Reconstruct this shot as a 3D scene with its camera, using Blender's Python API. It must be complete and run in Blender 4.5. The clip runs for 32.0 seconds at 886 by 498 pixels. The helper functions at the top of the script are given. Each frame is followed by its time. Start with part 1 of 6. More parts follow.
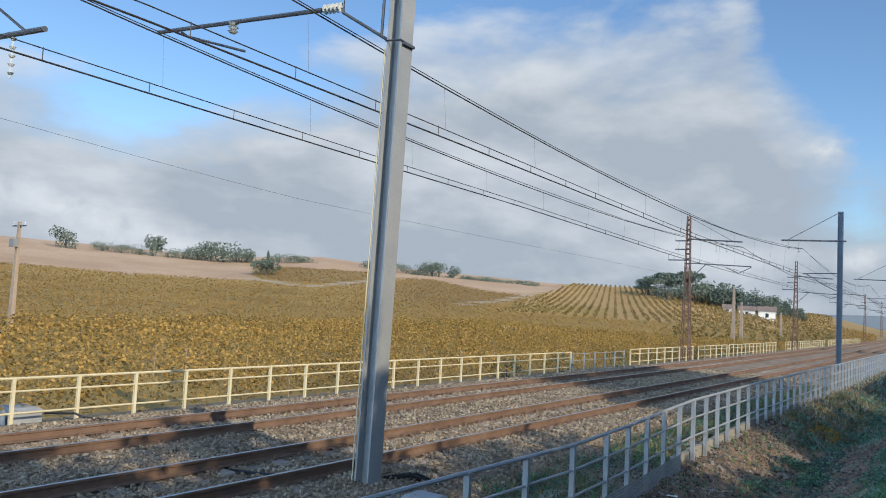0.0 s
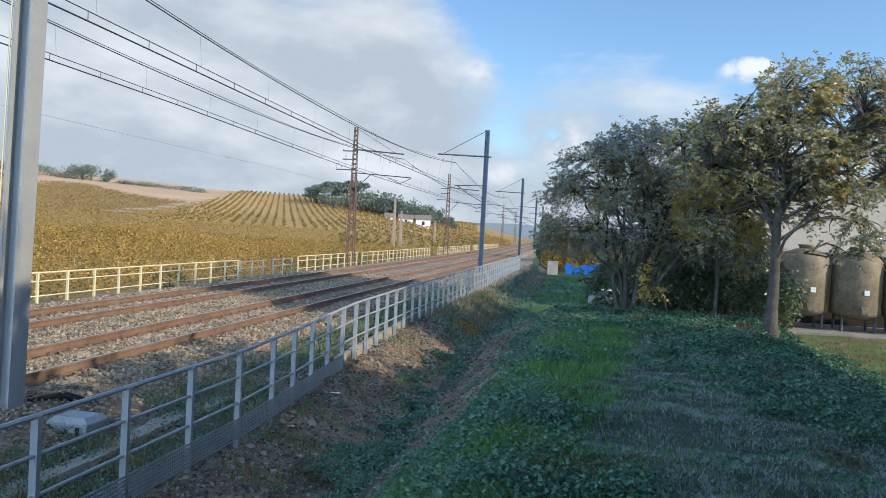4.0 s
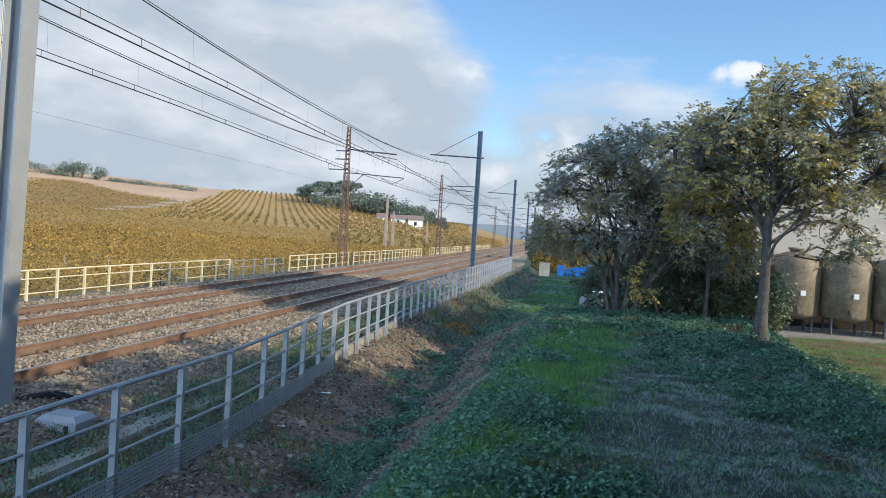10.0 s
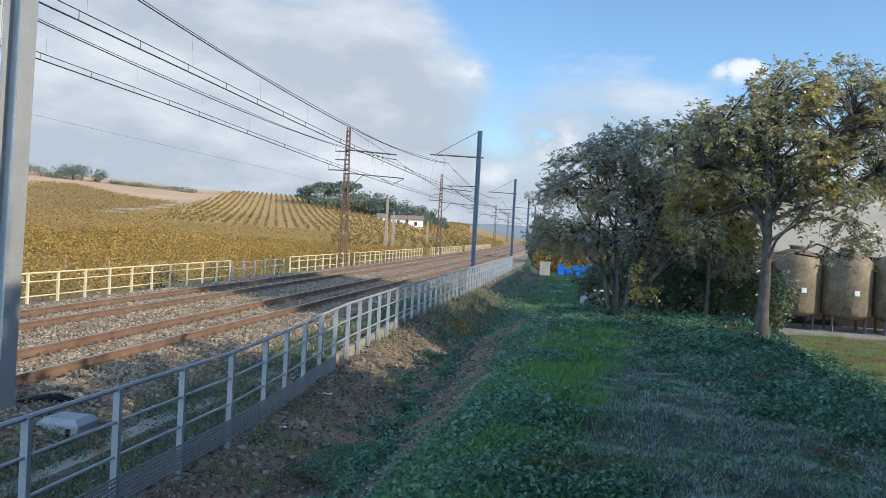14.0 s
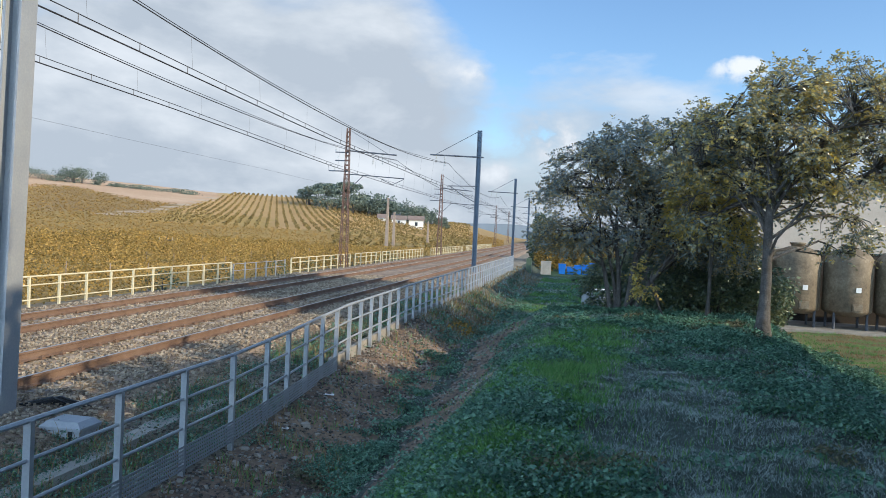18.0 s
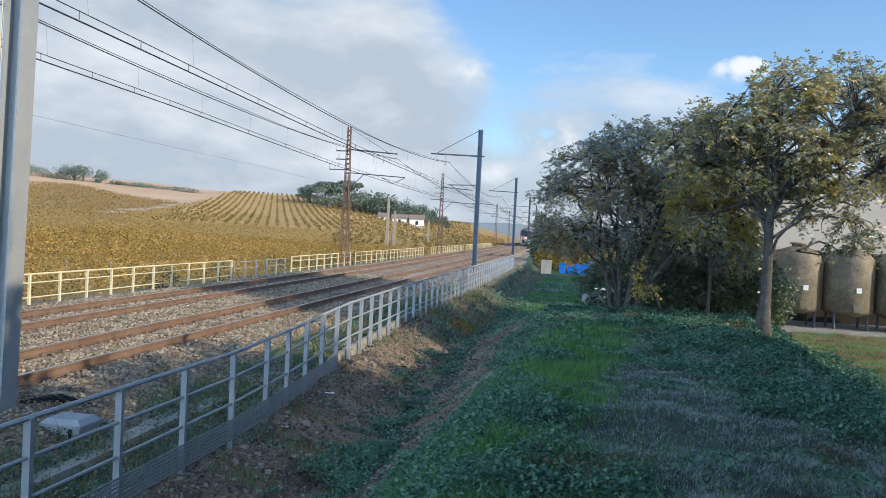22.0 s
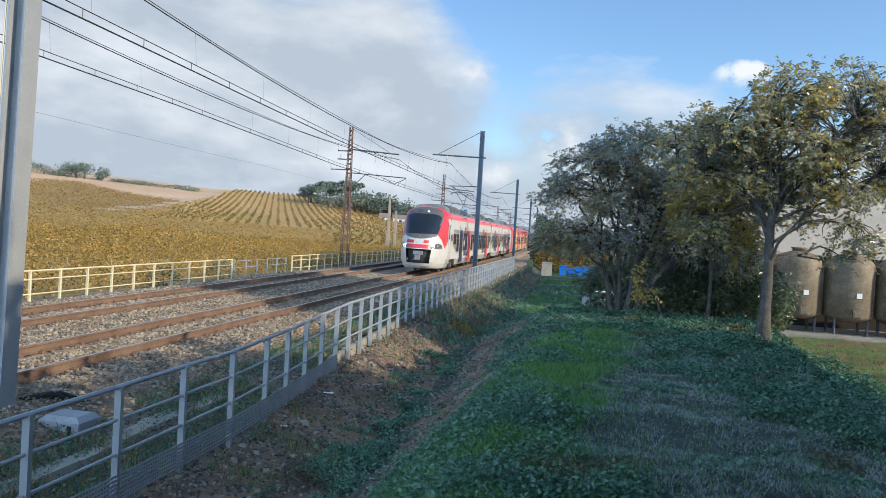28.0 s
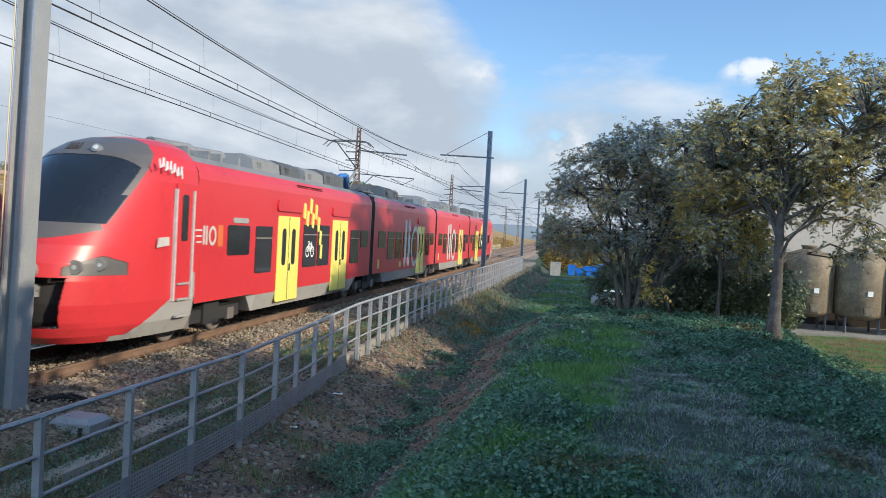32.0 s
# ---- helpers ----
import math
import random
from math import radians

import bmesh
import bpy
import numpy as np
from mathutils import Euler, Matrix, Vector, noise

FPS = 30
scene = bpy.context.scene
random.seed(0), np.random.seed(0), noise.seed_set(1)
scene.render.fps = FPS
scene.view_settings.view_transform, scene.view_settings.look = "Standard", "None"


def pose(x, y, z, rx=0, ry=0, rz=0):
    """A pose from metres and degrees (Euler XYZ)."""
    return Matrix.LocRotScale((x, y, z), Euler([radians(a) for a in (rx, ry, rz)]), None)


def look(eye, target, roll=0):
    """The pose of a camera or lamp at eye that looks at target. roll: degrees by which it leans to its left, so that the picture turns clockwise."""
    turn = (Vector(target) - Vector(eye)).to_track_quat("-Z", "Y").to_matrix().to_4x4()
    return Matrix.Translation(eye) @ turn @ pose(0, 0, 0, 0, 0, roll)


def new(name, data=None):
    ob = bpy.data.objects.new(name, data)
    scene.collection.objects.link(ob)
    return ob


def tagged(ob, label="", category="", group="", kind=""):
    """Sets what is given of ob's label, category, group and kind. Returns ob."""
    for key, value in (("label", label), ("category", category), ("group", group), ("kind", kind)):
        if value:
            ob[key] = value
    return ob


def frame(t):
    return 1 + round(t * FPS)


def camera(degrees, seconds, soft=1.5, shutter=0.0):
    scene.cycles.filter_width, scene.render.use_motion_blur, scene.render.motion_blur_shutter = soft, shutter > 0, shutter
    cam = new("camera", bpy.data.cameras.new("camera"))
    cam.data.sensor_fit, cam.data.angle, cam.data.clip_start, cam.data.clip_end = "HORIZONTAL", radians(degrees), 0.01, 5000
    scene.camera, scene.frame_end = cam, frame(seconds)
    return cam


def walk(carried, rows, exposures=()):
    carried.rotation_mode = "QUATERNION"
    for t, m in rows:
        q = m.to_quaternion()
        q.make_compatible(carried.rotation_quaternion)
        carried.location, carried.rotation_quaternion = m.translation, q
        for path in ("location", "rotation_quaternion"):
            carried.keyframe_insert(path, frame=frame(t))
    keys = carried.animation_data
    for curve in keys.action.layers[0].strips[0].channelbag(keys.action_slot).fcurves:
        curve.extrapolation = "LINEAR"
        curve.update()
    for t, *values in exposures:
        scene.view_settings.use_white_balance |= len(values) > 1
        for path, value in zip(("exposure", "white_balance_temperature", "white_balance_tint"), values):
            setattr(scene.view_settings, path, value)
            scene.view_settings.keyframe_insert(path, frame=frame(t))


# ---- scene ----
cam = camera(59.2, 32.0, soft=0.6, shutter=0.1)
EYE = Vector((0.0, 0.0, 2.55))
# seconds, heading left of the track, pitch, lean
ROWS = [
    (0, 34.19, 4.18, 2.96), (0.5, 32.36, -0.62, 2.46), (1, 32.3, -1.42, 2.47), (1.5, 23.29, -1.36, 2.66),
    (2, 11.38, -1.35, 2.71), (2.5, 10.17, -1.37, 2.78), (3, 10.1, -1.36, 2.87), (3.5, 10, -1.33, 2.97),
    (5.5, 9.76, -1.29, 3.23), (6, 9.71, -1.27, 3.32), (6.5, 9.65, -1.27, 3.33), (7, 9.6, -1.25, 3.42),
    (7.5, 9.55, -1.24, 3.54), (8, 9.5, -1.24, 3.59), (8.5, 9.44, -1.22, 3.62), (9, 9.4, -1.22, 3.6), (9.5, 9.37, -1.24, 3.54),
    (10, 9.34, -1.23, 3.51), (10.5, 9.35, -1.24, 3.47), (11, 9.33, -1.23, 3.42), (11.5, 9.33, -1.23, 3.39),
    (12, 9.34, -1.24, 3.32), (12.5, 9.34, -1.24, 3.29), (13, 9.34, -1.24, 3.23), (13.5, 9.35, -1.24, 3.17),
    (14, 9.37, -1.24, 3.08), (14.5, 9.39, -1.23, 3.04), (16.5, 9.38, -1.22, 2.78), (17, 9.38, -1.23, 2.73),
    (17.5, 9.4, -1.24, 2.65), (18, 9.43, -1.24, 2.63), (18.5, 9.43, -1.26, 2.56), (19, 9.41, -1.27, 2.51),
    (19.5, 9.43, -1.27, 2.57), (20, 9.45, -1.27, 2.65), (20.5, 9.42, -1.31, 2.67), (21, 9.43, -1.32, 2.71),
    (21.5, 9.44, -1.31, 2.76), (22, 9.46, -1.32, 2.83), (22.5, 9.47, -1.32, 2.86), (23, 9.47, -1.31, 2.97),
    (23.5, 9.46, -1.32, 3.02), (24, 9.48, -1.32, 3.11), (24.5, 9.48, -1.32, 3.16), (25, 9.48, -1.32, 3.29),
    (25.5, 9.51, -1.31, 3.33), (27.5, 9.51, -1.25, 3.44), (28, 9.51, -1.25, 3.42), (28.5, 9.51, -1.26, 3.37),
    (29, 9.51, -1.25, 3.33), (29.5, 9.52, -1.26, 3.3), (30, 9.52, -1.26, 3.26), (30.5, 9.53, -1.26, 3.17),
    (31, 9.55, -1.25, 3.15), (31.5, 9.54, -1.26, 3.13), (31.9, 9.57, -1.26, 3.1), (32, 10.12, -1.26, 3.05),
]


def aim(yaw, pitch):
    a, b = radians(yaw), radians(pitch)
    return EYE + Vector((-math.sin(a) * math.cos(b), math.cos(a) * math.cos(b), math.sin(b)))


walk(cam, [(t, look(EYE, aim(yaw, pitch), lean)) for t, yaw, pitch, lean in ROWS], [(0.0, 0.05, 5750, 7), (1.0, 0.12, 5750, 7), (2.0, 0.25, 5750, 7), (3.0, 0.36, 5750, 7), (32.0, 0.37, 5750, 7)])

# ---- light ----
SUN_AZ, SUN_EL = 110.0, 24.0  # degrees clockwise from the track's heading; height over the horizon
az, el = radians(SUN_AZ), radians(SUN_EL)
to_sun = Vector((math.cos(el) * math.sin(az), math.cos(el) * math.cos(az), math.sin(el)))
sun = new("sun", bpy.data.lights.new("sun", "SUN"))
sun.data.energy, sun.data.angle, sun.data.color = 4.3, radians(0.6), (1.0, 0.80, 0.54)
sun.rotation_euler = to_sun.to_track_quat("Z", "Y").to_euler()


def N(tree, kind, **values):
    n = tree.nodes.new(kind)
    for key, value in values.items():
        if key in n.inputs:
            n.inputs[key].default_value = value
    return n


def ramp(tree, stops, fac):
    n = tree.nodes.new("ShaderNodeValToRGB")
    e = n.color_ramp.elements
    while len(e) < len(stops):
        e.new(0.5)
    for x, (p, c) in zip(e, stops):
        x.position, x.color = p, (*c, 1) if len(c) == 3 else c
    tree.links.new(fac, n.inputs[0])
    return n.outputs[0]


def maths(tree, op, a, b=0.0, c=0.0, clamp=False):
    n = tree.nodes.new("ShaderNodeMath")
    n.operation, n.use_clamp = op, clamp
    for i, v in enumerate((a, b, c)):
        if isinstance(v, (int, float)):
            n.inputs[i].default_value = v
        else:
            tree.links.new(v, n.inputs[i])
    return n.outputs[0]


def blend(tree, fac, a, b, mode="MIX"):
    n = tree.nodes.new("ShaderNodeMix")
    n.data_type, n.blend_type = "RGBA", mode
    for i, v in ((0, fac), (6, a), (7, b)):
        if isinstance(v, (int, float)):
            n.inputs[i].default_value = v
        elif isinstance(v, tuple):
            n.inputs[i].default_value = (*v, 1)
        else:
            tree.links.new(v, n.inputs[i])
    return n.outputs[2]


def make_world():
    w = bpy.data.worlds.new("sky")
    scene.world = w
    w.use_nodes = True
    t = w.node_tree
    t.nodes.clear()
    sky = t.nodes.new("ShaderNodeTexSky")
    sky.sky_type, sky.sun_disc = "NISHITA", False
    sky.sun_elevation, sky.sun_rotation = el, az
    sky.air_density, sky.dust_density, sky.ozone_density = 1.0, 0.6, 2.5
    coord = t.nodes.new("ShaderNodeTexCoord")
    sep = t.nodes.new("ShaderNodeSeparateXYZ")
    t.links.new(coord.outputs["Generated"], sep.inputs[0])
    x, y, z = sep.outputs
    # heading left of the track and height, in degrees
    head = maths(t, "MULTIPLY", maths(t, "ARCTAN2", maths(t, "MULTIPLY", x, -1.0), y), 57.2958)
    high = maths(t, "MULTIPLY", maths(t, "ARCSINE", z), 57.2958)

    def puff(dz, dx):
        v = t.nodes.new("ShaderNodeCombineXYZ")
        t.links.new(maths(t, "ADD", x, dx), v.inputs[0])
        t.links.new(y, v.inputs[1])
        t.links.new(maths(t, "MULTIPLY", maths(t, "ADD", z, dz), 2.3), v.inputs[2])
        a = N(t, "ShaderNodeTexNoise", Scale=3.1, Detail=8.0, Roughness=0.55, Distortion=0.15)
        t.links.new(v.outputs[0], a.inputs["Vector"])
        return a.outputs["Fac"]

    d0, d1 = puff(0.0, 0.0), puff(0.035, 0.03)
    # the bank of cloud stands high over the vineyard and falls away towards the trees; out of view behind the bank,
    # cloud is added over most of the sky to light the shade
    edge = maths(t, "ADD", 8.3, maths(t, "MULTIPLY", maths(t, "MINIMUM", maths(t, "MAXIMUM", maths(t, "SUBTRACT", head, 6.0), 0.0), 8.0), 1.5))
    edge = maths(t, "SUBTRACT", edge, maths(t, "MULTIPLY", maths(t, "MINIMUM", maths(t, "MAXIMUM", maths(t, "SUBTRACT", head, 30.0), 0.0), 22.0), 0.32))
    behind = maths(t, "MULTIPLY", maths(t, "MAXIMUM", maths(t, "MULTIPLY", y, -1.0), 0.0), 60.0)
    rise = maths(t, "MULTIPLY", maths(t, "SUBTRACT", maths(t, "ADD", edge, behind), high), 0.042)
    dens = maths(t, "ADD", d0, maths(t, "MAXIMUM", rise, -0.46))
    # single cumulus heaps: heading, height, half width, half height, weight
    heap = 0.0
    fluff = N(t, "ShaderNodeTexNoise", Scale=26.0, Detail=6.0, Roughness=0.6)
    t.links.new(coord.outputs["Generated"], fluff.inputs["Vector"])
    fluff = maths(t, "MAXIMUM", maths(t, "MULTIPLY", maths(t, "SUBTRACT", fluff.outputs["Fac"], 0.28), 3.6), 0.0)
    for ha, he, wa, we, k in ((-10.9, 12.0, 1.7, 0.8, 0.42), (7.7, 11.6, 1.4, 0.6, 0.16), (1.6, 6.9, 2.6, 1.5, 0.26), (6.0, 4.4, 1.7, 1.0, 0.16), (58.7, 5.2, 3.2, 0.8, 0.16), (57.0, 3.8, 3.6, 0.8, 0.16), (53.6, 3.3, 2.2, 0.7, 0.14), (63.2, 6.0, 2.4, 1.0, 0.14)):
        u = maths(t, "DIVIDE", maths(t, "SUBTRACT", head, ha), wa)
        v = maths(t, "DIVIDE", maths(t, "SUBTRACT", high, he), we)
        g = maths(t, "EXPONENT", maths(t, "MULTIPLY", maths(t, "ADD", maths(t, "MULTIPLY", u, u), maths(t, "MULTIPLY", v, v)), -1.0))
        heap = maths(t, "ADD", maths(t, "MULTIPLY", maths(t, "MULTIPLY", g, fluff), k), heap)
    dens = maths(t, "ADD", dens, heap)
    cover = ramp(t, [(0.44, (0, 0, 0)), (0.56, (0.72, 0.72, 0.72)), (0.70, (1, 1, 1))], dens)
    relief = maths(t, "ADD", maths(t, "MULTIPLY", heap, 1.6), maths(t, "ADD", maths(t, "MULTIPLY", maths(t, "SUBTRACT", d0, d1), 1.2), maths(t, "ADD", maths(t, "MULTIPLY", d0, 0.45), maths(t, "MULTIPLY", maths(t, "MINIMUM", high, 20.0), 0.011))))
    shade = ramp(t, [(0.24, (2.85, 2.98, 3.14)), (0.40, (3.6, 3.64, 3.68)), (0.52, (4.25, 4.2, 4.15)), (0.78, (5.1, 4.95, 4.8))], relief)
    # the added cloud behind is brighter and bluer, to fill the shade
    far = blend(t, maths(t, "MULTIPLY", maths(t, "MAXIMUM", maths(t, "MULTIPLY", y, -1.0), 0.0), 0.9, clamp=True), shade, (9.4, 12.8, 16.6))
    out = blend(t, cover, sky.outputs[0], far)
    bg = N(t, "ShaderNodeBackground", Strength=0.15)
    t.links.new(out, bg.inputs[0])
    o = t.nodes.new("ShaderNodeOutputWorld")
    t.links.new(bg.outputs[0], o.inputs[0])


make_world()

# ---- materials ----


def mat(name, stops, rough=0.8, metal=0.0, scale=3.0, fine=40.0, bump=0.3, rand=0.0, spec=0.4, bump_scale=None, translucent=0.0, island=0.0):
    """A surface whose colour wanders between stops over two sizes of noise, with a fine relief."""
    m = bpy.data.materials.new(name)
    m.use_nodes = True
    t = m.node_tree
    b = t.nodes["Principled BSDF"]
    geo = t.nodes.new("ShaderNodeTexCoord")
    n1 = N(t, "ShaderNodeTexNoise", Scale=scale, Detail=4.0, Roughness=0.6)
    n2 = N(t, "ShaderNodeTexNoise", Scale=fine, Detail=3.0, Roughness=0.7)
    t.links.new(geo.outputs["Object"], n1.inputs["Vector"])
    t.links.new(geo.outputs["Object"], n2.inputs["Vector"])
    f = maths(t, "ADD", maths(t, "MULTIPLY", n1.outputs["Fac"], 0.6), maths(t, "MULTIPLY", n2.outputs["Fac"], 0.4))
    if rand:
        info = t.nodes.new("ShaderNodeObjectInfo")
        f = maths(t, "ADD", f, maths(t, "MULTIPLY", maths(t, "SUBTRACT", info.outputs["Random"], 0.5), rand))
    if island:
        info = t.nodes.new("ShaderNodeNewGeometry")
        f = maths(t, "ADD", f, maths(t, "MULTIPLY", maths(t, "SUBTRACT", info.outputs["Random Per Island"], 0.5), island))
    k = len(stops)
    c = ramp(t, [(0.32 + 0.36 * i / max(1, k - 1), s) for i, s in enumerate(stops)], f)
    t.links.new(c, b.inputs["Base Color"])
    b.inputs["Roughness"].default_value, b.inputs["Metallic"].default_value = rough, metal
    b.inputs["Specular IOR Level"].default_value = spec
    if bump:
        bp = N(t, "ShaderNodeBump", Strength=bump, Distance=0.02)
        t.links.new(n2.outputs["Fac"], bp.inputs["Height"])
        t.links.new(bp.outputs[0], b.inputs["Normal"])
    if translucent:
        tr = t.nodes.new("ShaderNodeBsdfTranslucent")
        t.links.new(c, tr.inputs["Color"])
        mx = N(t, "ShaderNodeMixShader", Fac=translucent)
        t.links.new(b.outputs[0], mx.inputs[1])
        t.links.new(tr.outputs[0], mx.inputs[2])
        t.links.new(mx.outputs[0], t.nodes["Material Output"].inputs["Surface"])
    return m


M_BALLAST = mat("ballast", [(0.13, 0.095, 0.068), (0.26, 0.195, 0.14), (0.40, 0.31, 0.225)], 0.95, scale=0.8, fine=22, bump=1.0)
M_STONE = mat("ballast_stone", [(0.13, 0.10, 0.07), (0.27, 0.22, 0.16), (0.42, 0.355, 0.265)], 0.95, scale=1.5, fine=30, bump=0.4, island=0.3)
M_RAIL = mat("rusty_rail", [(0.11, 0.066, 0.046), (0.17, 0.108, 0.074), (0.23, 0.155, 0.11)], 0.8, scale=2, fine=60, bump=0.3)
M_RAILTOP = mat("polished_rail_head", [(0.34, 0.33, 0.33), (0.5, 0.5, 0.5)], 0.35, metal=0.9, scale=2, fine=80, bump=0.05)
M_SLEEPER = mat("concrete_sleeper", [(0.22, 0.18, 0.15), (0.33, 0.29, 0.25)], 0.9, scale=3, fine=40, rand=0.3)
M_MAST = mat("galvanised_steel", [(0.27, 0.285, 0.30), (0.32, 0.33, 0.34), (0.39, 0.39, 0.385)], 0.55, metal=0.25, scale=1.2, fine=30, bump=0.05)
# darker and bluer than the steel of the nearest mast
M_MASTDARK = mat("blue_grey_steel", [(0.075, 0.10, 0.14), (0.12, 0.155, 0.20)], 0.5, metal=0.3, scale=2, fine=30, bump=0.05)
M_LATTICE = mat("rusty_red_steel", [(0.095, 0.058, 0.048), (0.16, 0.098, 0.08)], 0.8, scale=3, fine=30, bump=0.2)
M_ARM = mat("dark_steel", [(0.08, 0.09, 0.11), (0.14, 0.15, 0.17)], 0.55, metal=0.5, scale=3, fine=40, bump=0.05)
M_WIRE = mat("wire_copper_dark", [(0.05, 0.05, 0.055), (0.09, 0.09, 0.095)], 0.6, metal=0.4, scale=2, fine=10, bump=0)
M_INSUL = mat("glass_insulator", [(0.42, 0.44, 0.43), (0.60, 0.62, 0.60)], 0.2, scale=5, fine=20, bump=0)
M_FENCE = mat("galvanised_fence", [(0.29, 0.31, 0.33), (0.43, 0.44, 0.45)], 0.5, metal=0.3, scale=2, fine=30, bump=0.1)
M_FENCEW = mat("cream_painted_fence", [(0.54, 0.465, 0.29), (0.69, 0.61, 0.42)], 0.7, scale=2, fine=25, bump=0.15)
M_CONC = mat("weathered_concrete", [(0.19, 0.175, 0.15), (0.35, 0.33, 0.29)], 0.9, scale=1.5, fine=25, bump=0.4)
M_SLAB = mat("pale_concrete_slab", [(0.26, 0.24, 0.205), (0.44, 0.41, 0.355)], 0.9, scale=1.5, fine=25, bump=0.4)
M_POLE = mat("concrete_pole", [(0.27, 0.20, 0.15), (0.40, 0.32, 0.25)], 0.9, scale=1.0, fine=20, bump=0.2)
M_GRASS = mat("meadow_soil_grass", [(0.022, 0.032, 0.022), (0.045, 0.060, 0.044), (0.085, 0.105, 0.082)], 0.95, scale=0.7, fine=9, bump=0.9)
M_PATCHY = mat("patchy_autumn_lawn", [(0.055, 0.075, 0.022), (0.10, 0.115, 0.04), (0.16, 0.135, 0.06), (0.22, 0.16, 0.085)], 0.95, scale=0.45, fine=10, bump=0.8)
M_LAWN = mat("mown_lawn", [(0.025, 0.058, 0.018), (0.042, 0.085, 0.027), (0.07, 0.105, 0.04)], 0.95, scale=0.35, fine=12, bump=0.6)
M_DRY = mat("dry_earth_bank", [(0.075, 0.052, 0.038), (0.17, 0.118, 0.08), (0.34, 0.235, 0.15)], 0.95, scale=0.9, fine=12, bump=1.0)
M_VERGE = mat("gravel_verge", [(0.10, 0.095, 0.06), (0.22, 0.19, 0.14), (0.33, 0.30, 0.25)], 0.95, scale=0.9, fine=16, bump=0.8)
M_FIELD = mat("vineyard_soil", [(0.22, 0.15, 0.05), (0.33, 0.23, 0.07), (0.42, 0.30, 0.10)], 0.95, scale=0.05, fine=1.5, bump=0.6)
M_HILLV = mat("autumn_vines_hill", [(0.28, 0.19, 0.06), (0.37, 0.26, 0.085), (0.45, 0.32, 0.12)], 0.95, scale=0.02, fine=0.8, bump=0.5)
M_BARE = mat("bare_tan_field", [(0.38, 0.25, 0.15), (0.47, 0.32, 0.20), (0.56, 0.405, 0.27)], 0.95, scale=0.03, fine=0.8, bump=0.4)
# the blue haze of distance is put into the hills' colour
M_FAR = mat("haze_blue_hills", [(0.14, 0.17, 0.20), (0.19, 0.22, 0.25)], 1.0, scale=0.004, fine=0.02, bump=0)
M_LANE = mat("pale_dirt_lane", [(0.36, 0.28, 0.19), (0.47, 0.38, 0.27)], 0.95, scale=0.1, fine=2, bump=0.3)
M_BROWNV = mat("brown_turned_vines", [(0.22, 0.145, 0.055), (0.28, 0.192, 0.078), (0.34, 0.245, 0.105)], 0.95, scale=0.03, fine=0.7, bump=0.6)
M_ORANGE = mat("orange_turned_vines", [(0.30, 0.20, 0.05), (0.38, 0.25, 0.07), (0.42, 0.30, 0.10)], 0.95, scale=0.04, fine=0.7, bump=0.6)
M_ROWSOIL = mat("tan_vine_soil", [(0.40, 0.255, 0.095), (0.49, 0.32, 0.13)], 0.95, scale=0.05, fine=0.8, bump=0.4)

# ---- building helpers ----


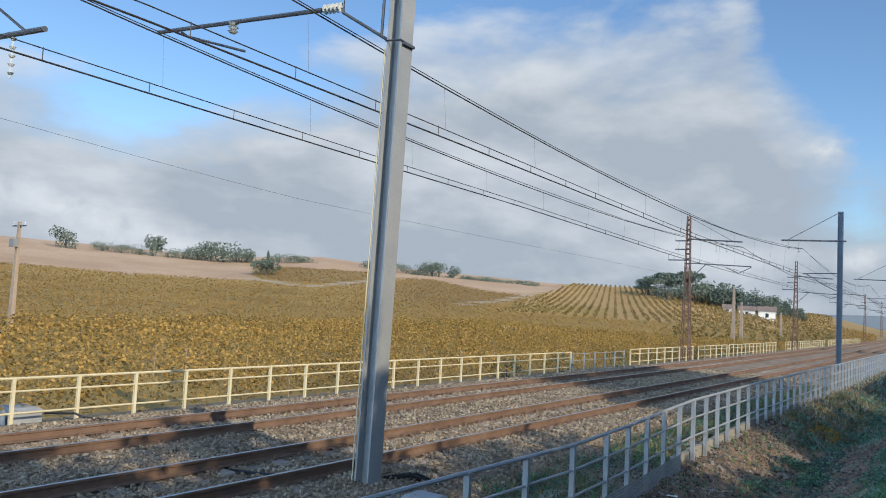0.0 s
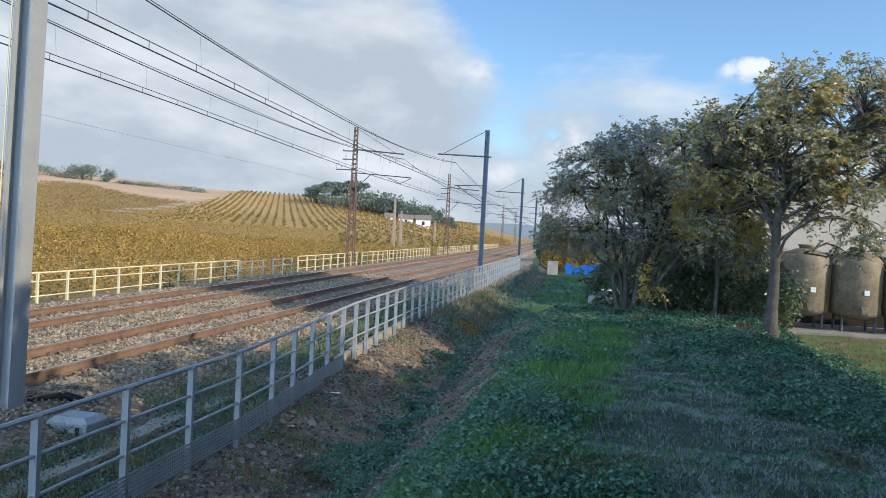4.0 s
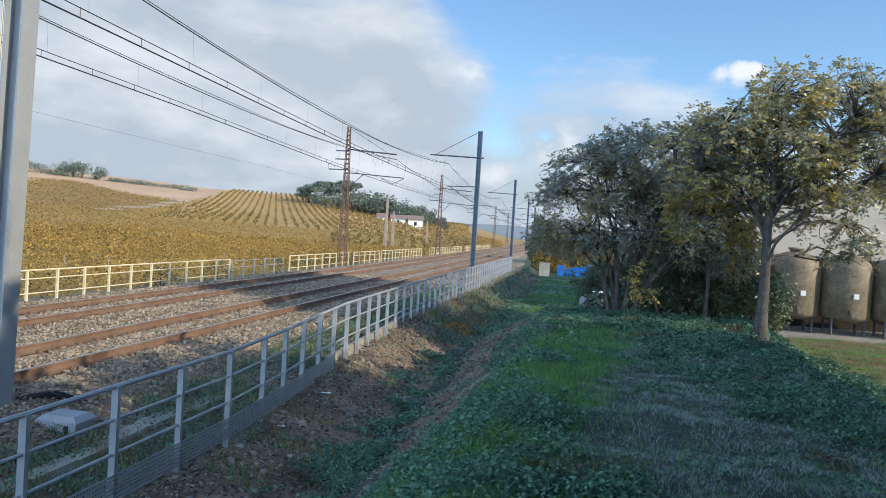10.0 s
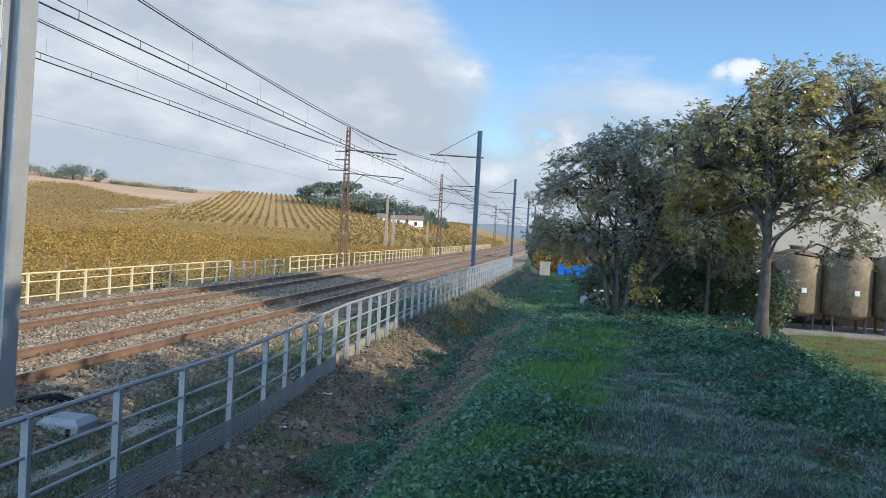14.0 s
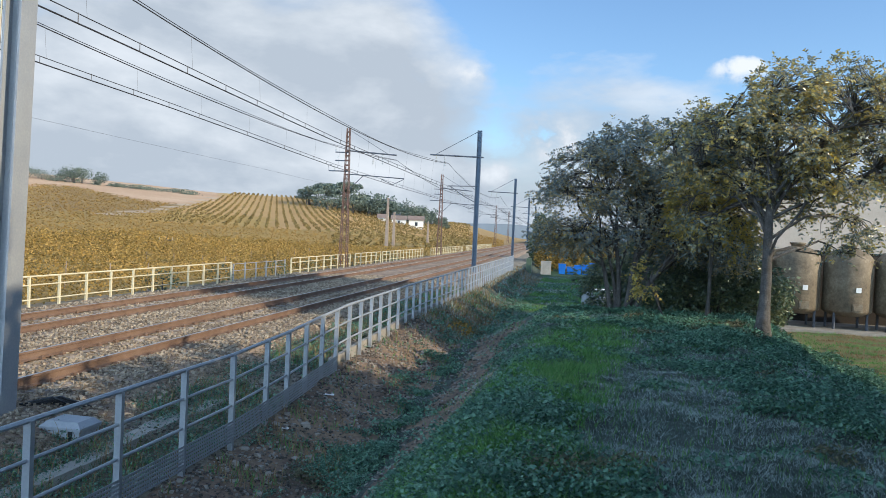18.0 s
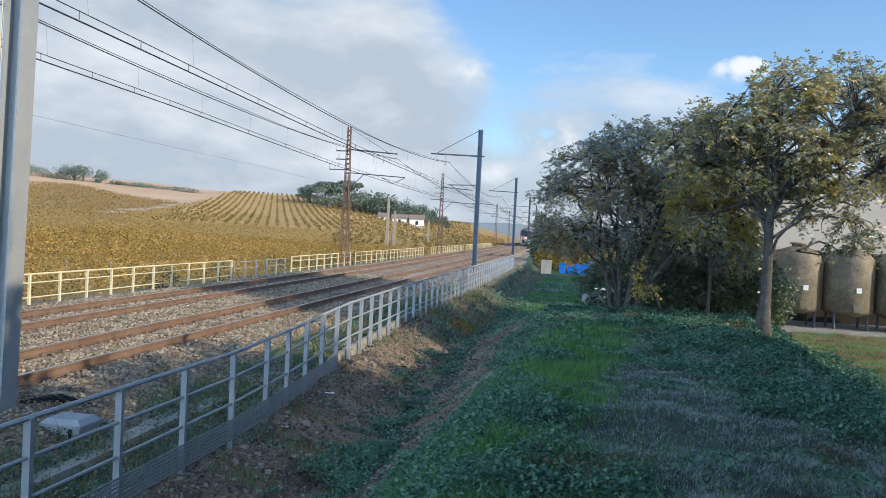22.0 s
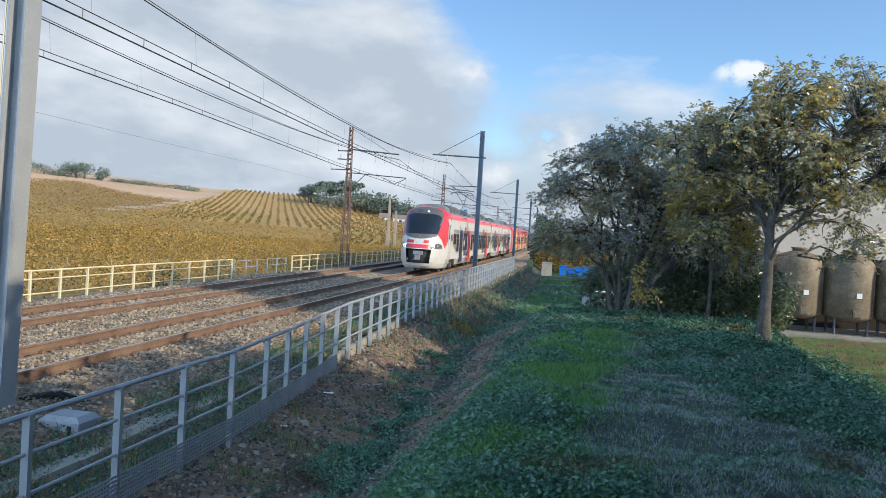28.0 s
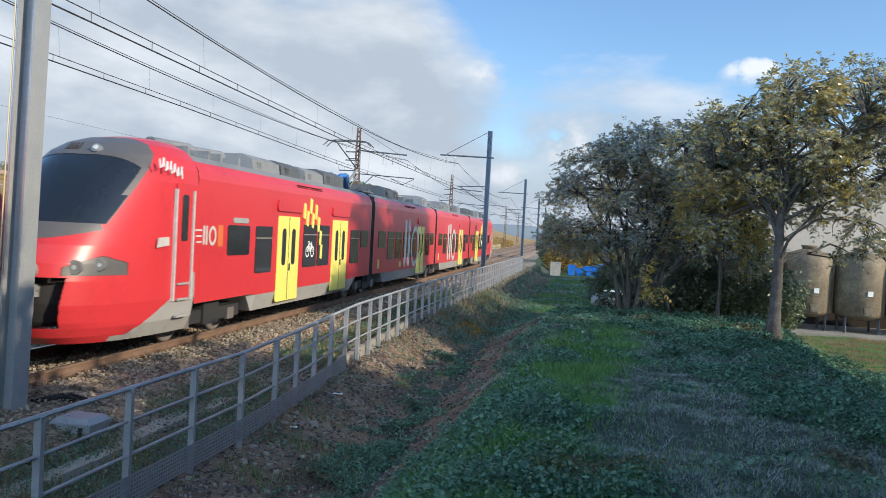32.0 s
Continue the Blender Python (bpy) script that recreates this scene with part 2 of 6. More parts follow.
class Shape:
    """Vertices and faces gathered for one mesh."""

    def __init__(self):
        self.v, self.f, self.mi = [], [], []

    def add(self, vs, fs, mi=0):
        k = len(self.v)
        self.v += [tuple(p) for p in vs]
        self.f += [tuple(i + k for i in f) for f in fs]
        self.mi += [mi] * len(fs)
        return self

    def box(self, x0, x1, y0, y1, z0, z1, mi=0, m=None):
        vs = [Vector((x, y, z)) for z in (z0, z1) for y in (y0, y1) for x in (x0, x1)]
        if m:
            vs = [m @ p for p in vs]
        return self.add(vs, [(0, 2, 3, 1), (4, 5, 7, 6), (0, 1, 5, 4), (2, 6, 7, 3), (0, 4, 6, 2), (1, 3, 7, 5)], mi)

    def tube(self, a, b, r0, r1=None, n=6, mi=0, caps=True):
        a, b = Vector(a), Vector(b)
        r1 = r0 if r1 is None else r1
        d = (b - a).normalized()
        s = d.cross(Vector((0, 0, 1)) if abs(d.z) < 0.9 else Vector((1, 0, 0))).normalized()
        u = s.cross(d)
        vs = [c + (s * math.cos(2 * math.pi * i / n) + u * math.sin(2 * math.pi * i / n)) * r for c, r in ((a, r0), (b, r1)) for i in range(n)]
        fs = [(i, (i + 1) % n, n + (i + 1) % n, n + i) for i in range(n)]
        if caps:
            fs += [tuple(range(n))[::-1], tuple(range(n, 2 * n))]
        return self.add(vs, fs, mi)

    def path(self, pts, r, n=5, mi=0):
        pts = [Vector(p) for p in pts]
        rings = []
        for i, p in enumerate(pts):
            d = (pts[min(i + 1, len(pts) - 1)] - pts[max(i - 1, 0)]).normalized()
            s = d.cross(Vector((0, 0, 1)) if abs(d.z) < 0.95 else Vector((1, 0, 0))).normalized()
            u = s.cross(d)
            rr = r[i] if isinstance(r, (list, tuple)) else r
            rings.append([p + (s * math.cos(2 * math.pi * k / n) + u * math.sin(2 * math.pi * k / n)) * rr for k in range(n)])
        vs = [p for ring in rings for p in ring]
        fs = [(i * n + k, i * n + (k + 1) % n, (i + 1) * n + (k + 1) % n, (i + 1) * n + k) for i in range(len(pts) - 1) for k in range(n)]
        fs += [tuple(range(n))[::-1], tuple(range((len(pts) - 1) * n, len(pts) * n))]
        return self.add(vs, fs, mi)

    def loft(self, rings, mi=0, close=True, caps=True):
        n = len(rings[0])
        vs = [p for r in rings for p in r]
        m = n if close else n - 1
        fs = [(i * n + k, i * n + (k + 1) % n, (i + 1) * n + (k + 1) % n, (i + 1) * n + k) for i in range(len(rings) - 1) for k in range(m)]
        if caps:
            fs += [tuple(range(n))[::-1], tuple(range((len(rings) - 1) * n, len(rings) * n))]
        return self.add(vs, fs, mi)

    def lathe(self, profile, n=20, centre=(0, 0, 0), mi=0):
        c = Vector(centre)
        return self.loft([[c + Vector((r * math.cos(2 * math.pi * i / n), r * math.sin(2 * math.pi * i / n), z)) for i in range(n)] for r, z in profile], mi)

    def mesh(self, name, smooth=False):
        me = bpy.data.meshes.new(name)
        me.from_pydata(self.v, [], self.f)
        me.update()
        if any(self.mi):
            me.polygons.foreach_set("material_index", self.mi)
        if smooth:
            me.polygons.foreach_set("use_smooth", [True] * len(me.polygons))
        return me


def part(name, shape, material, parent=None, label="", smooth=False):
    """Links a shape as one mesh, under a thing or part where one is given."""
    me = shape if isinstance(shape, bpy.types.Mesh) else shape.mesh(name, smooth)
    if not me.materials:
        for m in material if isinstance(material, (list, tuple)) else (material,):
            me.materials.append(m)
    ob = new(name, me)
    ob.parent = parent
    if label:
        ob["label"] = label
    return ob


def empty(name, x=0, y=0, z=0, rz=0):
    ob = new(name)
    ob.matrix_world = pose(x, y, z, 0, 0, rz)
    ob.empty_display_size = 0.2
    return ob


def smooth01(a, b, v):
    v = min(1.0, max(0.0, (v - a) / (b - a)))
    return v * v * (3 - 2 * v)


def lerp_table(rows, v):
    if v <= rows[0][0]:
        return rows[0][1]
    for (a, p), (b, q) in zip(rows, rows[1:]):
        if v <= b:
            return p + (q - p) * (v - a) / (b - a)
    return rows[-1][1]


def wob(x, y, s, k=0.0):
    return noise.noise(Vector((x * s, y * s, k)))


def bend(y):
    """How far the line has swung to the left at y."""
    return -0.01 * (math.sqrt((y - 75) ** 2 + 900) + y - 75)


TRACK_NEAR, TRACK_FAR, HALF = -9.02, -12.85, 0.752

# ---- ground ----
RIDGE = [(-30, 0.6), (0, 0.35), (7, 0.45), (10.5, 0.55), (14.6, 1.1), (19, 1.7), (26, 1.75), (30.7, 2.0), (37, 2.25), (43, 2.7), (50, 2.3), (57, 2.5), (64, 2.65), (80, 2.4), (120, 1.5), (180, 1.0)]


def hill(x, y):
    r, a = math.hypot(x, y), math.degrees(math.atan2(-x, y))
    top = 350 * math.tan(radians(lerp_table(RIDGE, a))) + 2.95
    k = (min(r, 420) - 60) / 290 if r > 60 else 0.0
    z = top * (k * k if k < 1 else 1 + 0.35 * math.sin(min(1, (k - 1) / 0.24) * 1.2))
    if r > 420:
        z -= (r - 420) * 0.03
    return z


def bank_edge(y):
    """Where the flat top of the bank begins to fall to the lawn."""
    return lerp_table([(4, 4.6), (10, 3.8), (14, 3.7), (18, 4.1), (20.3, 4.45), (24, 5.0), (30, 6.0)], y)


def ground_z(x, y):
    if x < -15.4:
        z = -0.35 - 0.25 * smooth01(-15.6, -19, x) + 0.05 * wob(x, y, 0.6)
        return max(z + hill(x, y) * smooth01(-22, -60, x), -25)
    yy = min(max(y, 2.0), 60)
    crest = lerp_table([(2, 0.95), (8, 0.76), (14, 0.5), (20, 0.36), (24.5, 0.32), (28, -0.2), (32, -0.9), (36, -1.25), (60, -1.35)], yy)
    low = lerp_table([(5, -1.15), (12, -1.2), (18, -1.05), (24, -0.95), (34, -1.2), (60, -1.3)], yy)
    shoulder = -0.42
    foot = lerp_table([(5, -0.86), (12, -0.9), (15.3, -0.58), (17, -0.55), (24, -0.36), (40, -0.45)], yy)
    if x < -6.6:
        z = shoulder
    elif x < -5.0:
        z = shoulder + (foot - shoulder) * (x + 6.6) / 1.6
    elif x < -3.3:
        z = foot + (low - foot) * smooth01(-5.0, -3.3, x)
    else:
        z = low + (crest - low) * smooth01(-3.1, -0.4, x)
    e = bank_edge(yy)
    if x > e:
        z += (-1.15 - z) * smooth01(e, e + 3.2, x)
    if x > -6:
        z += 0.10 * wob(x, y, 0.9) + 0.06 * wob(x, y, 2.3, 3)
    return z


TAN_EDGE = [(47.8, 1.07), (56.8, 1.12), (63.7, 1.32), (90, 1.5)]
TAN_EDGE2 = [(25.6, 1.62), (27.4, 1.06), (29.9, 1.15), (32.4, 1.47), (34.7, 1.88), (36.3, 1.9), (38, 1.75)]
LANE = [(25.8, 1.73), (27.6, 1.11), (30, 0.54), (33, 0.14)]
LANE2 = [(37.6, 2.05), (40, 1.46), (43.2, 0.92), (46.5, 1.06), (48, 1.3), (49, 2.0)]


def field_zone(a, e, n):
    """Which field lies at heading a and slope angle e, seen from the bank."""
    if a > 47.8 and e > lerp_table(TAN_EDGE, a) + n:
        return 6
    for lane in (LANE, LANE2):
        if lane[0][0] < a < lane[-1][0] and abs(e - lerp_table(lane, a)) < 0.09:
            return 7
    if 25.6 < a < 38 and e > lerp_table(TAN_EDGE2, a):
        return 6
    if 27.6 < a < 37.6 and e > lerp_table(LANE, a) + 0.1:
        return 8
    if 38 < a < 47.5 and e > 1.3:
        return 8 if e < 2.2 + n else 6
    if 22 < a < 31 and -0.35 + n < e < 0.5:
        return 9
    if 7.5 < a < 25.9 + (1.6 - e) * 2.4 and e > -0.3 + n:
        return 10
    if a < 8.5:
        return 8
    return 4 if e < 0.5 + 2 * n else 5


def axis(segments):
    out = []
    for a, b, step in segments:
        n = max(1, round((b - a) / step))
        out += [a + (b - a) * i / n for i in range(n)]
    return out + [segments[-1][1]]


def build_ground():
    xs = axis([(-2600, -900, 170), (-900, -440, 40), (-440, -100, 6), (-100, -24, 3), (-24, -15, 0.6), (-15, -7, 1.0), (-7, 8, 0.22), (8, 30, 0.8), (30, 120, 8), (120, 2600, 160)])
    ys = axis([(-2600, -200, 200), (-200, -20, 20), (-20, 2, 2), (2, 34, 0.3), (34, 70, 1.0), (70, 160, 4), (160, 420, 6), (420, 560, 14), (560, 2600, 100)])
    s = Shape()
    nx = len(xs)
    s.v = [(x, y, ground_z(x, y)) for y in ys for x in xs]
    for j in range(len(ys) - 1):
        for i in range(nx - 1):
            x, y = (xs[i] + xs[i + 1]) / 2, (ys[j] + ys[j + 1]) / 2
            n = wob(x, y, 0.5, 7) + 0.6 * wob(x, y, 1.7, 9)
            r, a = math.hypot(x, y), math.degrees(math.atan2(-x, y))
            if x < -15.4:
                if x > -18.2:
                    mi = 3
                else:
                    mi = field_zone(a, math.degrees(math.atan2(ground_z(x, y) - 2.55, r)), 0.10 * wob(x, y, 0.03))
            elif x < -5.0:
                mi = 3
            elif x < -3.2 + 0.5 * n and y < 27 + 4 * n:
                mi = 2
            elif y > 27 and x < -3:
                mi = 0
            elif y > 8 and x > bank_edge(y) + 2.0 + 0.5 * n:
                mi = 11
            elif y > 32 and x > -3:
                mi = 1
            elif -2.6 + 0.4 * n < x < -1.4 + 0.5 * n and y > 9:
                mi = 2
            else:
                mi = 0
            s.f.append((j * nx + i, j * nx + i + 1, (j + 1) * nx + i + 1, (j + 1) * nx + i))
            s.mi.append(mi)
    ob = part("ground", s, [M_GRASS, M_LAWN, M_DRY, M_VERGE, M_FIELD, M_HILLV, M_BARE, M_LANE, M_BROWNV, M_ORANGE, M_ROWSOIL, M_PATCHY], smooth=True)
    tagged(ob, "grassy bank, gravel verge and sloping autumn vineyard land", "ground", kind="structure")


build_ground()


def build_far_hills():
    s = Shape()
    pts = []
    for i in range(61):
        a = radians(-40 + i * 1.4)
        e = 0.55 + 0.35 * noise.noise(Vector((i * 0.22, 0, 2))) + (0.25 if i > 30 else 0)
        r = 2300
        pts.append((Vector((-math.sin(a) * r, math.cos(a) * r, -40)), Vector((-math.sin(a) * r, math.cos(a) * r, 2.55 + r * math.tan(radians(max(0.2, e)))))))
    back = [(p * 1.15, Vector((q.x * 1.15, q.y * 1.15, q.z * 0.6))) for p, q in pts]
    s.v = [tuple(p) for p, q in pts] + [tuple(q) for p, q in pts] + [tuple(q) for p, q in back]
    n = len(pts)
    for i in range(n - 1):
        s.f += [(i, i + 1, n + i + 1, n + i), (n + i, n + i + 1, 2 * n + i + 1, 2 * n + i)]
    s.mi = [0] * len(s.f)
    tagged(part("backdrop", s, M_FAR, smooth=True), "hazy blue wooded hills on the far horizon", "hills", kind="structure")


build_far_hills()

# ---- the railway ----


def build_ballast():
    s = Shape()
    ys = axis([(-30, 4, 1.0), (4, 40, 0.16), (40, 90, 0.7), (90, 800, 10)])
    prof = axis([(-16.0, -15.2, 0.2), (-15.2, -7.1, 0.18), (-7.1, -6.3, 0.2)])
    n = len(prof)
    for y in ys:
        for x in prof:
            edge = smooth01(-16.0, -15.1, x) * smooth01(-6.3, -7.2, x)
            z = -0.46 + 0.27 * edge
            inside = min(abs(x - TRACK_NEAR), abs(x - TRACK_FAR))
            z -= 0.05 * smooth01(1.0, 0.3, inside)
            z += (0.035 * wob(x, y, 5.0) + 0.03 * wob(x, y, 11.0, 4)) * (1 if y < 60 else 0.4)
            s.v.append((x + bend(y), y, z))
    for j in range(len(ys) - 1):
        for i in range(n - 1):
            s.f.append((j * n + i, j * n + i + 1, (j + 1) * n + i + 1, (j + 1) * n + i))
    s.mi = [0] * len(s.f)
    tagged(part("ballast_bed", s, M_BALLAST, smooth=True), "grey-brown crushed stone ballast bed under the two tracks", "ballast", kind="structure")


build_ballast()

RAIL_PROFILE = [(-0.075, -0.172), (0.075, -0.172), (0.075, -0.160), (0.012, -0.140), (0.009, -0.05), (0.036, -0.038), (0.036, -0.006), (0.028, 0.0), (-0.028, 0.0), (-0.036, -0.006), (-0.036, -0.038), (-0.009, -0.05), (-0.012, -0.140), (-0.075, -0.160)]


def build_rails():
    ys = axis([(-30, 20, 10), (20, 140, 8), (140, 800, 20)])
    for c in (TRACK_NEAR, TRACK_FAR):
        track = empty("railway_track", c, 0, 0)
        tagged(track, "rusty steel rails on concrete sleepers in ballast", "railway track", "two running tracks")
        for side in (-HALF, HALF):
            s = Shape()
            rings = [[(side + bend(y) + px, y, pz) for px, pz in RAIL_PROFILE] for y in ys]
            s.loft(rings)
            n = len(RAIL_PROFILE)
            for k in range(len(ys) - 1):
                s.mi[k * n + 7] = 1
            part("rail", s, [M_RAIL, M_RAILTOP], track)


build_rails()

# ---- masts and wires ----


def h_beam(s, x, y, z0, z1, w=0.30, d=0.30, t=0.03, mi=0):
    """An H section drawn as one profile: two flanges facing across the line, the web between them."""
    a, b, c = d / 2, w / 2, 0.012
    ring = [(-a, -b), (-a + t, -b), (-a + t, -c), (a - t, -c), (a - t, -b), (a, -b), (a, b), (a - t, b), (a - t, c), (-a + t, c), (-a + t, b), (-a, b)]
    n = len(ring)
    s.add([(x + p, y + q, z) for z in (z0, z1) for p, q in ring], [(i, (i + 1) % n, n + (i + 1) % n, n + i) for i in range(n)] + [(12, 13, 14, 21, 22, 23), (14, 15, 20, 21), (15, 16, 17, 18, 19, 20)], mi)


def insulator(parent, a, b, n=6, r=0.07):
    """A string of glass discs from a to b."""
    s = Shape()
    a, b = Vector(a), Vector(b)
    s.tube(a, b, 0.018)
    for i in range(n):
        p = a.lerp(b, (i + 0.5) / n)
        d = (b - a).normalized() * 0.018
        s.tube(p - d, p + d, r, r * 0.6, 10)
    return part("insulator", s, M_INSUL, parent)


def near_mast():
    """The tall grey H-beam beside the near track, with its cantilever."""
    m = empty("catenary_mast", -7.585, 9.45, 0)
    m.rotation_euler.y = radians(1.25)
    tagged(m, "tall galvanised steel H-beam catenary mast beside the track", "catenary mast", "masts of the near side")
    s = Shape()
    h_beam(s, 0, 0, -0.35, 9.6, 0.31, 0.27, 0.034)
    part("post", s, M_MAST, m)
    s = Shape().box(-0.32, 0.32, -0.32, 0.32, -0.75, -0.33)
    part("footing", s, M_CONC, m)
    s = Shape()
    s.path([(-0.15, -0.17, 6.64), (0.15, -0.17, 6.62), (0.15, 0.17, 6.60)], 0.016, 4)
    part("collar", s, M_ARM, m)
    s = Shape().box(0.135, 0.19, -0.12, 0.15, 6.56, 6.60)
    part("collar_clamp", s, M_ARM, m)
    s = Shape().path([(-0.13, -0.1, 7.48), (-1.15, -0.1, 7.55), (-1.15, -0.1, 7.26), (-0.14, -0.1, 6.66)], 0.03, 6)
    part("bracket", s, M_ARM, m)
    part("bracket_strut", Shape().tube((-0.3, -0.1, 7.48), (-0.3, -0.1, 6.76), 0.024), M_ARM, m)
    s = Shape().tube((-1.62, -0.1, 7.38), (-6.1, -0.1, 7.60), 0.042, n=8)
    part("cantilever_tube", s, M_ARM, m)
    insulator(m, (-1.18, -0.1, 7.36), (-1.62, -0.1, 7.38), 5, 0.085)
    insulator(m, (-3.86, -0.1, 7.49), (-3.86, -0.1, 7.26), 3, 0.1)
    s = Shape().path([(-5.5, 0.0, 7.56), (-5.3, 0.0, 7.44), (-3.6, 0.0, 6.94)], 0.026, 5)
    part("registration_arm", s, M_ARM, m)
    # thin pale tube along the far flange edge, from the collar down
    s = Shape().tube((-0.17, -0.14, 6.55), (-0.19, -0.14, -0.3), 0.012, n=6)
    part("flange_edge_strip", s, M_FENCEW, m)
    return m


def blue_mast(x, y, h, reach, base):
    m = empty("catenary_mast", x, y, base)
    tagged(m, "dark blue-grey steel catenary mast with a stayed bracket arm", "catenary mast", "masts of the near side")
    s = Shape()
    h_beam(s, 0, 0, -0.3, h, 0.30, 0.32, 0.035)
    part("post", s, M_MASTDARK, m)
    s = Shape().tube((0.35, 0, h - 1.95), (-reach, 0, h - 1.85), 0.055, n=8)
    part("bracket_arm", s, M_ARM, m)
    s = Shape().tube((-0.1, 0, h - 0.08), (-reach + 0.4, 0, h - 1.83), 0.022, n=6)
    part("stay", s, M_ARM, m)
    insulator(m, (-reach + 0.45, 0, h - 1.85), (-reach + 0.45, 0, h - 2.45), 5, 0.07)
    insulator(m, (-reach + 1.1, 0, h - 1.85), (-reach + 1.1, 0, h - 2.7), 6, 0.07)
    s = Shape().tube((0, 0, h - 4.05), (-2.2, 0, h - 4.1), 0.035)
    s.tube((-0.2, 0, h - 5.2), (-1.0, 0, h - 4.8), 0.03)
    s.path([(-1.0, 0, h - 4.8), (-2.0, 0, h - 4.12)], 0.03)
    part("registration_arm", s, M_ARM, m)
    return m


def lattice_mast(x, y, h, base, lower=True):
    m = empty("lattice_mast", x, y, base)
    tagged(m, "rusty red riveted lattice steel catenary mast", "catenary mast", "masts of the far side")

    def half(z):
        return 0.27 - 0.175 * z / h

    for sx in (-1, 1):
        for sy in (-1, 1):
            s = Shape().tube((sx * half(0), sy * half(0), -0.3), (sx * half(h), sy * half(h), h), 0.034, n=4)
            part("corner_angle", s, M_LATTICE, m)
    s = Shape()
    z, k = 0.0, 1
    while z < h - 0.3:
        # crossed lacing below, plain battens up the head
        if z < h - 3.4:
            step = 0.72 - 0.03 * z
            a, b = half(z), half(z + step)
            for sx in (-1, 1):
                s.tube((sx * a, -a * k, z), (sx * b, b * k, z + step), 0.016, n=4, caps=False)
                s.tube((-a * k, sx * a, z), (b * k, sx * b, z + step), 0.016, n=4, caps=False)
                s.tube((sx * a, a * k, z), (sx * b, -b * k, z + step), 0.016, n=4, caps=False)
                s.tube((a * k, sx * a, z), (-b * k, sx * b, z + step), 0.016, n=4, caps=False)
        else:
            step, a = 0.34, half(z)
            for sx in (-1, 1):
                s.box(sx * a - 0.012, sx * a + 0.012, -a, a, z, z + 0.10)
                s.box(-a, a, sx * a - 0.012, sx * a + 0.012, z, z + 0.10)
        z += step
        k = -k
    part("lacing", s, M_LATTICE, m)["kind"] = "stuff"
    for zz, a in ((h - 1.75, -0.9), (h - 2.35, -0.9), (h - 3.1, -1.35)):
        s = Shape().box(a, 0.1, -0.04, 0.04, zz - 0.04, zz + 0.04)
        if a < -1:
            s.path([(a, 0, zz), (a - 0.05, 0, zz + 0.4), (a + 0.2, 0, zz + 0.45)], 0.02)
        part("side_arm", s, M_ARM, m)
    for zz, a in ((h - 1.7, -0.88), (h - 2.3, -0.7), (h - 3.05, -0.95)):
        insulator(m, (a, 0, zz), (a, 0, zz + 0.32), 3, 0.06)
    s = Shape().tube((0, 0, h - 1.62), (3.6, 0, h - 1.85), 0.05, n=8)
    part("bracket_arm", s, M_ARM, m)
    s = Shape()
    for dy in (-0.03, 0.03):
        s.tube((0, dy, h - 0.08), (3.0, dy, h - 1.8), 0.014, n=5)
    part("stay", s, M_ARM, m)
    for a in (1.9, 2.6):
        insulator(m, (a, 0, h - 1.8), (a, 0, h - 2.55), 5, 0.06)
    if not lower:
        return m
    s = Shape().tube((0.1, 0, h - 3.3), (4.2, 0, h - 3.5), 0.04)
    s.tube((0.2, 0, h - 4.4), (1.2, 0, h - 3.4), 0.03)
    s.path([(2.6, 0, h - 3.6), (3.4, 0, h - 3.95), (4.2, 0, h - 3.55)], 0.025)
    part("registration_arm", s, M_ARM, m)
    return m


NEAR_MASTS = [(-7.57, 9.45, 9.6, 0.0), (-7.05, 56.5, 10.1, -0.05), (-7.9, 104.0, 10.1, 0.0), (-8.9, 155.0, 10.0, 0.1), (-10.0, 205.0, 10, 0.3)]
FAR_MASTS = [(-16.25, 54.2, 9.7, 0.0), (-15.6, 91.0, 9.3, 0.05), (-17.6, 140.0, 9.4, 0.1), (-18.6, 188.0, 9.4, 0.3), (-19.8, 240.0, 9.4, 0.5), (-16.2, 6.6, 8.6, 0.0)]
near_mast()
for x, y, h, b in NEAR_MASTS[1:]:
    blue_mast(x, y, h, 3.6, b)
for x, y, h, b in FAR_MASTS:
    lattice_mast(x, y, h, b, y > 20)

SPANS = [-45.0, 6.0, 56.0, 103.0, 152.0, 205.0, 260.0]


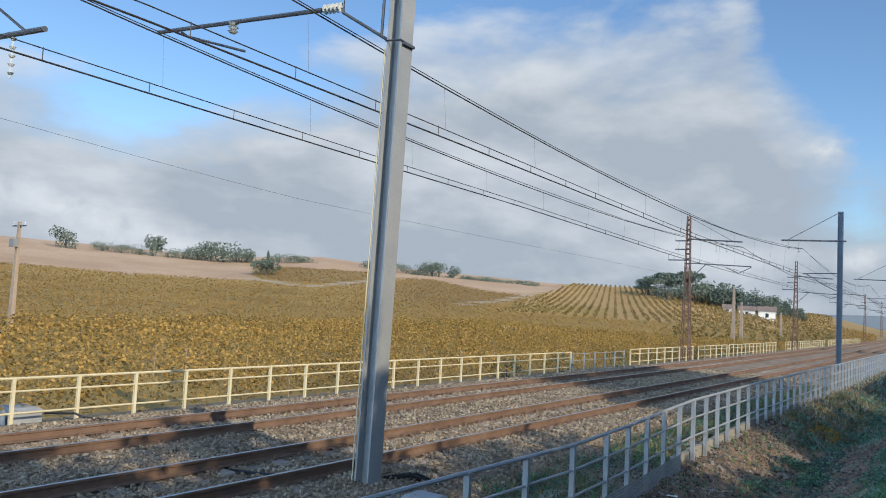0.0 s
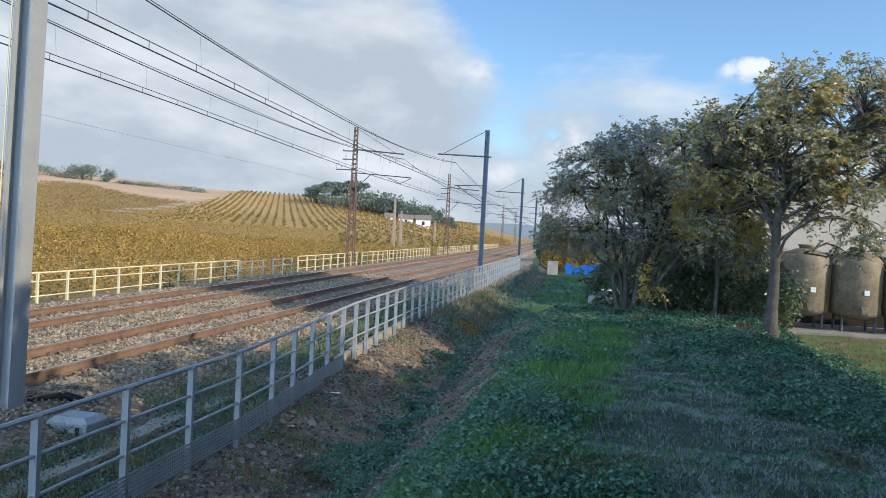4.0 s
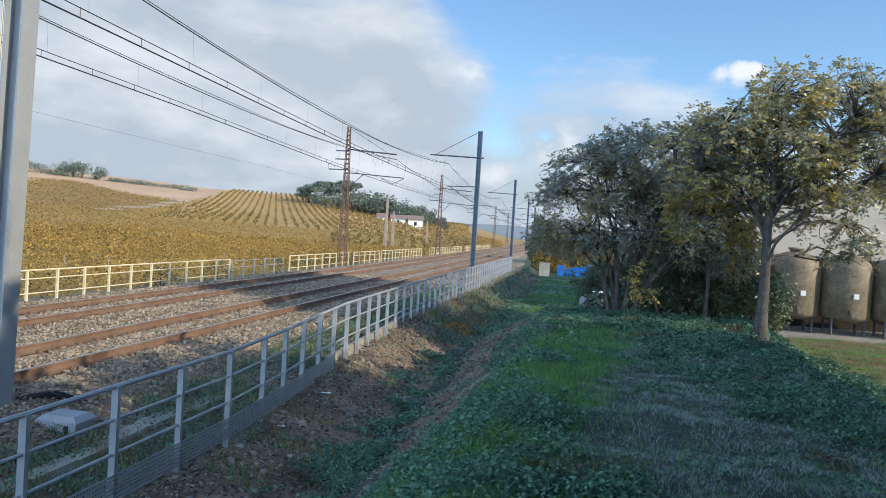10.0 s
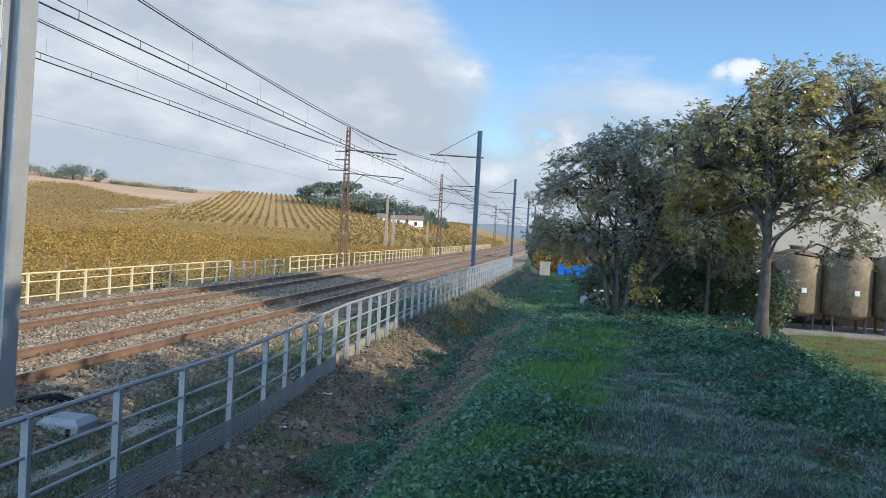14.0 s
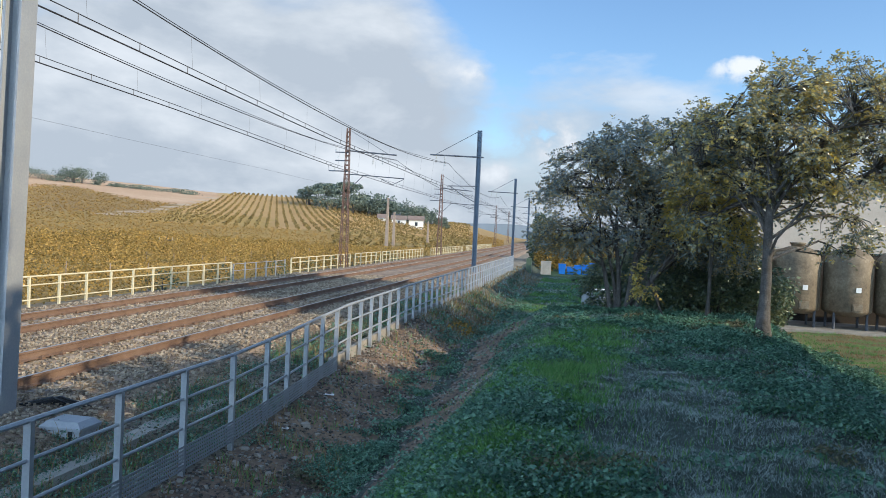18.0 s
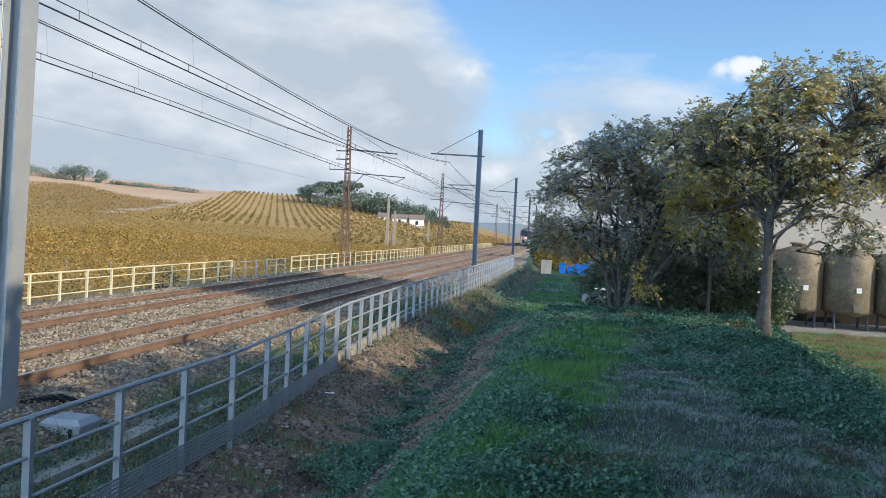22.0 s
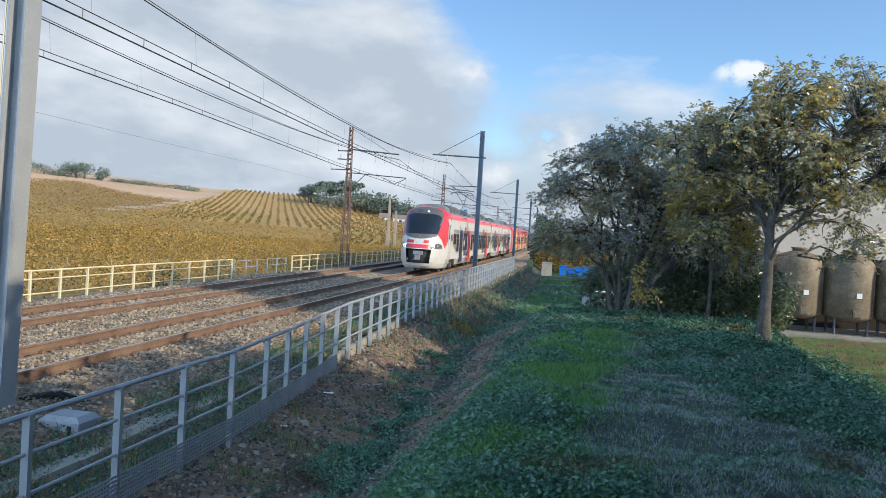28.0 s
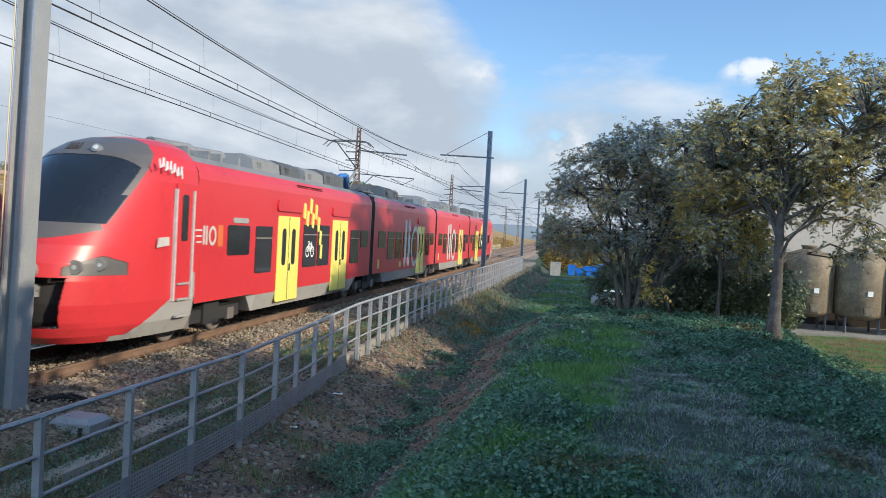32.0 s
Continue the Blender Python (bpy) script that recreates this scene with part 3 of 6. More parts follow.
def overhead_line(c, contact_rows, z_high, z_low, zig):
    """A contact wire, an auxiliary wire close over it and the messenger over one track, with droppers."""
    line = empty("overhead_line", 0, 0, 0)
    tagged(line, "dark copper contact wires hung from a messenger wire", "overhead line", "overhead lines of two tracks")
    contact, aux, mess, drop = Shape(), Shape(), Shape(), Shape()
    pc, pa, pm = [], [], []
    for i, (a, b) in enumerate(zip(SPANS, SPANS[1:])):
        n = 20

        def wires(y):
            f = (y - a) / (b - a)
            sag = 4 * f * (1 - f)
            x = c + bend(y) + zig * (1 - 2 * f) * (1 if i % 2 else -1)
            z = lerp_table(contact_rows, y)
            return (x, y, z), (x, y, z + 0.21 - 0.07 * sag), (c + bend(y), y, z_high - (z_high - z_low) * sag)

        for k in range(n + (i == len(SPANS) - 2)):
            for row, p in zip((pc, pa, pm), wires(a + (b - a) * k / n)):
                row.append(p)
        m = round((b - a) / 2.08)
        for k in range(m):
            p, q, t = wires(a + 0.7 + (b - a - 0.7) * k / m)
            drop.tube(p, (q[0], q[1], q[2] + 0.02), 0.010, n=4, caps=False)
            if k % 2:
                p, q, t = wires(a + 1.0 + (b - a - 1.0) * k / m)
                drop.tube(q, t, 0.003, n=4, caps=False)
    contact.path(pc, 0.017, 4)
    aux.path(pa, 0.011, 4)
    mess.path(pm, 0.016, 4)
    mess.path([(p[0] + 0.05 * math.sin(k * 0.9), p[1], p[2] + 0.06 + 0.03 * math.cos(k * 0.7)) for k, p in enumerate(pm)], 0.010, 4)
    part("contact_wire", contact, M_WIRE, line)
    part("auxiliary_wire", aux, M_WIRE, line)
    part("messenger_wire", mess, M_WIRE, line)
    part("droppers", drop, M_WIRE, line)["kind"] = "stuff"


overhead_line(TRACK_NEAR, [(-45, 6.08), (6, 6.08), (14, 6.0), (21, 5.9), (29, 5.8), (56, 5.76)], 7.55, 6.58, 0.12)
overhead_line(TRACK_FAR, [(-45, 6.28), (6, 6.28), (17, 6.17), (23, 6.13), (29, 6.03), (41, 5.83), (56, 5.78)], 7.65, 6.82, 0.12)


def long_wire(pts, sag, r, label):
    s = Shape()
    path = []
    for (ax, ay, az_), (bx, by, bz) in zip(pts, pts[1:]):
        for k in range(14):
            f = k / 14
            path.append((ax + (bx - ax) * f, ay + (by - ay) * f, az_ + (bz - az_) * f - 4 * f * (1 - f) * sag))
    path.append(pts[-1])
    s.path(path, r, 4)
    tagged(part("feeder_wire", s, M_WIRE), label, "wire")


# ---- fences ----


def far_fence():
    """White-painted panels along the vineyard side, in runs."""
    for a, b in ((5.79, 36.2), (44.5, 57.0), (58.4, 66.5), (67.2, 86.0), (91.0, 118.0), (122.0, 160.0)):
        n = max(2, round((b - a) / 1.385))
        f = empty("railing", -16.55, a, -0.35)
        tagged(f, "cream-white steel railing with two rails on the field side", "railing", "railings along the far side")
        for i in range(n):
            y = i * (b - a) / (n - 1)
            s = Shape().box(-0.035, 0.035, y - 0.035, y + 0.035, -0.25, 0.95)
            part("post", s, M_FENCEW, f)
        for z, r in ((0.93, 0.03), (0.66, 0.022), (0.20, 0.022)):
            s = Shape().tube((0, 0, z), (0, b - a, z), r)
            part("rail", s, M_FENCEW, f)
    f = empty("railing", -16.75, 36.9, -0.38)
    tagged(f, "dull grey older steel railing overgrown with weeds", "railing", "railings along the far side")
    for i in range(6):
        y = i * 1.42
        part("post", Shape().box(-0.03, 0.03, y - 0.03, y + 0.03, -0.25, 0.86 + 0.04 * (i % 2)), M_FENCE, f)
    for z in (0.84, 0.5):
        part("rail", Shape().tube((0, 0, z), (0, 7.1, z), 0.016), M_FENCE, f)


far_fence()


def near_fence():
    """Galvanised railing along the ditch, with a perforated kick plate along its foot."""
    ys = [-11.49 + 1.51 * i for i in range(9)] + [2.1 + 1.51 * i for i in range(7)] + [12.5 + 0.98 * i for i in range(9)] + [21.4 + 1.12 * i for i in range(42)]
    zt = [(5, 0.60), (11.2, 0.545), (13.5, 0.61), (15.4, 0.71), (17.3, 0.79), (24, 0.84), (68, 0.80)]
    f = empty("railing", -5.0, 0, 0)
    tagged(f, "galvanised steel railing with a perforated kick plate beside the ditch", "railing", "railing along the near side")
    for y in ys:
        t = lerp_table(zt, y)
        s = Shape().box(-0.04, 0.04, y - 0.03, y + 0.03, t - 1.5, t)
        part("post", s, M_FENCE, f)
    for dz, r in ((0.0, 0.028), (-0.38, 0.02), (-0.78, 0.02)):
        s = Shape().path([(0, y, lerp_table(zt, y) + dz) for y in ys], r, 6)
        part("rail", s, M_FENCE, f)
    for a, b in zip(ys, ys[1:]):
        if a > 16:
            break
        t0, t1 = lerp_table(zt, a), lerp_table(zt, b)
        s = Shape()
        for i in range(7):
            z = -1.0 - 0.05 * i
            s.add([(x, y, t + z - d) for x in (0.05, 0.042) for y, t, d in ((a + 0.02, t0, 0), (b - 0.02, t1, 0), (b - 0.02, t1, 0.024), (a + 0.02, t0, 0.024))],
                  [(0, 3, 2, 1), (4, 5, 6, 7), (0, 1, 5, 4), (3, 7, 6, 2)])
        m = round((b - a) / 0.055)
        for i in range(m + 1):
            y = a + 0.02 + (b - a - 0.04) * i / m
            t = t0 + (t1 - t0) * i / m
            s.add([(0.046, y - 0.012, t - 1.0), (0.046, y + 0.012, t - 1.0), (0.046, y + 0.012, t - 1.32), (0.046, y - 0.012, t - 1.32)], [(0, 3, 2, 1)])
        part("kick_plate", s, M_FENCE, f)


near_fence()

# ---- trees ----
M_BARK = mat("grey_bark", [(0.042, 0.038, 0.034), (0.09, 0.083, 0.075), (0.175, 0.165, 0.15)], 0.95, scale=4, fine=30, bump=1.0)
M_LEAF = mat("dark_walnut_leaves", [(0.17, 0.225, 0.235), (0.235, 0.28, 0.27), (0.31, 0.31, 0.235), (0.38, 0.315, 0.16), (0.50, 0.37, 0.10)], 0.28, scale=0.5, fine=2.2, bump=0, island=0.36, translucent=0.36, spec=1.0)
M_LEAFY = mat("yellowing_walnut_leaves", [(0.16, 0.21, 0.20), (0.245, 0.265, 0.205), (0.35, 0.325, 0.17), (0.48, 0.39, 0.12), (0.56, 0.42, 0.09)], 0.28, scale=0.6, fine=2.2, bump=0, island=0.38, translucent=0.38, spec=1.0)
M_LEAFGOLD = mat("golden_walnut_leaves", [(0.26, 0.25, 0.10), (0.42, 0.34, 0.09), (0.58, 0.42, 0.08)], 0.32, scale=0.8, fine=3, bump=0, island=0.5, translucent=0.45, spec=0.8)
M_LEAFG = mat("dark_green_leaves", [(0.055, 0.085, 0.055), (0.095, 0.135, 0.075), (0.17, 0.19, 0.085)], 0.36, scale=0.7, fine=3, bump=0, island=0.45, translucent=0.25, spec=0.7)


def leaf(s, p, size, rnd, d=None):
    """A pointed leaf folded along its midrib."""
    d = d or Vector((rnd.gauss(0, 1), rnd.gauss(0, 1), rnd.gauss(0, 0.7))).normalized()
    u = d.cross(Vector((rnd.gauss(0, 1), rnd.gauss(0, 1), rnd.gauss(0, 1)))).normalized()
    w, up = size * rnd.uniform(0.2, 0.3), u.cross(d) * size * 0.09
    s.add([p, p + d * size * 0.45 + u * w + up, p + d * size, p + d * size * 0.45 - u * w + up], [(0, 1, 2), (0, 2, 3)])


def spray(crown, p, d, size, n, rnd):
    """A feathered leaf: leaflets in pairs along a drooping stalk."""
    side = d.cross(Vector((rnd.gauss(0, 0.4), rnd.gauss(0, 0.4), 1))).normalized()
    for i in range(n):
        f = (i // 2 + 1) / (n / 2)
        q = p + d * f * size * 2.2 + Vector((0, 0, -0.5 * f * f * size))
        e = (d * 0.55 + side * (1 if i % 2 else -1) * 0.9 + Vector((rnd.gauss(0, 0.18), rnd.gauss(0, 0.18), rnd.gauss(-0.35, 0.25)))).normalized()
        leaf(crown, q, size * rnd.uniform(0.7, 1.2), rnd, e)


def tree(name, label, x, y, z, blobs, trunks, leaves, size, rnd, leaf_mat, gap=0.02, thin=99.0, tips=6):
    """A tree from trunks that fork into limbs and twigs towards blobs (centre, radius) of foliage; feathered leaves sit round the twig ends."""
    t = empty(name, x, y, z)
    tagged(t, label, "tree", "trees behind the bank")
    limbs, crown = Shape(), Shape()
    stems = []
    for (bx, by), r, top in trunks:
        pts, n = [], 9
        for i in range(n + 1):
            f = i / n
            pts.append((bx + (top[0] - bx) * f ** 1.3 + 0.07 * math.sin(f * 7 + bx * 9) * f, by + (top[1] - by) * f ** 1.3 + 0.05 * math.sin(f * 5 + by), -0.2 + (top[2] + 0.2) * f))
        s = Shape()
        s.path(pts, [r * (1.7, 1.12)[i] if i < 2 else r * (1.0 - 0.55 * i / n) for i in range(n + 1)], 10)
        part("trunk", s, M_BARK, t, smooth=True)
        stems.append([Vector(p) for p in pts])
    total = sum(r[0] * r[1] * r[2] for _, r in blobs)
    for c, r in blobs:
        c = Vector(c)
        stem = min(stems, key=lambda st: (st[-1] - c).length)
        nodes = []
        for j in range(2):
            start = stem[rnd.randint(4, 9)]
            e = c + Vector((rnd.uniform(-1, 1) * r[0] * 0.6, rnd.uniform(-1, 1) * r[1] * 0.6, rnd.uniform(-0.5, 0.8) * r[2]))
            pts = [start.lerp(e, f) + Vector((rnd.gauss(0, 0.12), rnd.gauss(0, 0.12), 0.35 * math.sin(3.14 * f) + rnd.gauss(0, 0.07))) * (f > 0) for f in (0, 0.2, 0.4, 0.6, 0.8, 1)]
            limbs.path(pts, [0.046, 0.038, 0.032, 0.025, 0.017, 0.008], 6)
            nodes += pts[2:]
        m = int(leaves * r[0] * r[1] * r[2] / total)
        while m > 0:
            v = Vector((rnd.gauss(0, 1), rnd.gauss(0, 1), rnd.gauss(0, 1))).normalized() * rnd.uniform(0.12, 1.1) ** 0.5
            p = c + Vector((v.x * r[0], v.y * r[1], v.z * r[2]))
            if noise.noise(p * 1.05) + 0.5 * noise.noise(p * 2.6) < gap + (0.13 if p.x > thin else 0.0):
                m -= 3
                continue
            near = min(nodes, key=lambda g: (g - p).length_squared)
            if (near - p).length < 1.6:
                mid = near.lerp(p, 0.55) + Vector((rnd.gauss(0, 0.06), rnd.gauss(0, 0.06), 0.08))
                limbs.path([near, mid, p], [0.016, 0.011, 0.005], 3)
            out = (p - c).normalized()
            for _ in range(rnd.randint(tips // 2, tips)):
                d = (out * 0.5 + Vector((rnd.gauss(0, 0.7), rnd.gauss(0, 0.7), rnd.gauss(0.1, 0.5)))).normalized()
                n = rnd.choice((5, 7, 7, 9))
                spray(crown, p + d * rnd.uniform(0.0, 0.16), d, size * rnd.uniform(0.75, 1.2), n, rnd)
                m -= n
    part("branchwork", limbs, M_BARK, t)["kind"] = "stuff"
    part("crown", crown, leaf_mat, t)
    return t


rnd = random.Random(4)
tree("walnut_tree", "single-trunked walnut tree with thinning yellow-green autumn leaves", 4.72, 20.3, ground_z(4.72, 20.3),
     [((-0.9, 0, 5.2), (1.2, 1.5, 0.95)), ((0.55, 0, 5.95), (1.25, 1.5, 0.85)), ((1.7, 0, 5.8), (1.4, 1.5, 0.95)), ((3.0, 0, 4.9), (1.4, 1.5, 1.2)), ((0.3, 0, 4.4), (1.5, 1.6, 0.95)), ((1.9, 0, 4.2), (1.5, 1.6, 0.9)), ((-1.0, 0.5, 4.0), (1.2, 1.1, 0.7)), ((0.5, 0.9, 3.3), (1.2, 0.7, 0.45)), ((2.2, 0.9, 2.9), (1.4, 0.7, 0.5)), ((2.2, 0.9, 2.1), (0.7, 0.5, 0.25)), ((-1.5, 1.0, 3.0), (0.8, 0.7, 0.5)), ((-1.7, 0.4, 4.6), (1.0, 1.2, 0.9)), ((-1.3, 1.2, 2.3), (0.7, 0.6, 0.45))],
     [((0, 0), 0.155, (0.1, 0, 4.4))], 46000, 0.108, rnd, M_LEAFY, -0.02, 1.2)
tree("walnut_tree", "many-stemmed walnut tree with dense dark autumn leaves", 1.6, 25.5, ground_z(1.6, 25.5),
     [((-2.0, 0, 3.3), (0.95, 1.3, 1.15)), ((-1.2, 0, 4.4), (1.2, 1.5, 1.15)), ((-0.1, 0, 5.0), (1.3, 1.6, 1.15)), ((1.2, 0, 5.3), (1.4, 1.6, 1.15)), ((2.4, 0, 5.3), (1.4, 1.6, 1.25)), ((-1.4, 0, 2.7), (1.1, 1.4, 0.9)), ((0.0, 0, 3.7), (1.5, 1.6, 1.0)), ((1.6, 0, 3.9), (1.5, 1.6, 1.0)), ((3.0, 0, 3.9), (1.4, 1.5, 1.2)), ((2.2, 0.3, 2.7), (1.4, 1.4, 0.8)), ((-2.5, 0, 2.4), (0.6, 0.8, 0.6)), ((3.4, 0.6, 2.5), (1.1, 1.2, 0.9)), ((0.2, 0.4, 2.5), (1.3, 1.2, 0.45)), ((1.6, 0.5, 2.2), (1.0, 1.2, 0.5))],
     [((-0.25, 0), 0.085, (-1.1, 0, 3.0)), ((-0.05, 0.1), 0.095, (-0.25, 0.2, 3.3)), ((0.12, -0.1), 0.10, (0.7, 0, 3.2)), ((0.3, 0.1), 0.085, (1.9, 0.1, 2.6)), ((-0.1, 0.2), 0.07, (-0.6, 0.3, 2.8)), ((0.2, 0.15), 0.07, (1.2, 0.3, 2.9))], 70000, 0.106, rnd, M_LEAF, 0.02)
tree("young_walnut_tree", "slim young walnut tree with golden autumn leaves between the others", 3.95, 23.7, ground_z(3.95, 23.7),
     [((-0.5, 0, 3.3), (0.75, 0.7, 0.9)), ((0.4, 0.1, 4.0), (0.9, 0.8, 0.75)), ((0.9, 0, 2.9), (0.6, 0.6, 0.8)), ((-1.9, -0.6, 1.2), (0.35, 0.4, 0.6))],
     [((0, 0), 0.06, (0.1, 0, 3.2)), ((-1.2, -0.5), 0.03, (-1.8, -0.6, 1.2))], 9000, 0.115, rnd, M_LEAFGOLD, 0.0)
# darker trees close behind the walnuts
for bx, by, hh in ((3.9, 30.5, 4.5), (6.0, 32.5, 4.2), (2.6, 35.5, 4.2)):
    tree("ash_tree", "dark green leafy tree behind the walnut trees", bx, by, ground_z(bx, by),
         [((0, 0, hh * 0.72), (1.7, 1.6, hh * 0.22)), ((-0.8, 0, hh * 0.45), (1.5, 1.5, hh * 0.22)), ((0.9, 0, hh * 0.42), (1.5, 1.5, hh * 0.22)), ((0, 0, hh * 0.2), (1.7, 1.4, hh * 0.18))],
         [((0, 0), 0.13, (0.1, 0, hh * 0.5))], 12000, 0.19, rnd, M_LEAFG, -0.2)
# trees added out of view beside the bank, placed so their shade lies on the bank and the line
for hx, hy, hh, hr, hole in ((4.6, -6.8, 8.6, 2.6, -0.5), (5.6, -0.6, 8.4, 2.5, -0.5), (7.0, 3.6, 9.8, 2.4, -0.12), (8.8, 7.4, 8.9, 2.1, -0.5), (9.3, 10.2, 8.7, 1.8, -0.5)):
    tree("unseen_shade_tree", "unseen leafy tree, placed for the shade on the bank and line", hx, hy, ground_z(hx, hy),
         [((0, 0, hh * 0.55), (hr, hr, hh * 0.26)), ((0.4, -0.8, hh * 0.78), (hr * 0.7, hr * 0.7, hh * 0.2)), ((-0.5, 0.9, hh * 0.36), (hr * 0.9, hr * 0.9, hh * 0.2)), ((-0.3, -1.2, hh * 0.34), (hr * 0.9, hr * 0.9, hh * 0.2))],
         [((0, 0), 0.2, (0.1, 0, hh * 0.5))], 14000, 0.46, rnd, M_LEAFG, hole)
# low growth added out of view beside the lawn, shaped so the sun reaches the railing and the slope over it
for hx, hy in ((9.3, 13.4), (9.2, 15.8)):
    tree("unseen_shade_tree", "unseen low bushy tree, placed for the shade on the bank", hx, hy, ground_z(hx, hy),
         [((0, 0, 4.3), (1.6, 1.7, 1.6)), ((0.1, 0.2, 2.0), (1.6, 1.7, 1.8))],
         [((0, 0), 0.14, (0, 0, 3.6))], 9000, 0.4, rnd, M_LEAFG, -0.5)

# another unseen tree, added to shade the slope and the many-stemmed walnut
tree("unseen_shade_tree", "unseen tall thin-stemmed tree, placed for the shade on slope and walnut", 13.6, 21.2, ground_z(13.6, 21.2), [((0, 0, 7.2), (2.0, 2.2, 1.5)), ((0.3, -0.4, 8.6), (1.6, 1.8, 1.1))], [((0, 0), 0.16, (0, 0, 6.4))], 3600, 0.42, rnd, M_LEAFG, -0.3)

# tall bare-stemmed trees added out of view beyond the lawn, to throw shade across the line
for hx, hy, hz in ((16.4, 19.6, 12.6), (17.2, 23.6, 13.0), (18.2, 27.6, 13.4)):
    tree("unseen_tall_tree", "unseen tall bare-stemmed tree, placed for the shade on the line", hx, hy, ground_z(hx, hy), [((0, 0, hz + 1.2), (2.0, 2.3, 1.9)), ((0.3, -0.4, hz + 3.0), (1.6, 1.9, 1.4))], [((0, 0), 0.18, (0, 0, hz))], 4500, 0.36, rnd, M_LEAFG, -0.25)

# ---- wine tanks and shed ----
M_TANK = mat("stained_tank_steel", [(0.075, 0.057, 0.037), (0.165, 0.13, 0.085), (0.31, 0.26, 0.185)], 0.6, metal=0.1, scale=0.9, fine=8, bump=0.1)
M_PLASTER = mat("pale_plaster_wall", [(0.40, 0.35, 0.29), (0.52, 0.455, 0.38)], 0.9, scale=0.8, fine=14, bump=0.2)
M_SHEDSHADE = mat("dark_shed_shade", [(0.030, 0.024, 0.018), (0.055, 0.043, 0.032)], 0.9, scale=1.0, fine=12, bump=0.3)
M_ROOF = mat("pale_fibre_cement_roof", [(0.30, 0.30, 0.30), (0.42, 0.42, 0.41)], 0.9, scale=0.8, fine=12, bump=0.3)
M_WHITE = mat("white_plate", [(0.72, 0.72, 0.70), (0.80, 0.80, 0.78)], 0.6, scale=4, fine=30, bump=0)
PAD_Z = -1.05


def tank(x, y):
    t = empty("storage_tank", x, y, PAD_Z)
    tagged(t, "weathered upright steel wine tank on legs, domed top", "tank", "row of wine tanks")
    s = Shape().lathe([(0.02, 0.55), (0.65, 0.6), (1.02, 0.78), (1.06, 0.88), (1.06, 3.05), (1.0, 3.28), (0.78, 3.54), (0.4, 3.68), (0.02, 3.72)], 32)
    part("body", s, M_TANK, t, smooth=True)
    s = Shape().lathe([(0.30, 3.6), (0.30, 3.8), (0.36, 3.82), (0.36, 3.88), (0.02, 3.9)], 16)
    part("hatch", s, M_TANK, t, smooth=True)
    for a in (40, 140, 220, 320):
        s = Shape().tube((0.92 * math.cos(radians(a)), 0.92 * math.sin(radians(a)), 0), (0.92 * math.cos(radians(a)), 0.92 * math.sin(radians(a)), 0.95), 0.06)
        part("leg", s, M_ARM, t)
    s = Shape().box(0.02, 0.24, -1.10, -1.05, 1.72, 1.95)
    part("plate", s, M_WHITE, t, "small white plate")
    s = Shape().box(-0.12, 0.30, -1.17, -1.03, 0.86, 1.2)
    s.box(-0.06, 0.24, -1.20, -1.17, 0.92, 1.14)
    part("manway", s, M_TANK, t, "square manway door")
    return t


for i, (x, y) in enumerate(((8.2, 39.0), (10.4, 38.8), (12.6, 38.6), (14.8, 38.4), (17.0, 38.2), (19.2, 38.0))):
    tank(x, y)
s = Shape().box(4.5, 30, 36.7, 76, PAD_Z - 0.6, PAD_Z)
tagged(part("concrete_pad", s, M_CONC), "pale concrete pad under the tanks", "pad", kind="structure")


def shed():
    h = empty("winery_shed", 7.0, 41.2, PAD_Z)
    tagged(h, "pale plastered winery shed with a low pitched roof", "building")
    s = Shape()
    # depth d is stretched out of view so the shed shades the lawn
    w, d, e, r = 22.0, 33.0, 5.8, 8.0
    o = 3.5
    s.add([(0, 0, o), (w, 0, o), (w, 0, e), (w / 2, 0, r), (0, 0, e), (0, 0.3, o), (w, 0.3, o), (w, 0.3, e), (w / 2, 0.3, r), (0, 0.3, e)],
          [(0, 1, 2, 3, 4), (9, 8, 7, 6, 5), (0, 5, 6, 1), (1, 6, 7, 2), (2, 7, 8, 3), (3, 8, 9, 4), (4, 9, 5, 0)])
    s.box(0, w, d - 0.3, d, 0, e)
    s.box(0, 0.3, 0.3, d, 0, e)
    s.box(w - 0.3, w, 0.3, d, 0, e)
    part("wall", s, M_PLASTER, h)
    # near-black sheet across the opening, in place of the shade inside the shed
    part("shaded_opening", Shape().box(0.3, w - 0.3, 0.1, 0.2, 0, o), M_SHEDSHADE, h, "dark sheet behind the tanks, standing for the shade inside the shed")
    for sx in (0, 1):
        s = Shape()
        xa, xb = (-0.5, w / 2) if sx == 0 else (w + 0.5, w / 2)
        za = e - 0.13
        s.add([(xa, -0.5, za), (xb, -0.5, r), (xb, d, r), (xa, d, za), (xa, -0.5, za + 0.15), (xb, -0.5, r + 0.15), (xb, d, r + 0.15), (xa, d, za + 0.15)],
              [(0, 1, 2, 3), (7, 6, 5, 4), (0, 4, 5, 1), (3, 2, 6, 7), (0, 3, 7, 4), (1, 5, 6, 2)])
        part("roof_slope", s, M_ROOF, h)


shed()

# ---- the trains ----


def gloss(name, colour, rough=0.28, dirt=0.12, spec=0.5):
    a = tuple(c * (1 - dirt) for c in colour)
    return mat(name, [a, colour, colour], rough, scale=0.7, fine=7, bump=0.008, spec=spec)


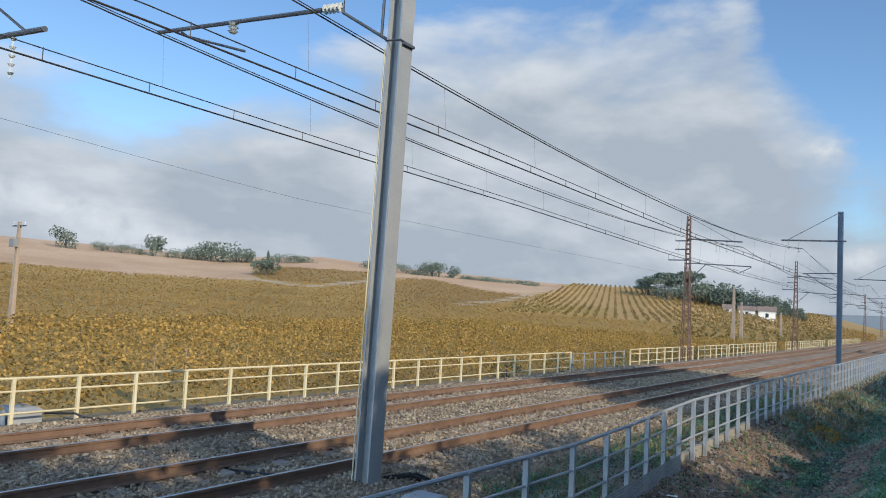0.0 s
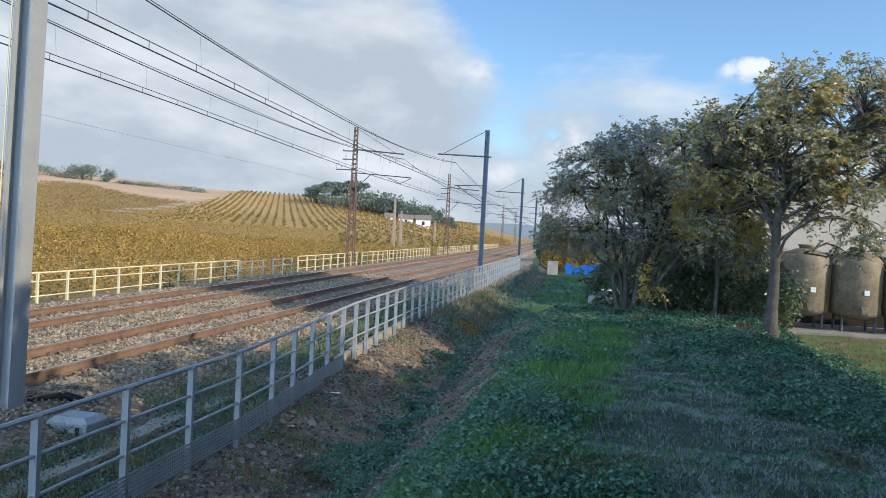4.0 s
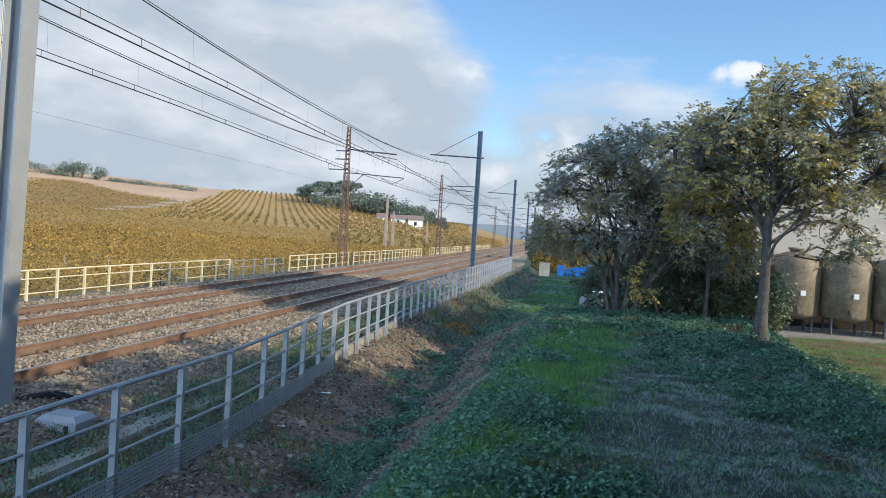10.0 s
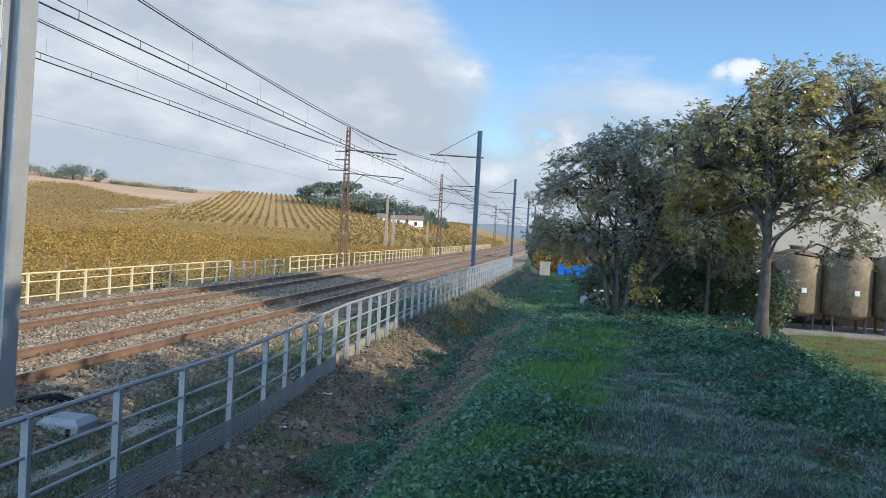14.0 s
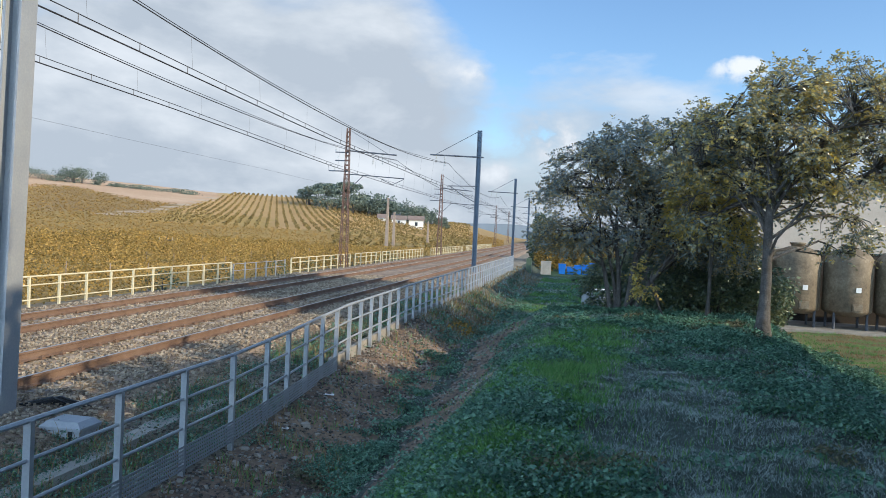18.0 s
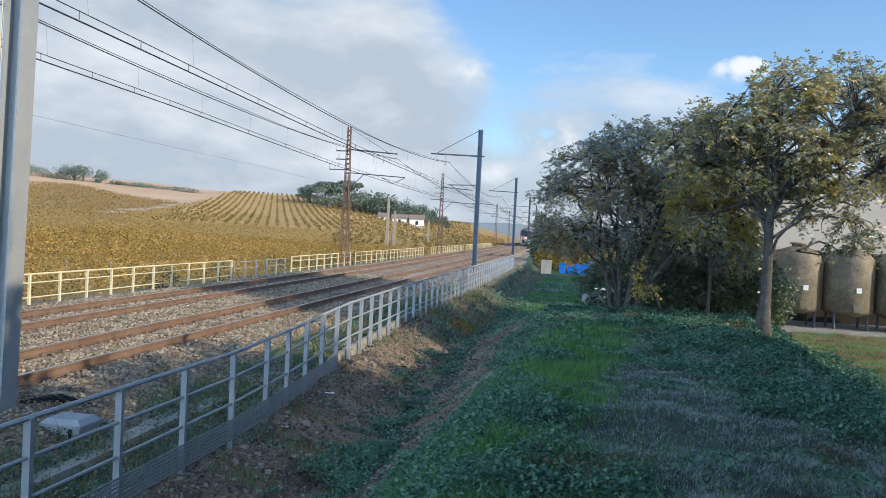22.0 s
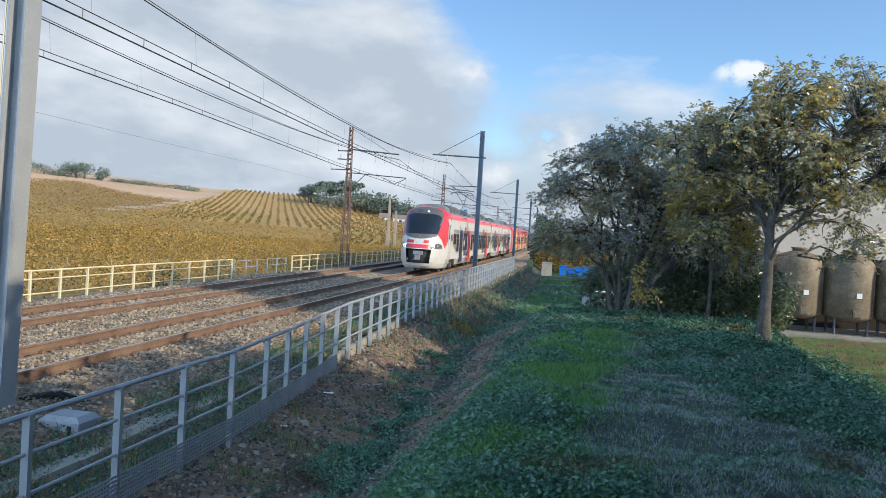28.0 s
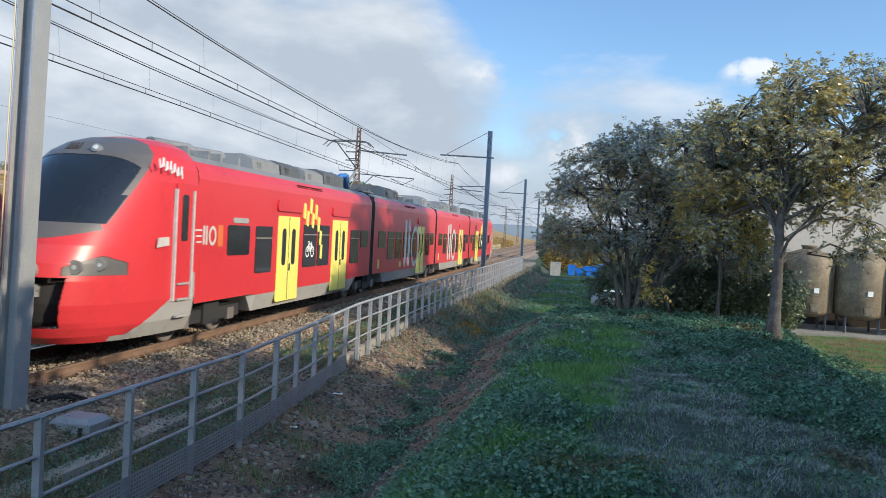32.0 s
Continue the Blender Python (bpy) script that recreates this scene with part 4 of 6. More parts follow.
M_TWHITE = gloss("white_coach_paint", (0.53, 0.515, 0.485), 0.38, 0.24)
M_TRED = gloss("red_coach_paint", (0.54, 0.036, 0.044), 0.32, 0.18)
M_TCORAL = gloss("coral_red_roof_edge", (0.72, 0.075, 0.085))
M_TSKIRT = gloss("grey_coach_skirt", (0.33, 0.32, 0.31), 0.55, 0.3)
M_TPANEL = gloss("warm_grey_window_band", (0.235, 0.205, 0.17), 0.35)
M_TGLASS = mat("coach_window_glass", [(0.018, 0.021, 0.026), (0.035, 0.038, 0.043)], 0.07, scale=0.5, fine=3, bump=0, spec=0.6)
M_TSCREEN = mat("windscreen_glass", [(0.012, 0.016, 0.024), (0.022, 0.028, 0.036)], 0.06, scale=0.5, fine=3, bump=0, spec=0.7)
M_TCAP = gloss("dark_grey_nose_cap", (0.105, 0.10, 0.10), 0.42)
M_TORANGE = gloss("orange_shield_paint", (0.62, 0.16, 0.05))
M_TNAVY = gloss("navy_blue_paint", (0.028, 0.035, 0.11))
M_TYELL = gloss("yellow_door_paint", (0.80, 0.72, 0.16))
M_TBLACK = gloss("black_underframe", (0.028, 0.028, 0.03), 0.7, 0.3)
M_TROOF = gloss("grey_roof_equipment", (0.215, 0.22, 0.225), 0.6, 0.4)
M_TROOFD = gloss("dark_roof_boxes", (0.10, 0.105, 0.11), 0.6, 0.35)
M_TBLUE = gloss("blue_roof_hose", (0.05, 0.16, 0.42), 0.4)
M_TWHEEL = gloss("worn_steel_wheel", (0.16, 0.14, 0.13), 0.5, 0.3)


def glow(name, colour, strength):
    m = bpy.data.materials.new(name)
    m.use_nodes = True
    b = m.node_tree.nodes["Principled BSDF"]
    b.inputs["Base Color"].default_value = (*colour, 1)
    b.inputs["Emission Color"].default_value, b.inputs["Emission Strength"].default_value = (*colour, 1), strength
    return m


M_LAMP = glow("lit_headlamp", (1.0, 0.98, 0.92), 1.3)

UNIT = 59.4
JOINTS = (16.9, 29.75, 42.5)
NOSE_LINE = [(0.30, 0.45), (0.45, 0.22), (0.7, 0.06), (1.0, 0.0), (1.4, 0.02), (1.7, 0.10), (2.0, 0.26), (2.3, 0.48), (2.6, 0.72), (3.0, 1.05), (3.4, 1.42), (3.7, 1.78), (3.9, 2.14), (4.02, 2.5), (4.09, 2.9), (4.1, 3.35)]
NOSE_WIDE = [(0.30, 1.22), (0.6, 1.36), (1.0, 1.42), (3.2, 1.42), (3.5, 1.39), (3.7, 1.30), (3.9, 1.08), (4.02, 0.8), (4.1, 0.4)]
BACK = 3.45


def nose_point(u, z):
    """A point of the nose: u from -1 (one side) to 1 (the other)."""
    a = u * math.pi / 2
    w, f = lerp_table(NOSE_WIDE, z), lerp_table(NOSE_LINE, z)
    q = abs(math.sin(a)) ** 0.82
    p = 1 - abs(math.cos(a)) ** 0.72
    return Vector((math.copysign(w * q, u), f + (BACK - f) * p, z))


def nose_zone(p, red):
    x, s, z = abs(p.x), p.y, p.z
    edge = 1.02 + (z - 2.35) * 0.93
    if z > 2.38 and s < edge + 0.02:
        return "screen" if z < 3.62 - 0.42 * (x / 1.3) ** 4 and s < edge - 0.10 * (z > 2.9) and x < 1.33 - 0.3 * max(0.0, 2.75 - z) else "cap"
    if 2.08 + 0.16 * (x / 0.9) ** 2 < z <= 2.38 and s < 0.98 and x < 1.0:
        return "cap"
    if 0.62 < z < 1.46 and x < 0.78 - 0.12 * (1.46 - z) and s < 0.5:
        return "recess"
    if 1.5 < z < 1.5 + 0.55 * (x - 0.46) and 0.70 < x and s < 1.35 and z < 1.98 - 0.25 * (s - 0.3):
        return "lamp"
    if red:
        return "skirt" if z < 0.42 + 0.55 * max(0.0, s - 1.5) and s > 1.2 else "red"
    if z < 0.85 and s > 2.2:
        return "skirt"
    if 1.5 < z < 1.74 and x < 0.72:
        return "red"
    low = 2.35 - (s - 1.0) * 1.05 if s < 1.78 else 1.53 + (s - 1.78) * 0.55
    if z > low and s > 1.0 and s < 2.62:
        return "red"
    if z > 3.36:
        return "red"
    return "white"


def flip(rear):
    """Train places: the tail end is the nose turned about the unit's middle."""
    return (lambda p: Vector((-p[0], UNIT - p[1], p[2]))) if rear else (lambda p: Vector(p))


def nose(unit, red, rear):
    f = flip(rear)
    nu, nz = (380, 340) if not rear else (150, 130)
    zs = [0.32 + (4.1 - 0.32) * j / nz for j in range(nz + 1)]
    grid = [[nose_point(-1 + 2 * i / nu, z) for i in range(nu + 1)] for z in zs]
    zones = {}
    for j in range(nz):
        for i in range(nu):
            c = (grid[j][i] + grid[j + 1][i + 1] + grid[j + 1][i] + grid[j][i + 1]) / 4
            zone = nose_zone(c, red)
            zones.setdefault((zone, c.x > 0 if zone in ("lamp", "skirt") else 0), []).append((i, j))
    mats = {"white": M_TWHITE, "red": M_TRED, "cap": M_TCAP, "skirt": M_TSKIRT, "screen": M_TSCREEN, "recess": M_TBLACK, "lamp": M_TCAP}
    names = {"white": "nose_shell", "red": "nose_cheek", "cap": "nose_cap", "skirt": "nose_skirt", "screen": "windscreen", "recess": "coupler_recess", "lamp": "lamp_housing"}
    for (zone, _), cells in zones.items():
        s, idx = Shape(), {}
        push = {"recess": 0.32, "screen": 0.012, "lamp": 0.03}.get(zone, 0.0)
        for i, j in cells:
            ids = []
            for a, b in ((i, j), (i + 1, j), (i + 1, j + 1), (i, j + 1)):
                if (a, b) not in idx:
                    p = grid[b][a].copy()
                    if push:
                        p.y += push
                        p.x *= 1 - push * 0.15
                    idx[a, b] = len(s.v)
                    s.v.append(tuple(f(p)))
                ids.append(idx[a, b])
            s.f.append(tuple(ids))
            s.mi.append(0)
        part(names[zone], s, mats[zone], unit, smooth=True)
    for side in (-1, 1):
        for x, z, r, lit in ((0.84, 1.64, 0.12, not rear and not red), (1.06, 1.68, 0.10, False)):
            u = x / 1.42
            p = nose_point(side * 2 / math.pi * math.asin(min(1, u ** (1 / 0.82))), z)
            d = Vector((side * 0.25, -1, 0)).normalized()
            s = Shape().tube(f(p + d * -0.06), f(p + d * 0.03), r, r, 18)
            h = part("headlamp", s, M_TROOF, unit)
            s = Shape().tube(f(p + d * 0.02), f(p + d * 0.036), r * 0.34, r * 0.3, 14)
            if lit:
                q = Shape()
                for k in range(18):
                    w0, w1 = 6.2832 * k / 18, 6.2832 * (k + 1) / 18
                    e, g = Vector((0, 0, 1)), d.cross(Vector((0, 0, 1))).normalized()
                    ring = [f(p + d * 0.034 + (g * math.cos(w) + e * math.sin(w)) * r * c) for w, c in ((w0, 1.0), (w1, 1.0), (w1, 0.74), (w0, 0.74))]
                    q.add(ring, [(0, 1, 2, 3)])
                part("lamp_ring", q, M_LAMP, h, "lit white ring of the lamp")
            part("lamp_lens", s, M_LAMP if lit else M_INSUL, h, "lit white lamp" if lit else "unlit lamp lens")
    p = nose_point(0.08, 3.72)
    s = Shape().tube(f(p + Vector((0, 0.02, 0))), f(p + Vector((0, -0.05, 0.04))), 0.10, 0.09, 16)
    h = part("top_lamp", s, M_TROOF, unit)
    s = Shape().tube(f(p + Vector((0, -0.045, 0.038))), f(p + Vector((0, -0.06, 0.05))), 0.055, 0.05, 12)
    part("lamp_lens", s, M_LAMP if not red and not rear else M_INSUL, h)
    s = Shape()
    for k in range(4):
        q = nose_point(-0.16 + 0.035 * k, 3.72)
        s.tube(f(q + Vector((0, -0.02, 0.0))), f(q + Vector((0, 0.16, 0.13))), 0.016, n=5)
    part("horn_grille", s, M_TBLACK, unit)
    s = Shape().box(-0.28, 0.28, 0.12, 0.4, 1.12, 1.34, m=None)
    s.tube((0, 0.05, 0.95), (0, 0.7, 0.95), 0.11, n=10)
    s.box(-0.16, 0.16, 0.02, 0.16, 0.82, 1.10)
    s.tube((-0.32, 0.3, 0.8), (0.3, 0.3, 1.25), 0.03)
    s.v = [tuple(f(v)) for v in s.v]
    part("coupler", s, M_TROOF, unit, "grey automatic coupler")
    if not rear:
        s = Shape()
        a, b = nose_point(-0.25, 2.45), nose_point(-0.33, 2.95)
        s.tube(f(a + Vector((0, -0.03, 0))), f(b + Vector((0, -0.03, 0.02))), 0.014)
        part("wiper", s, M_TBLACK, unit)
        q = nose_point(0, 2.22)
        s = Shape().tube(f(q + Vector((0, 0.03, 0))), f(q + Vector((0, -0.02, 0))), 0.075, 0.07, 14)
        part("front_badge", s, M_TROOF, unit)
        if not red:
            for uu, w, colour in ((-0.20, 0.22, M_TRED), (0.16, 0.13, M_TRED)):
                s = Shape()
                n = 6
                for k in range(n):
                    a, b = uu - w / 2 + w * k / n, uu - w / 2 + w * (k + 1) / n
                    o = Vector((0, -0.012, 0))
                    s.add([f(nose_point(a, 1.82) + o), f(nose_point(b, 1.82) + o), f(nose_point(b, 2.0) + o), f(nose_point(a, 2.0) + o)], [(0, 1, 2, 3)])
                part("front_emblem", s, colour, unit, "red emblem")


SECTION = [(1.30, 0.40), (1.42, 0.80), (1.42, 3.36), (1.40, 3.52), (1.30, 3.70), (1.05, 3.84), (0.55, 3.92)]


def plate(unit, name, pts, material, side, depth, rear, label="", base=1.42):
    """A flat piece on the coach side: pts are (along, height); depth is how far it stands proud."""
    f = flip(rear)
    n = len(pts)
    s = Shape()
    vs = [f((side * (base + d), a, z)) for d in (-0.02, depth) for a, z in pts]
    s.add(vs, [tuple(range(n)), tuple(range(n, 2 * n))[::-1]] + [(i, n + i, n + (i + 1) % n, (i + 1) % n) for i in range(n)])
    return part(name, s, material, unit, label)


def rounded(a, b, z0, z1, r=0.09):
    out = []
    for cx, cz, q in ((b - r, z1 - r, 0), (a + r, z1 - r, 1), (a + r, z0 + r, 2), (b - r, z0 + r, 3)):
        for k in range(4):
            w = math.pi / 2 * (q + k / 3)
            out.append((cx + r * math.cos(w), cz + r * math.sin(w)))
    return out


def oval(cx, cz, rx, rz, n=28):
    return [(cx + rx * math.cos(2 * math.pi * k / n), cz + rz * math.sin(2 * math.pi * k / n)) for k in range(n)]


def coach_body(unit, a, b, red):
    s = Shape()
    low = [(x, z) for x, z in SECTION] + [(-x, z) for x, z in reversed(SECTION)]
    high = [(x, max(z, 0.79 + 0.04 * (i in (1, 12)))) for i, (x, z) in enumerate(low)]
    n = len(low)
    # the skirt is cut away over the bogies
    u, v = (2.75 if a < 5 else 1.75), (2.75 if b > UNIT - 5 else 1.75)
    stations = ((a, high), (a + u, high), (a + u + 0.3, low), (b - v - 0.3, low), (b - v, high), (b, high))
    s.loft([[(x, y, z) for x, z in prof] for y, prof in stations])
    body, edge = (1, 1) if red else (0, 2)
    for k in range(n):
        j = min(k, n - 2 - k)
        for seg in range(5):
            s.mi[seg * n + k] = 3 if j == 0 or k == n - 1 else body if j == 1 else edge if j in (2, 3) else 4
    s.mi[5 * n] = s.mi[5 * n + 1] = 5
    part("coach_body", s, [M_TWHITE, M_TRED, M_TCORAL, M_TSKIRT, M_TROOF, M_TBLACK], unit)
    for side in (-1, 1):
        s = Shape()
        for k in range(3):
            for g in range(2):
                y0 = (a + b) / 2 - 1.0 + g * 1.1
                s.box(side * 1.365 - 0.03, side * 1.365 + 0.03, y0, y0 + 0.95, 3.50 + 0.05 * k, 3.515 + 0.05 * k)
        part("roof_grille", s, M_TBLACK, unit)


def door(unit, a, b, material, side, rear, red):
    f = flip(rear)
    d = plate(unit, "door", rounded(a, b, 0.52, 2.74, 0.06), material, side, 0.014, rear, "yellow double door" if red else "red double door" if material is M_TRED else "navy blue double door")
    m = (a + b) / 2
    for c in (m - (b - a) * 0.22, m + (b - a) * 0.22):
        w = plate(unit, "door_window", rounded(c - 0.13, c + 0.13, 1.45, 2.42, 0.12), M_TGLASS, side, 0.022, rear)
        w.parent = d
    w = plate(unit, "door_seam", [(m - 0.012, 0.54), (m + 0.012, 0.54), (m + 0.012, 2.72), (m - 0.012, 2.72)], M_TBLACK, side, 0.02, rear)
    w.parent = d
    h = plate(unit, "door_header", rounded(a - 0.12, b + 0.12, 2.86, 3.14, 0.08), M_TRED if red else M_TWHITE, side, 0.05, rear)
    h.parent = d
    w = plate(unit, "door_handle", rounded(m + 0.05, m + 0.12, 1.3, 1.5, 0.02), M_TBLACK, side, 0.03, rear)
    w.parent = d


def windows(unit, side, rear, red, panel, panes, vents=()):
    if panel and not red:
        plate(unit, "window_band", panel, M_TPANEL, side, 0.008, rear)
    for a, b, z0, z1 in panes:
        plate(unit, "window", rounded(a, b, z0, z1, 0.06), M_TGLASS, side, 0.016, rear)
        if z0 < 1.45:
            plate(unit, "window_rim", [(a + 0.02, z1 - 0.30), (b - 0.02, z1 - 0.30), (b - 0.02, z1 - 0.27), (a + 0.02, z1 - 0.27)], M_TPANEL, side, 0.02, rear)
    for a, b in vents:
        plate(unit, "display", rounded(a, b, 2.50, 2.62, 0.03), M_TSKIRT, side, 0.016, rear)


def logo(unit, side, rear, s0, k, red, z0=0.95, z1=2.95):
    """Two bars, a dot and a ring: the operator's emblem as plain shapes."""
    c = M_TWHITE if red else M_TNAVY
    h = z1 - z0
    w = 0.17 * k
    plate(unit, "emblem_bar", rounded(s0, s0 + w, z0, z1, w * 0.48), c, side, 0.026, rear)
    plate(unit, "emblem_bar", rounded(s0 + 2.1 * w, s0 + 3.1 * w, z0, z1 - h * 0.28, w * 0.48), c, side, 0.026, rear)
    plate(unit, "emblem_dot", oval(s0 + 2.6 * w, z1 - h * 0.12, w * 0.62, w * 0.95, 16), M_TWHITE if red else M_TRED, side, 0.026, rear)
    cx, cz, rx, rz = s0 + 3.8 * w + 0.40 * h, z0 + h * 0.43, 0.40 * h * min(1.0, k * 1.1), 0.46 * h
    n = 30
    f = flip(rear)
    s = Shape()
    o, i = oval(cx, cz, rx, rz, n), oval(cx, cz, rx * 0.68, rz * 0.74, n)
    vs = [f((side * (1.42 + 0.026), a, z)) for a, z in o + i]
    s.add(vs, [(k2, (k2 + 1) % n, n + (k2 + 1) % n, n + k2) for k2 in range(n)])
    part("emblem_ring", s, c, unit)


def bogie(unit, y):
    b = part("bogie", Shape().box(-1.0, 1.0, y - 1.35, y + 1.35, 0.42, 0.66).box(-1.18, -0.98, y - 1.5, y + 1.5, 0.35, 0.62).box(0.98, 1.18, y - 1.5, y + 1.5, 0.35, 0.62).box(1.0, 1.24, y - 0.35, y + 0.35, 0.3, 0.8).box(-1.24, -1.0, y - 0.35, y + 0.35, 0.3, 0.8), M_TBLACK, unit, "dark bogie frame")
    for dy in (-1.05, 1.05):
        for side in (-1, 1):
            s = Shape().lathe([(0.02, -0.06), (0.40, -0.06), (0.43, -0.03), (0.42, 0.05), (0.36, 0.06), (0.34, 0.03), (0.14, 0.03), (0.12, 0.09), (0.02, 0.10)], 22)
            s.v = [(side * (v[2] + 0.745), y + dy + v[0], 0.42 + v[1]) for v in s.v]
            part("wheel", s, M_TWHEEL, b, smooth=True)
            s = Shape().box(side * 1.08 - 0.12, side * 1.08 + 0.12, y + dy - 0.16, y + dy + 0.16, 0.30, 0.56)
            part("axle_box", s, M_TWHEEL, b)


def roof_kit(unit, a, b, rnd, panto=None):
    turn = lambda s: [(v[0], 2 * panto - v[1], v[2] + 0.04) for v in s.v]
    y = a
    while y < b - 1.0:
        w = rnd.uniform(1.0, 2.6)
        w = min(w, b - y - 0.2)
        if panto and abs(y + w / 2 - panto) < 2.0:
            y += 0.5
            continue
        kind = rnd.random()
        h = rnd.uniform(0.22, 0.42)
        s = Shape()
        if kind < 0.62:
            s.loft([[(x, yy, z) for x, z in ((-1.02, 3.84), (1.02, 3.84), (0.98, 3.84 + h), (0.72, 3.96 + h), (-0.72, 3.96 + h), (-0.98, 3.84 + h))] for yy in (y, y + 0.12, y + w - 0.12, y + w)])
            for q in range(3):
                s.box(0.99, 1.03, y + 0.25 + q * 0.1, y + 0.3 + q * 0.1, 3.9, 3.84 + h * 0.8)
            part("roof_box", s, M_TROOFD if rnd.random() < 0.5 else M_TROOF, unit)
        elif kind < 0.85:
            for q in range(rnd.randint(2, 4)):
                x = rnd.uniform(-0.8, 0.95)
                s = Shape().path([(x, y + 0.05, 3.92), (x, y + 0.25, 3.98 + h * 0.7), (x * 0.9, y + w - 0.3, 3.98 + h * rnd.uniform(0.3, 0.8)), (x * 0.9, y + w, 3.93)], rnd.uniform(0.04, 0.09), 7)
                part("roof_pipe", s, M_TROOF, unit)
        else:
            s.tube((-0.2 + rnd.uniform(-0.3, 0.5), y + 0.1, 4.02), (0.3, y + w - 0.1, 4.02), 0.2, n=14)
            s.box(-0.9, 0.9, y + 0.15, y + 0.25, 3.86, 4.05)
            s.box(-0.9, 0.9, y + w - 0.3, y + w - 0.2, 3.86, 4.05)
            part("roof_cylinder", s, M_TROOF, unit)
        y += w + rnd.uniform(0.1, 0.5)
    if panto:
        p = panto
        s = Shape().box(-0.75, 0.75, p - 0.9, p + 0.9, 3.92, 3.99)
        for x in (-0.6, 0.6):
            for dy in (-0.7, 0.7):
                s.tube((x, p + dy, 3.9), (x, p + dy, 4.08), 0.06)
        for q, (dx, dy) in enumerate(((0.55, -3.3), (0.7, -3.9), (0.35, -4.4))):
            part("roof_hose", Shape().path([(dx, p + dy, 3.95), (dx + 0.12, p + dy + 0.2, 4.28), (dx + 0.1, p + dy + 0.8, 4.34), (dx, p + dy + 1.1, 3.95)], 0.11 - 0.02 * q, 8), M_TBLUE, unit, "bright blue roof hose", smooth=True)
        base = part("pantograph_base", s, M_TROOFD, unit)
        s = Shape().tube((0, p + 0.6, 4.05), (0, p - 1.0, 4.85), 0.055, 0.045, 8)
        s.tube((0.12, p + 0.3, 4.05), (0.12, p - 0.9, 4.78), 0.02)
        s.v = turn(s)
        part("lower_arm", s, M_TROOF, base)
        s = Shape()
        s.path([(0, p - 1.0, 4.85), (-0.45, p + 0.35, 5.74)], 0.025)
        s.path([(0, p - 1.0, 4.85), (0.45, p + 0.35, 5.74)], 0.025)
        s.tube((-0.2, p - 0.4, 5.22), (0.2, p - 0.4, 5.22), 0.018)
        s.v = turn(s)
        part("upper_arm", s, M_TROOFD, base)
        s = Shape()
        for dy in (0.12, 0.55):
            s.path([(-0.95, p + dy, 5.62), (-0.75, p + dy, 5.80), (-0.4, p + dy, 5.83), (0.4, p + dy, 5.83), (0.75, p + dy, 5.80), (0.95, p + dy, 5.62)], 0.022)
        for x in (-0.5, 0.5):
            s.tube((x, p + 0.12, 5.80), (x, p + 0.55, 5.80), 0.018)
        s.v = turn(s)
        part("collector_head", s, M_TROOFD, base)


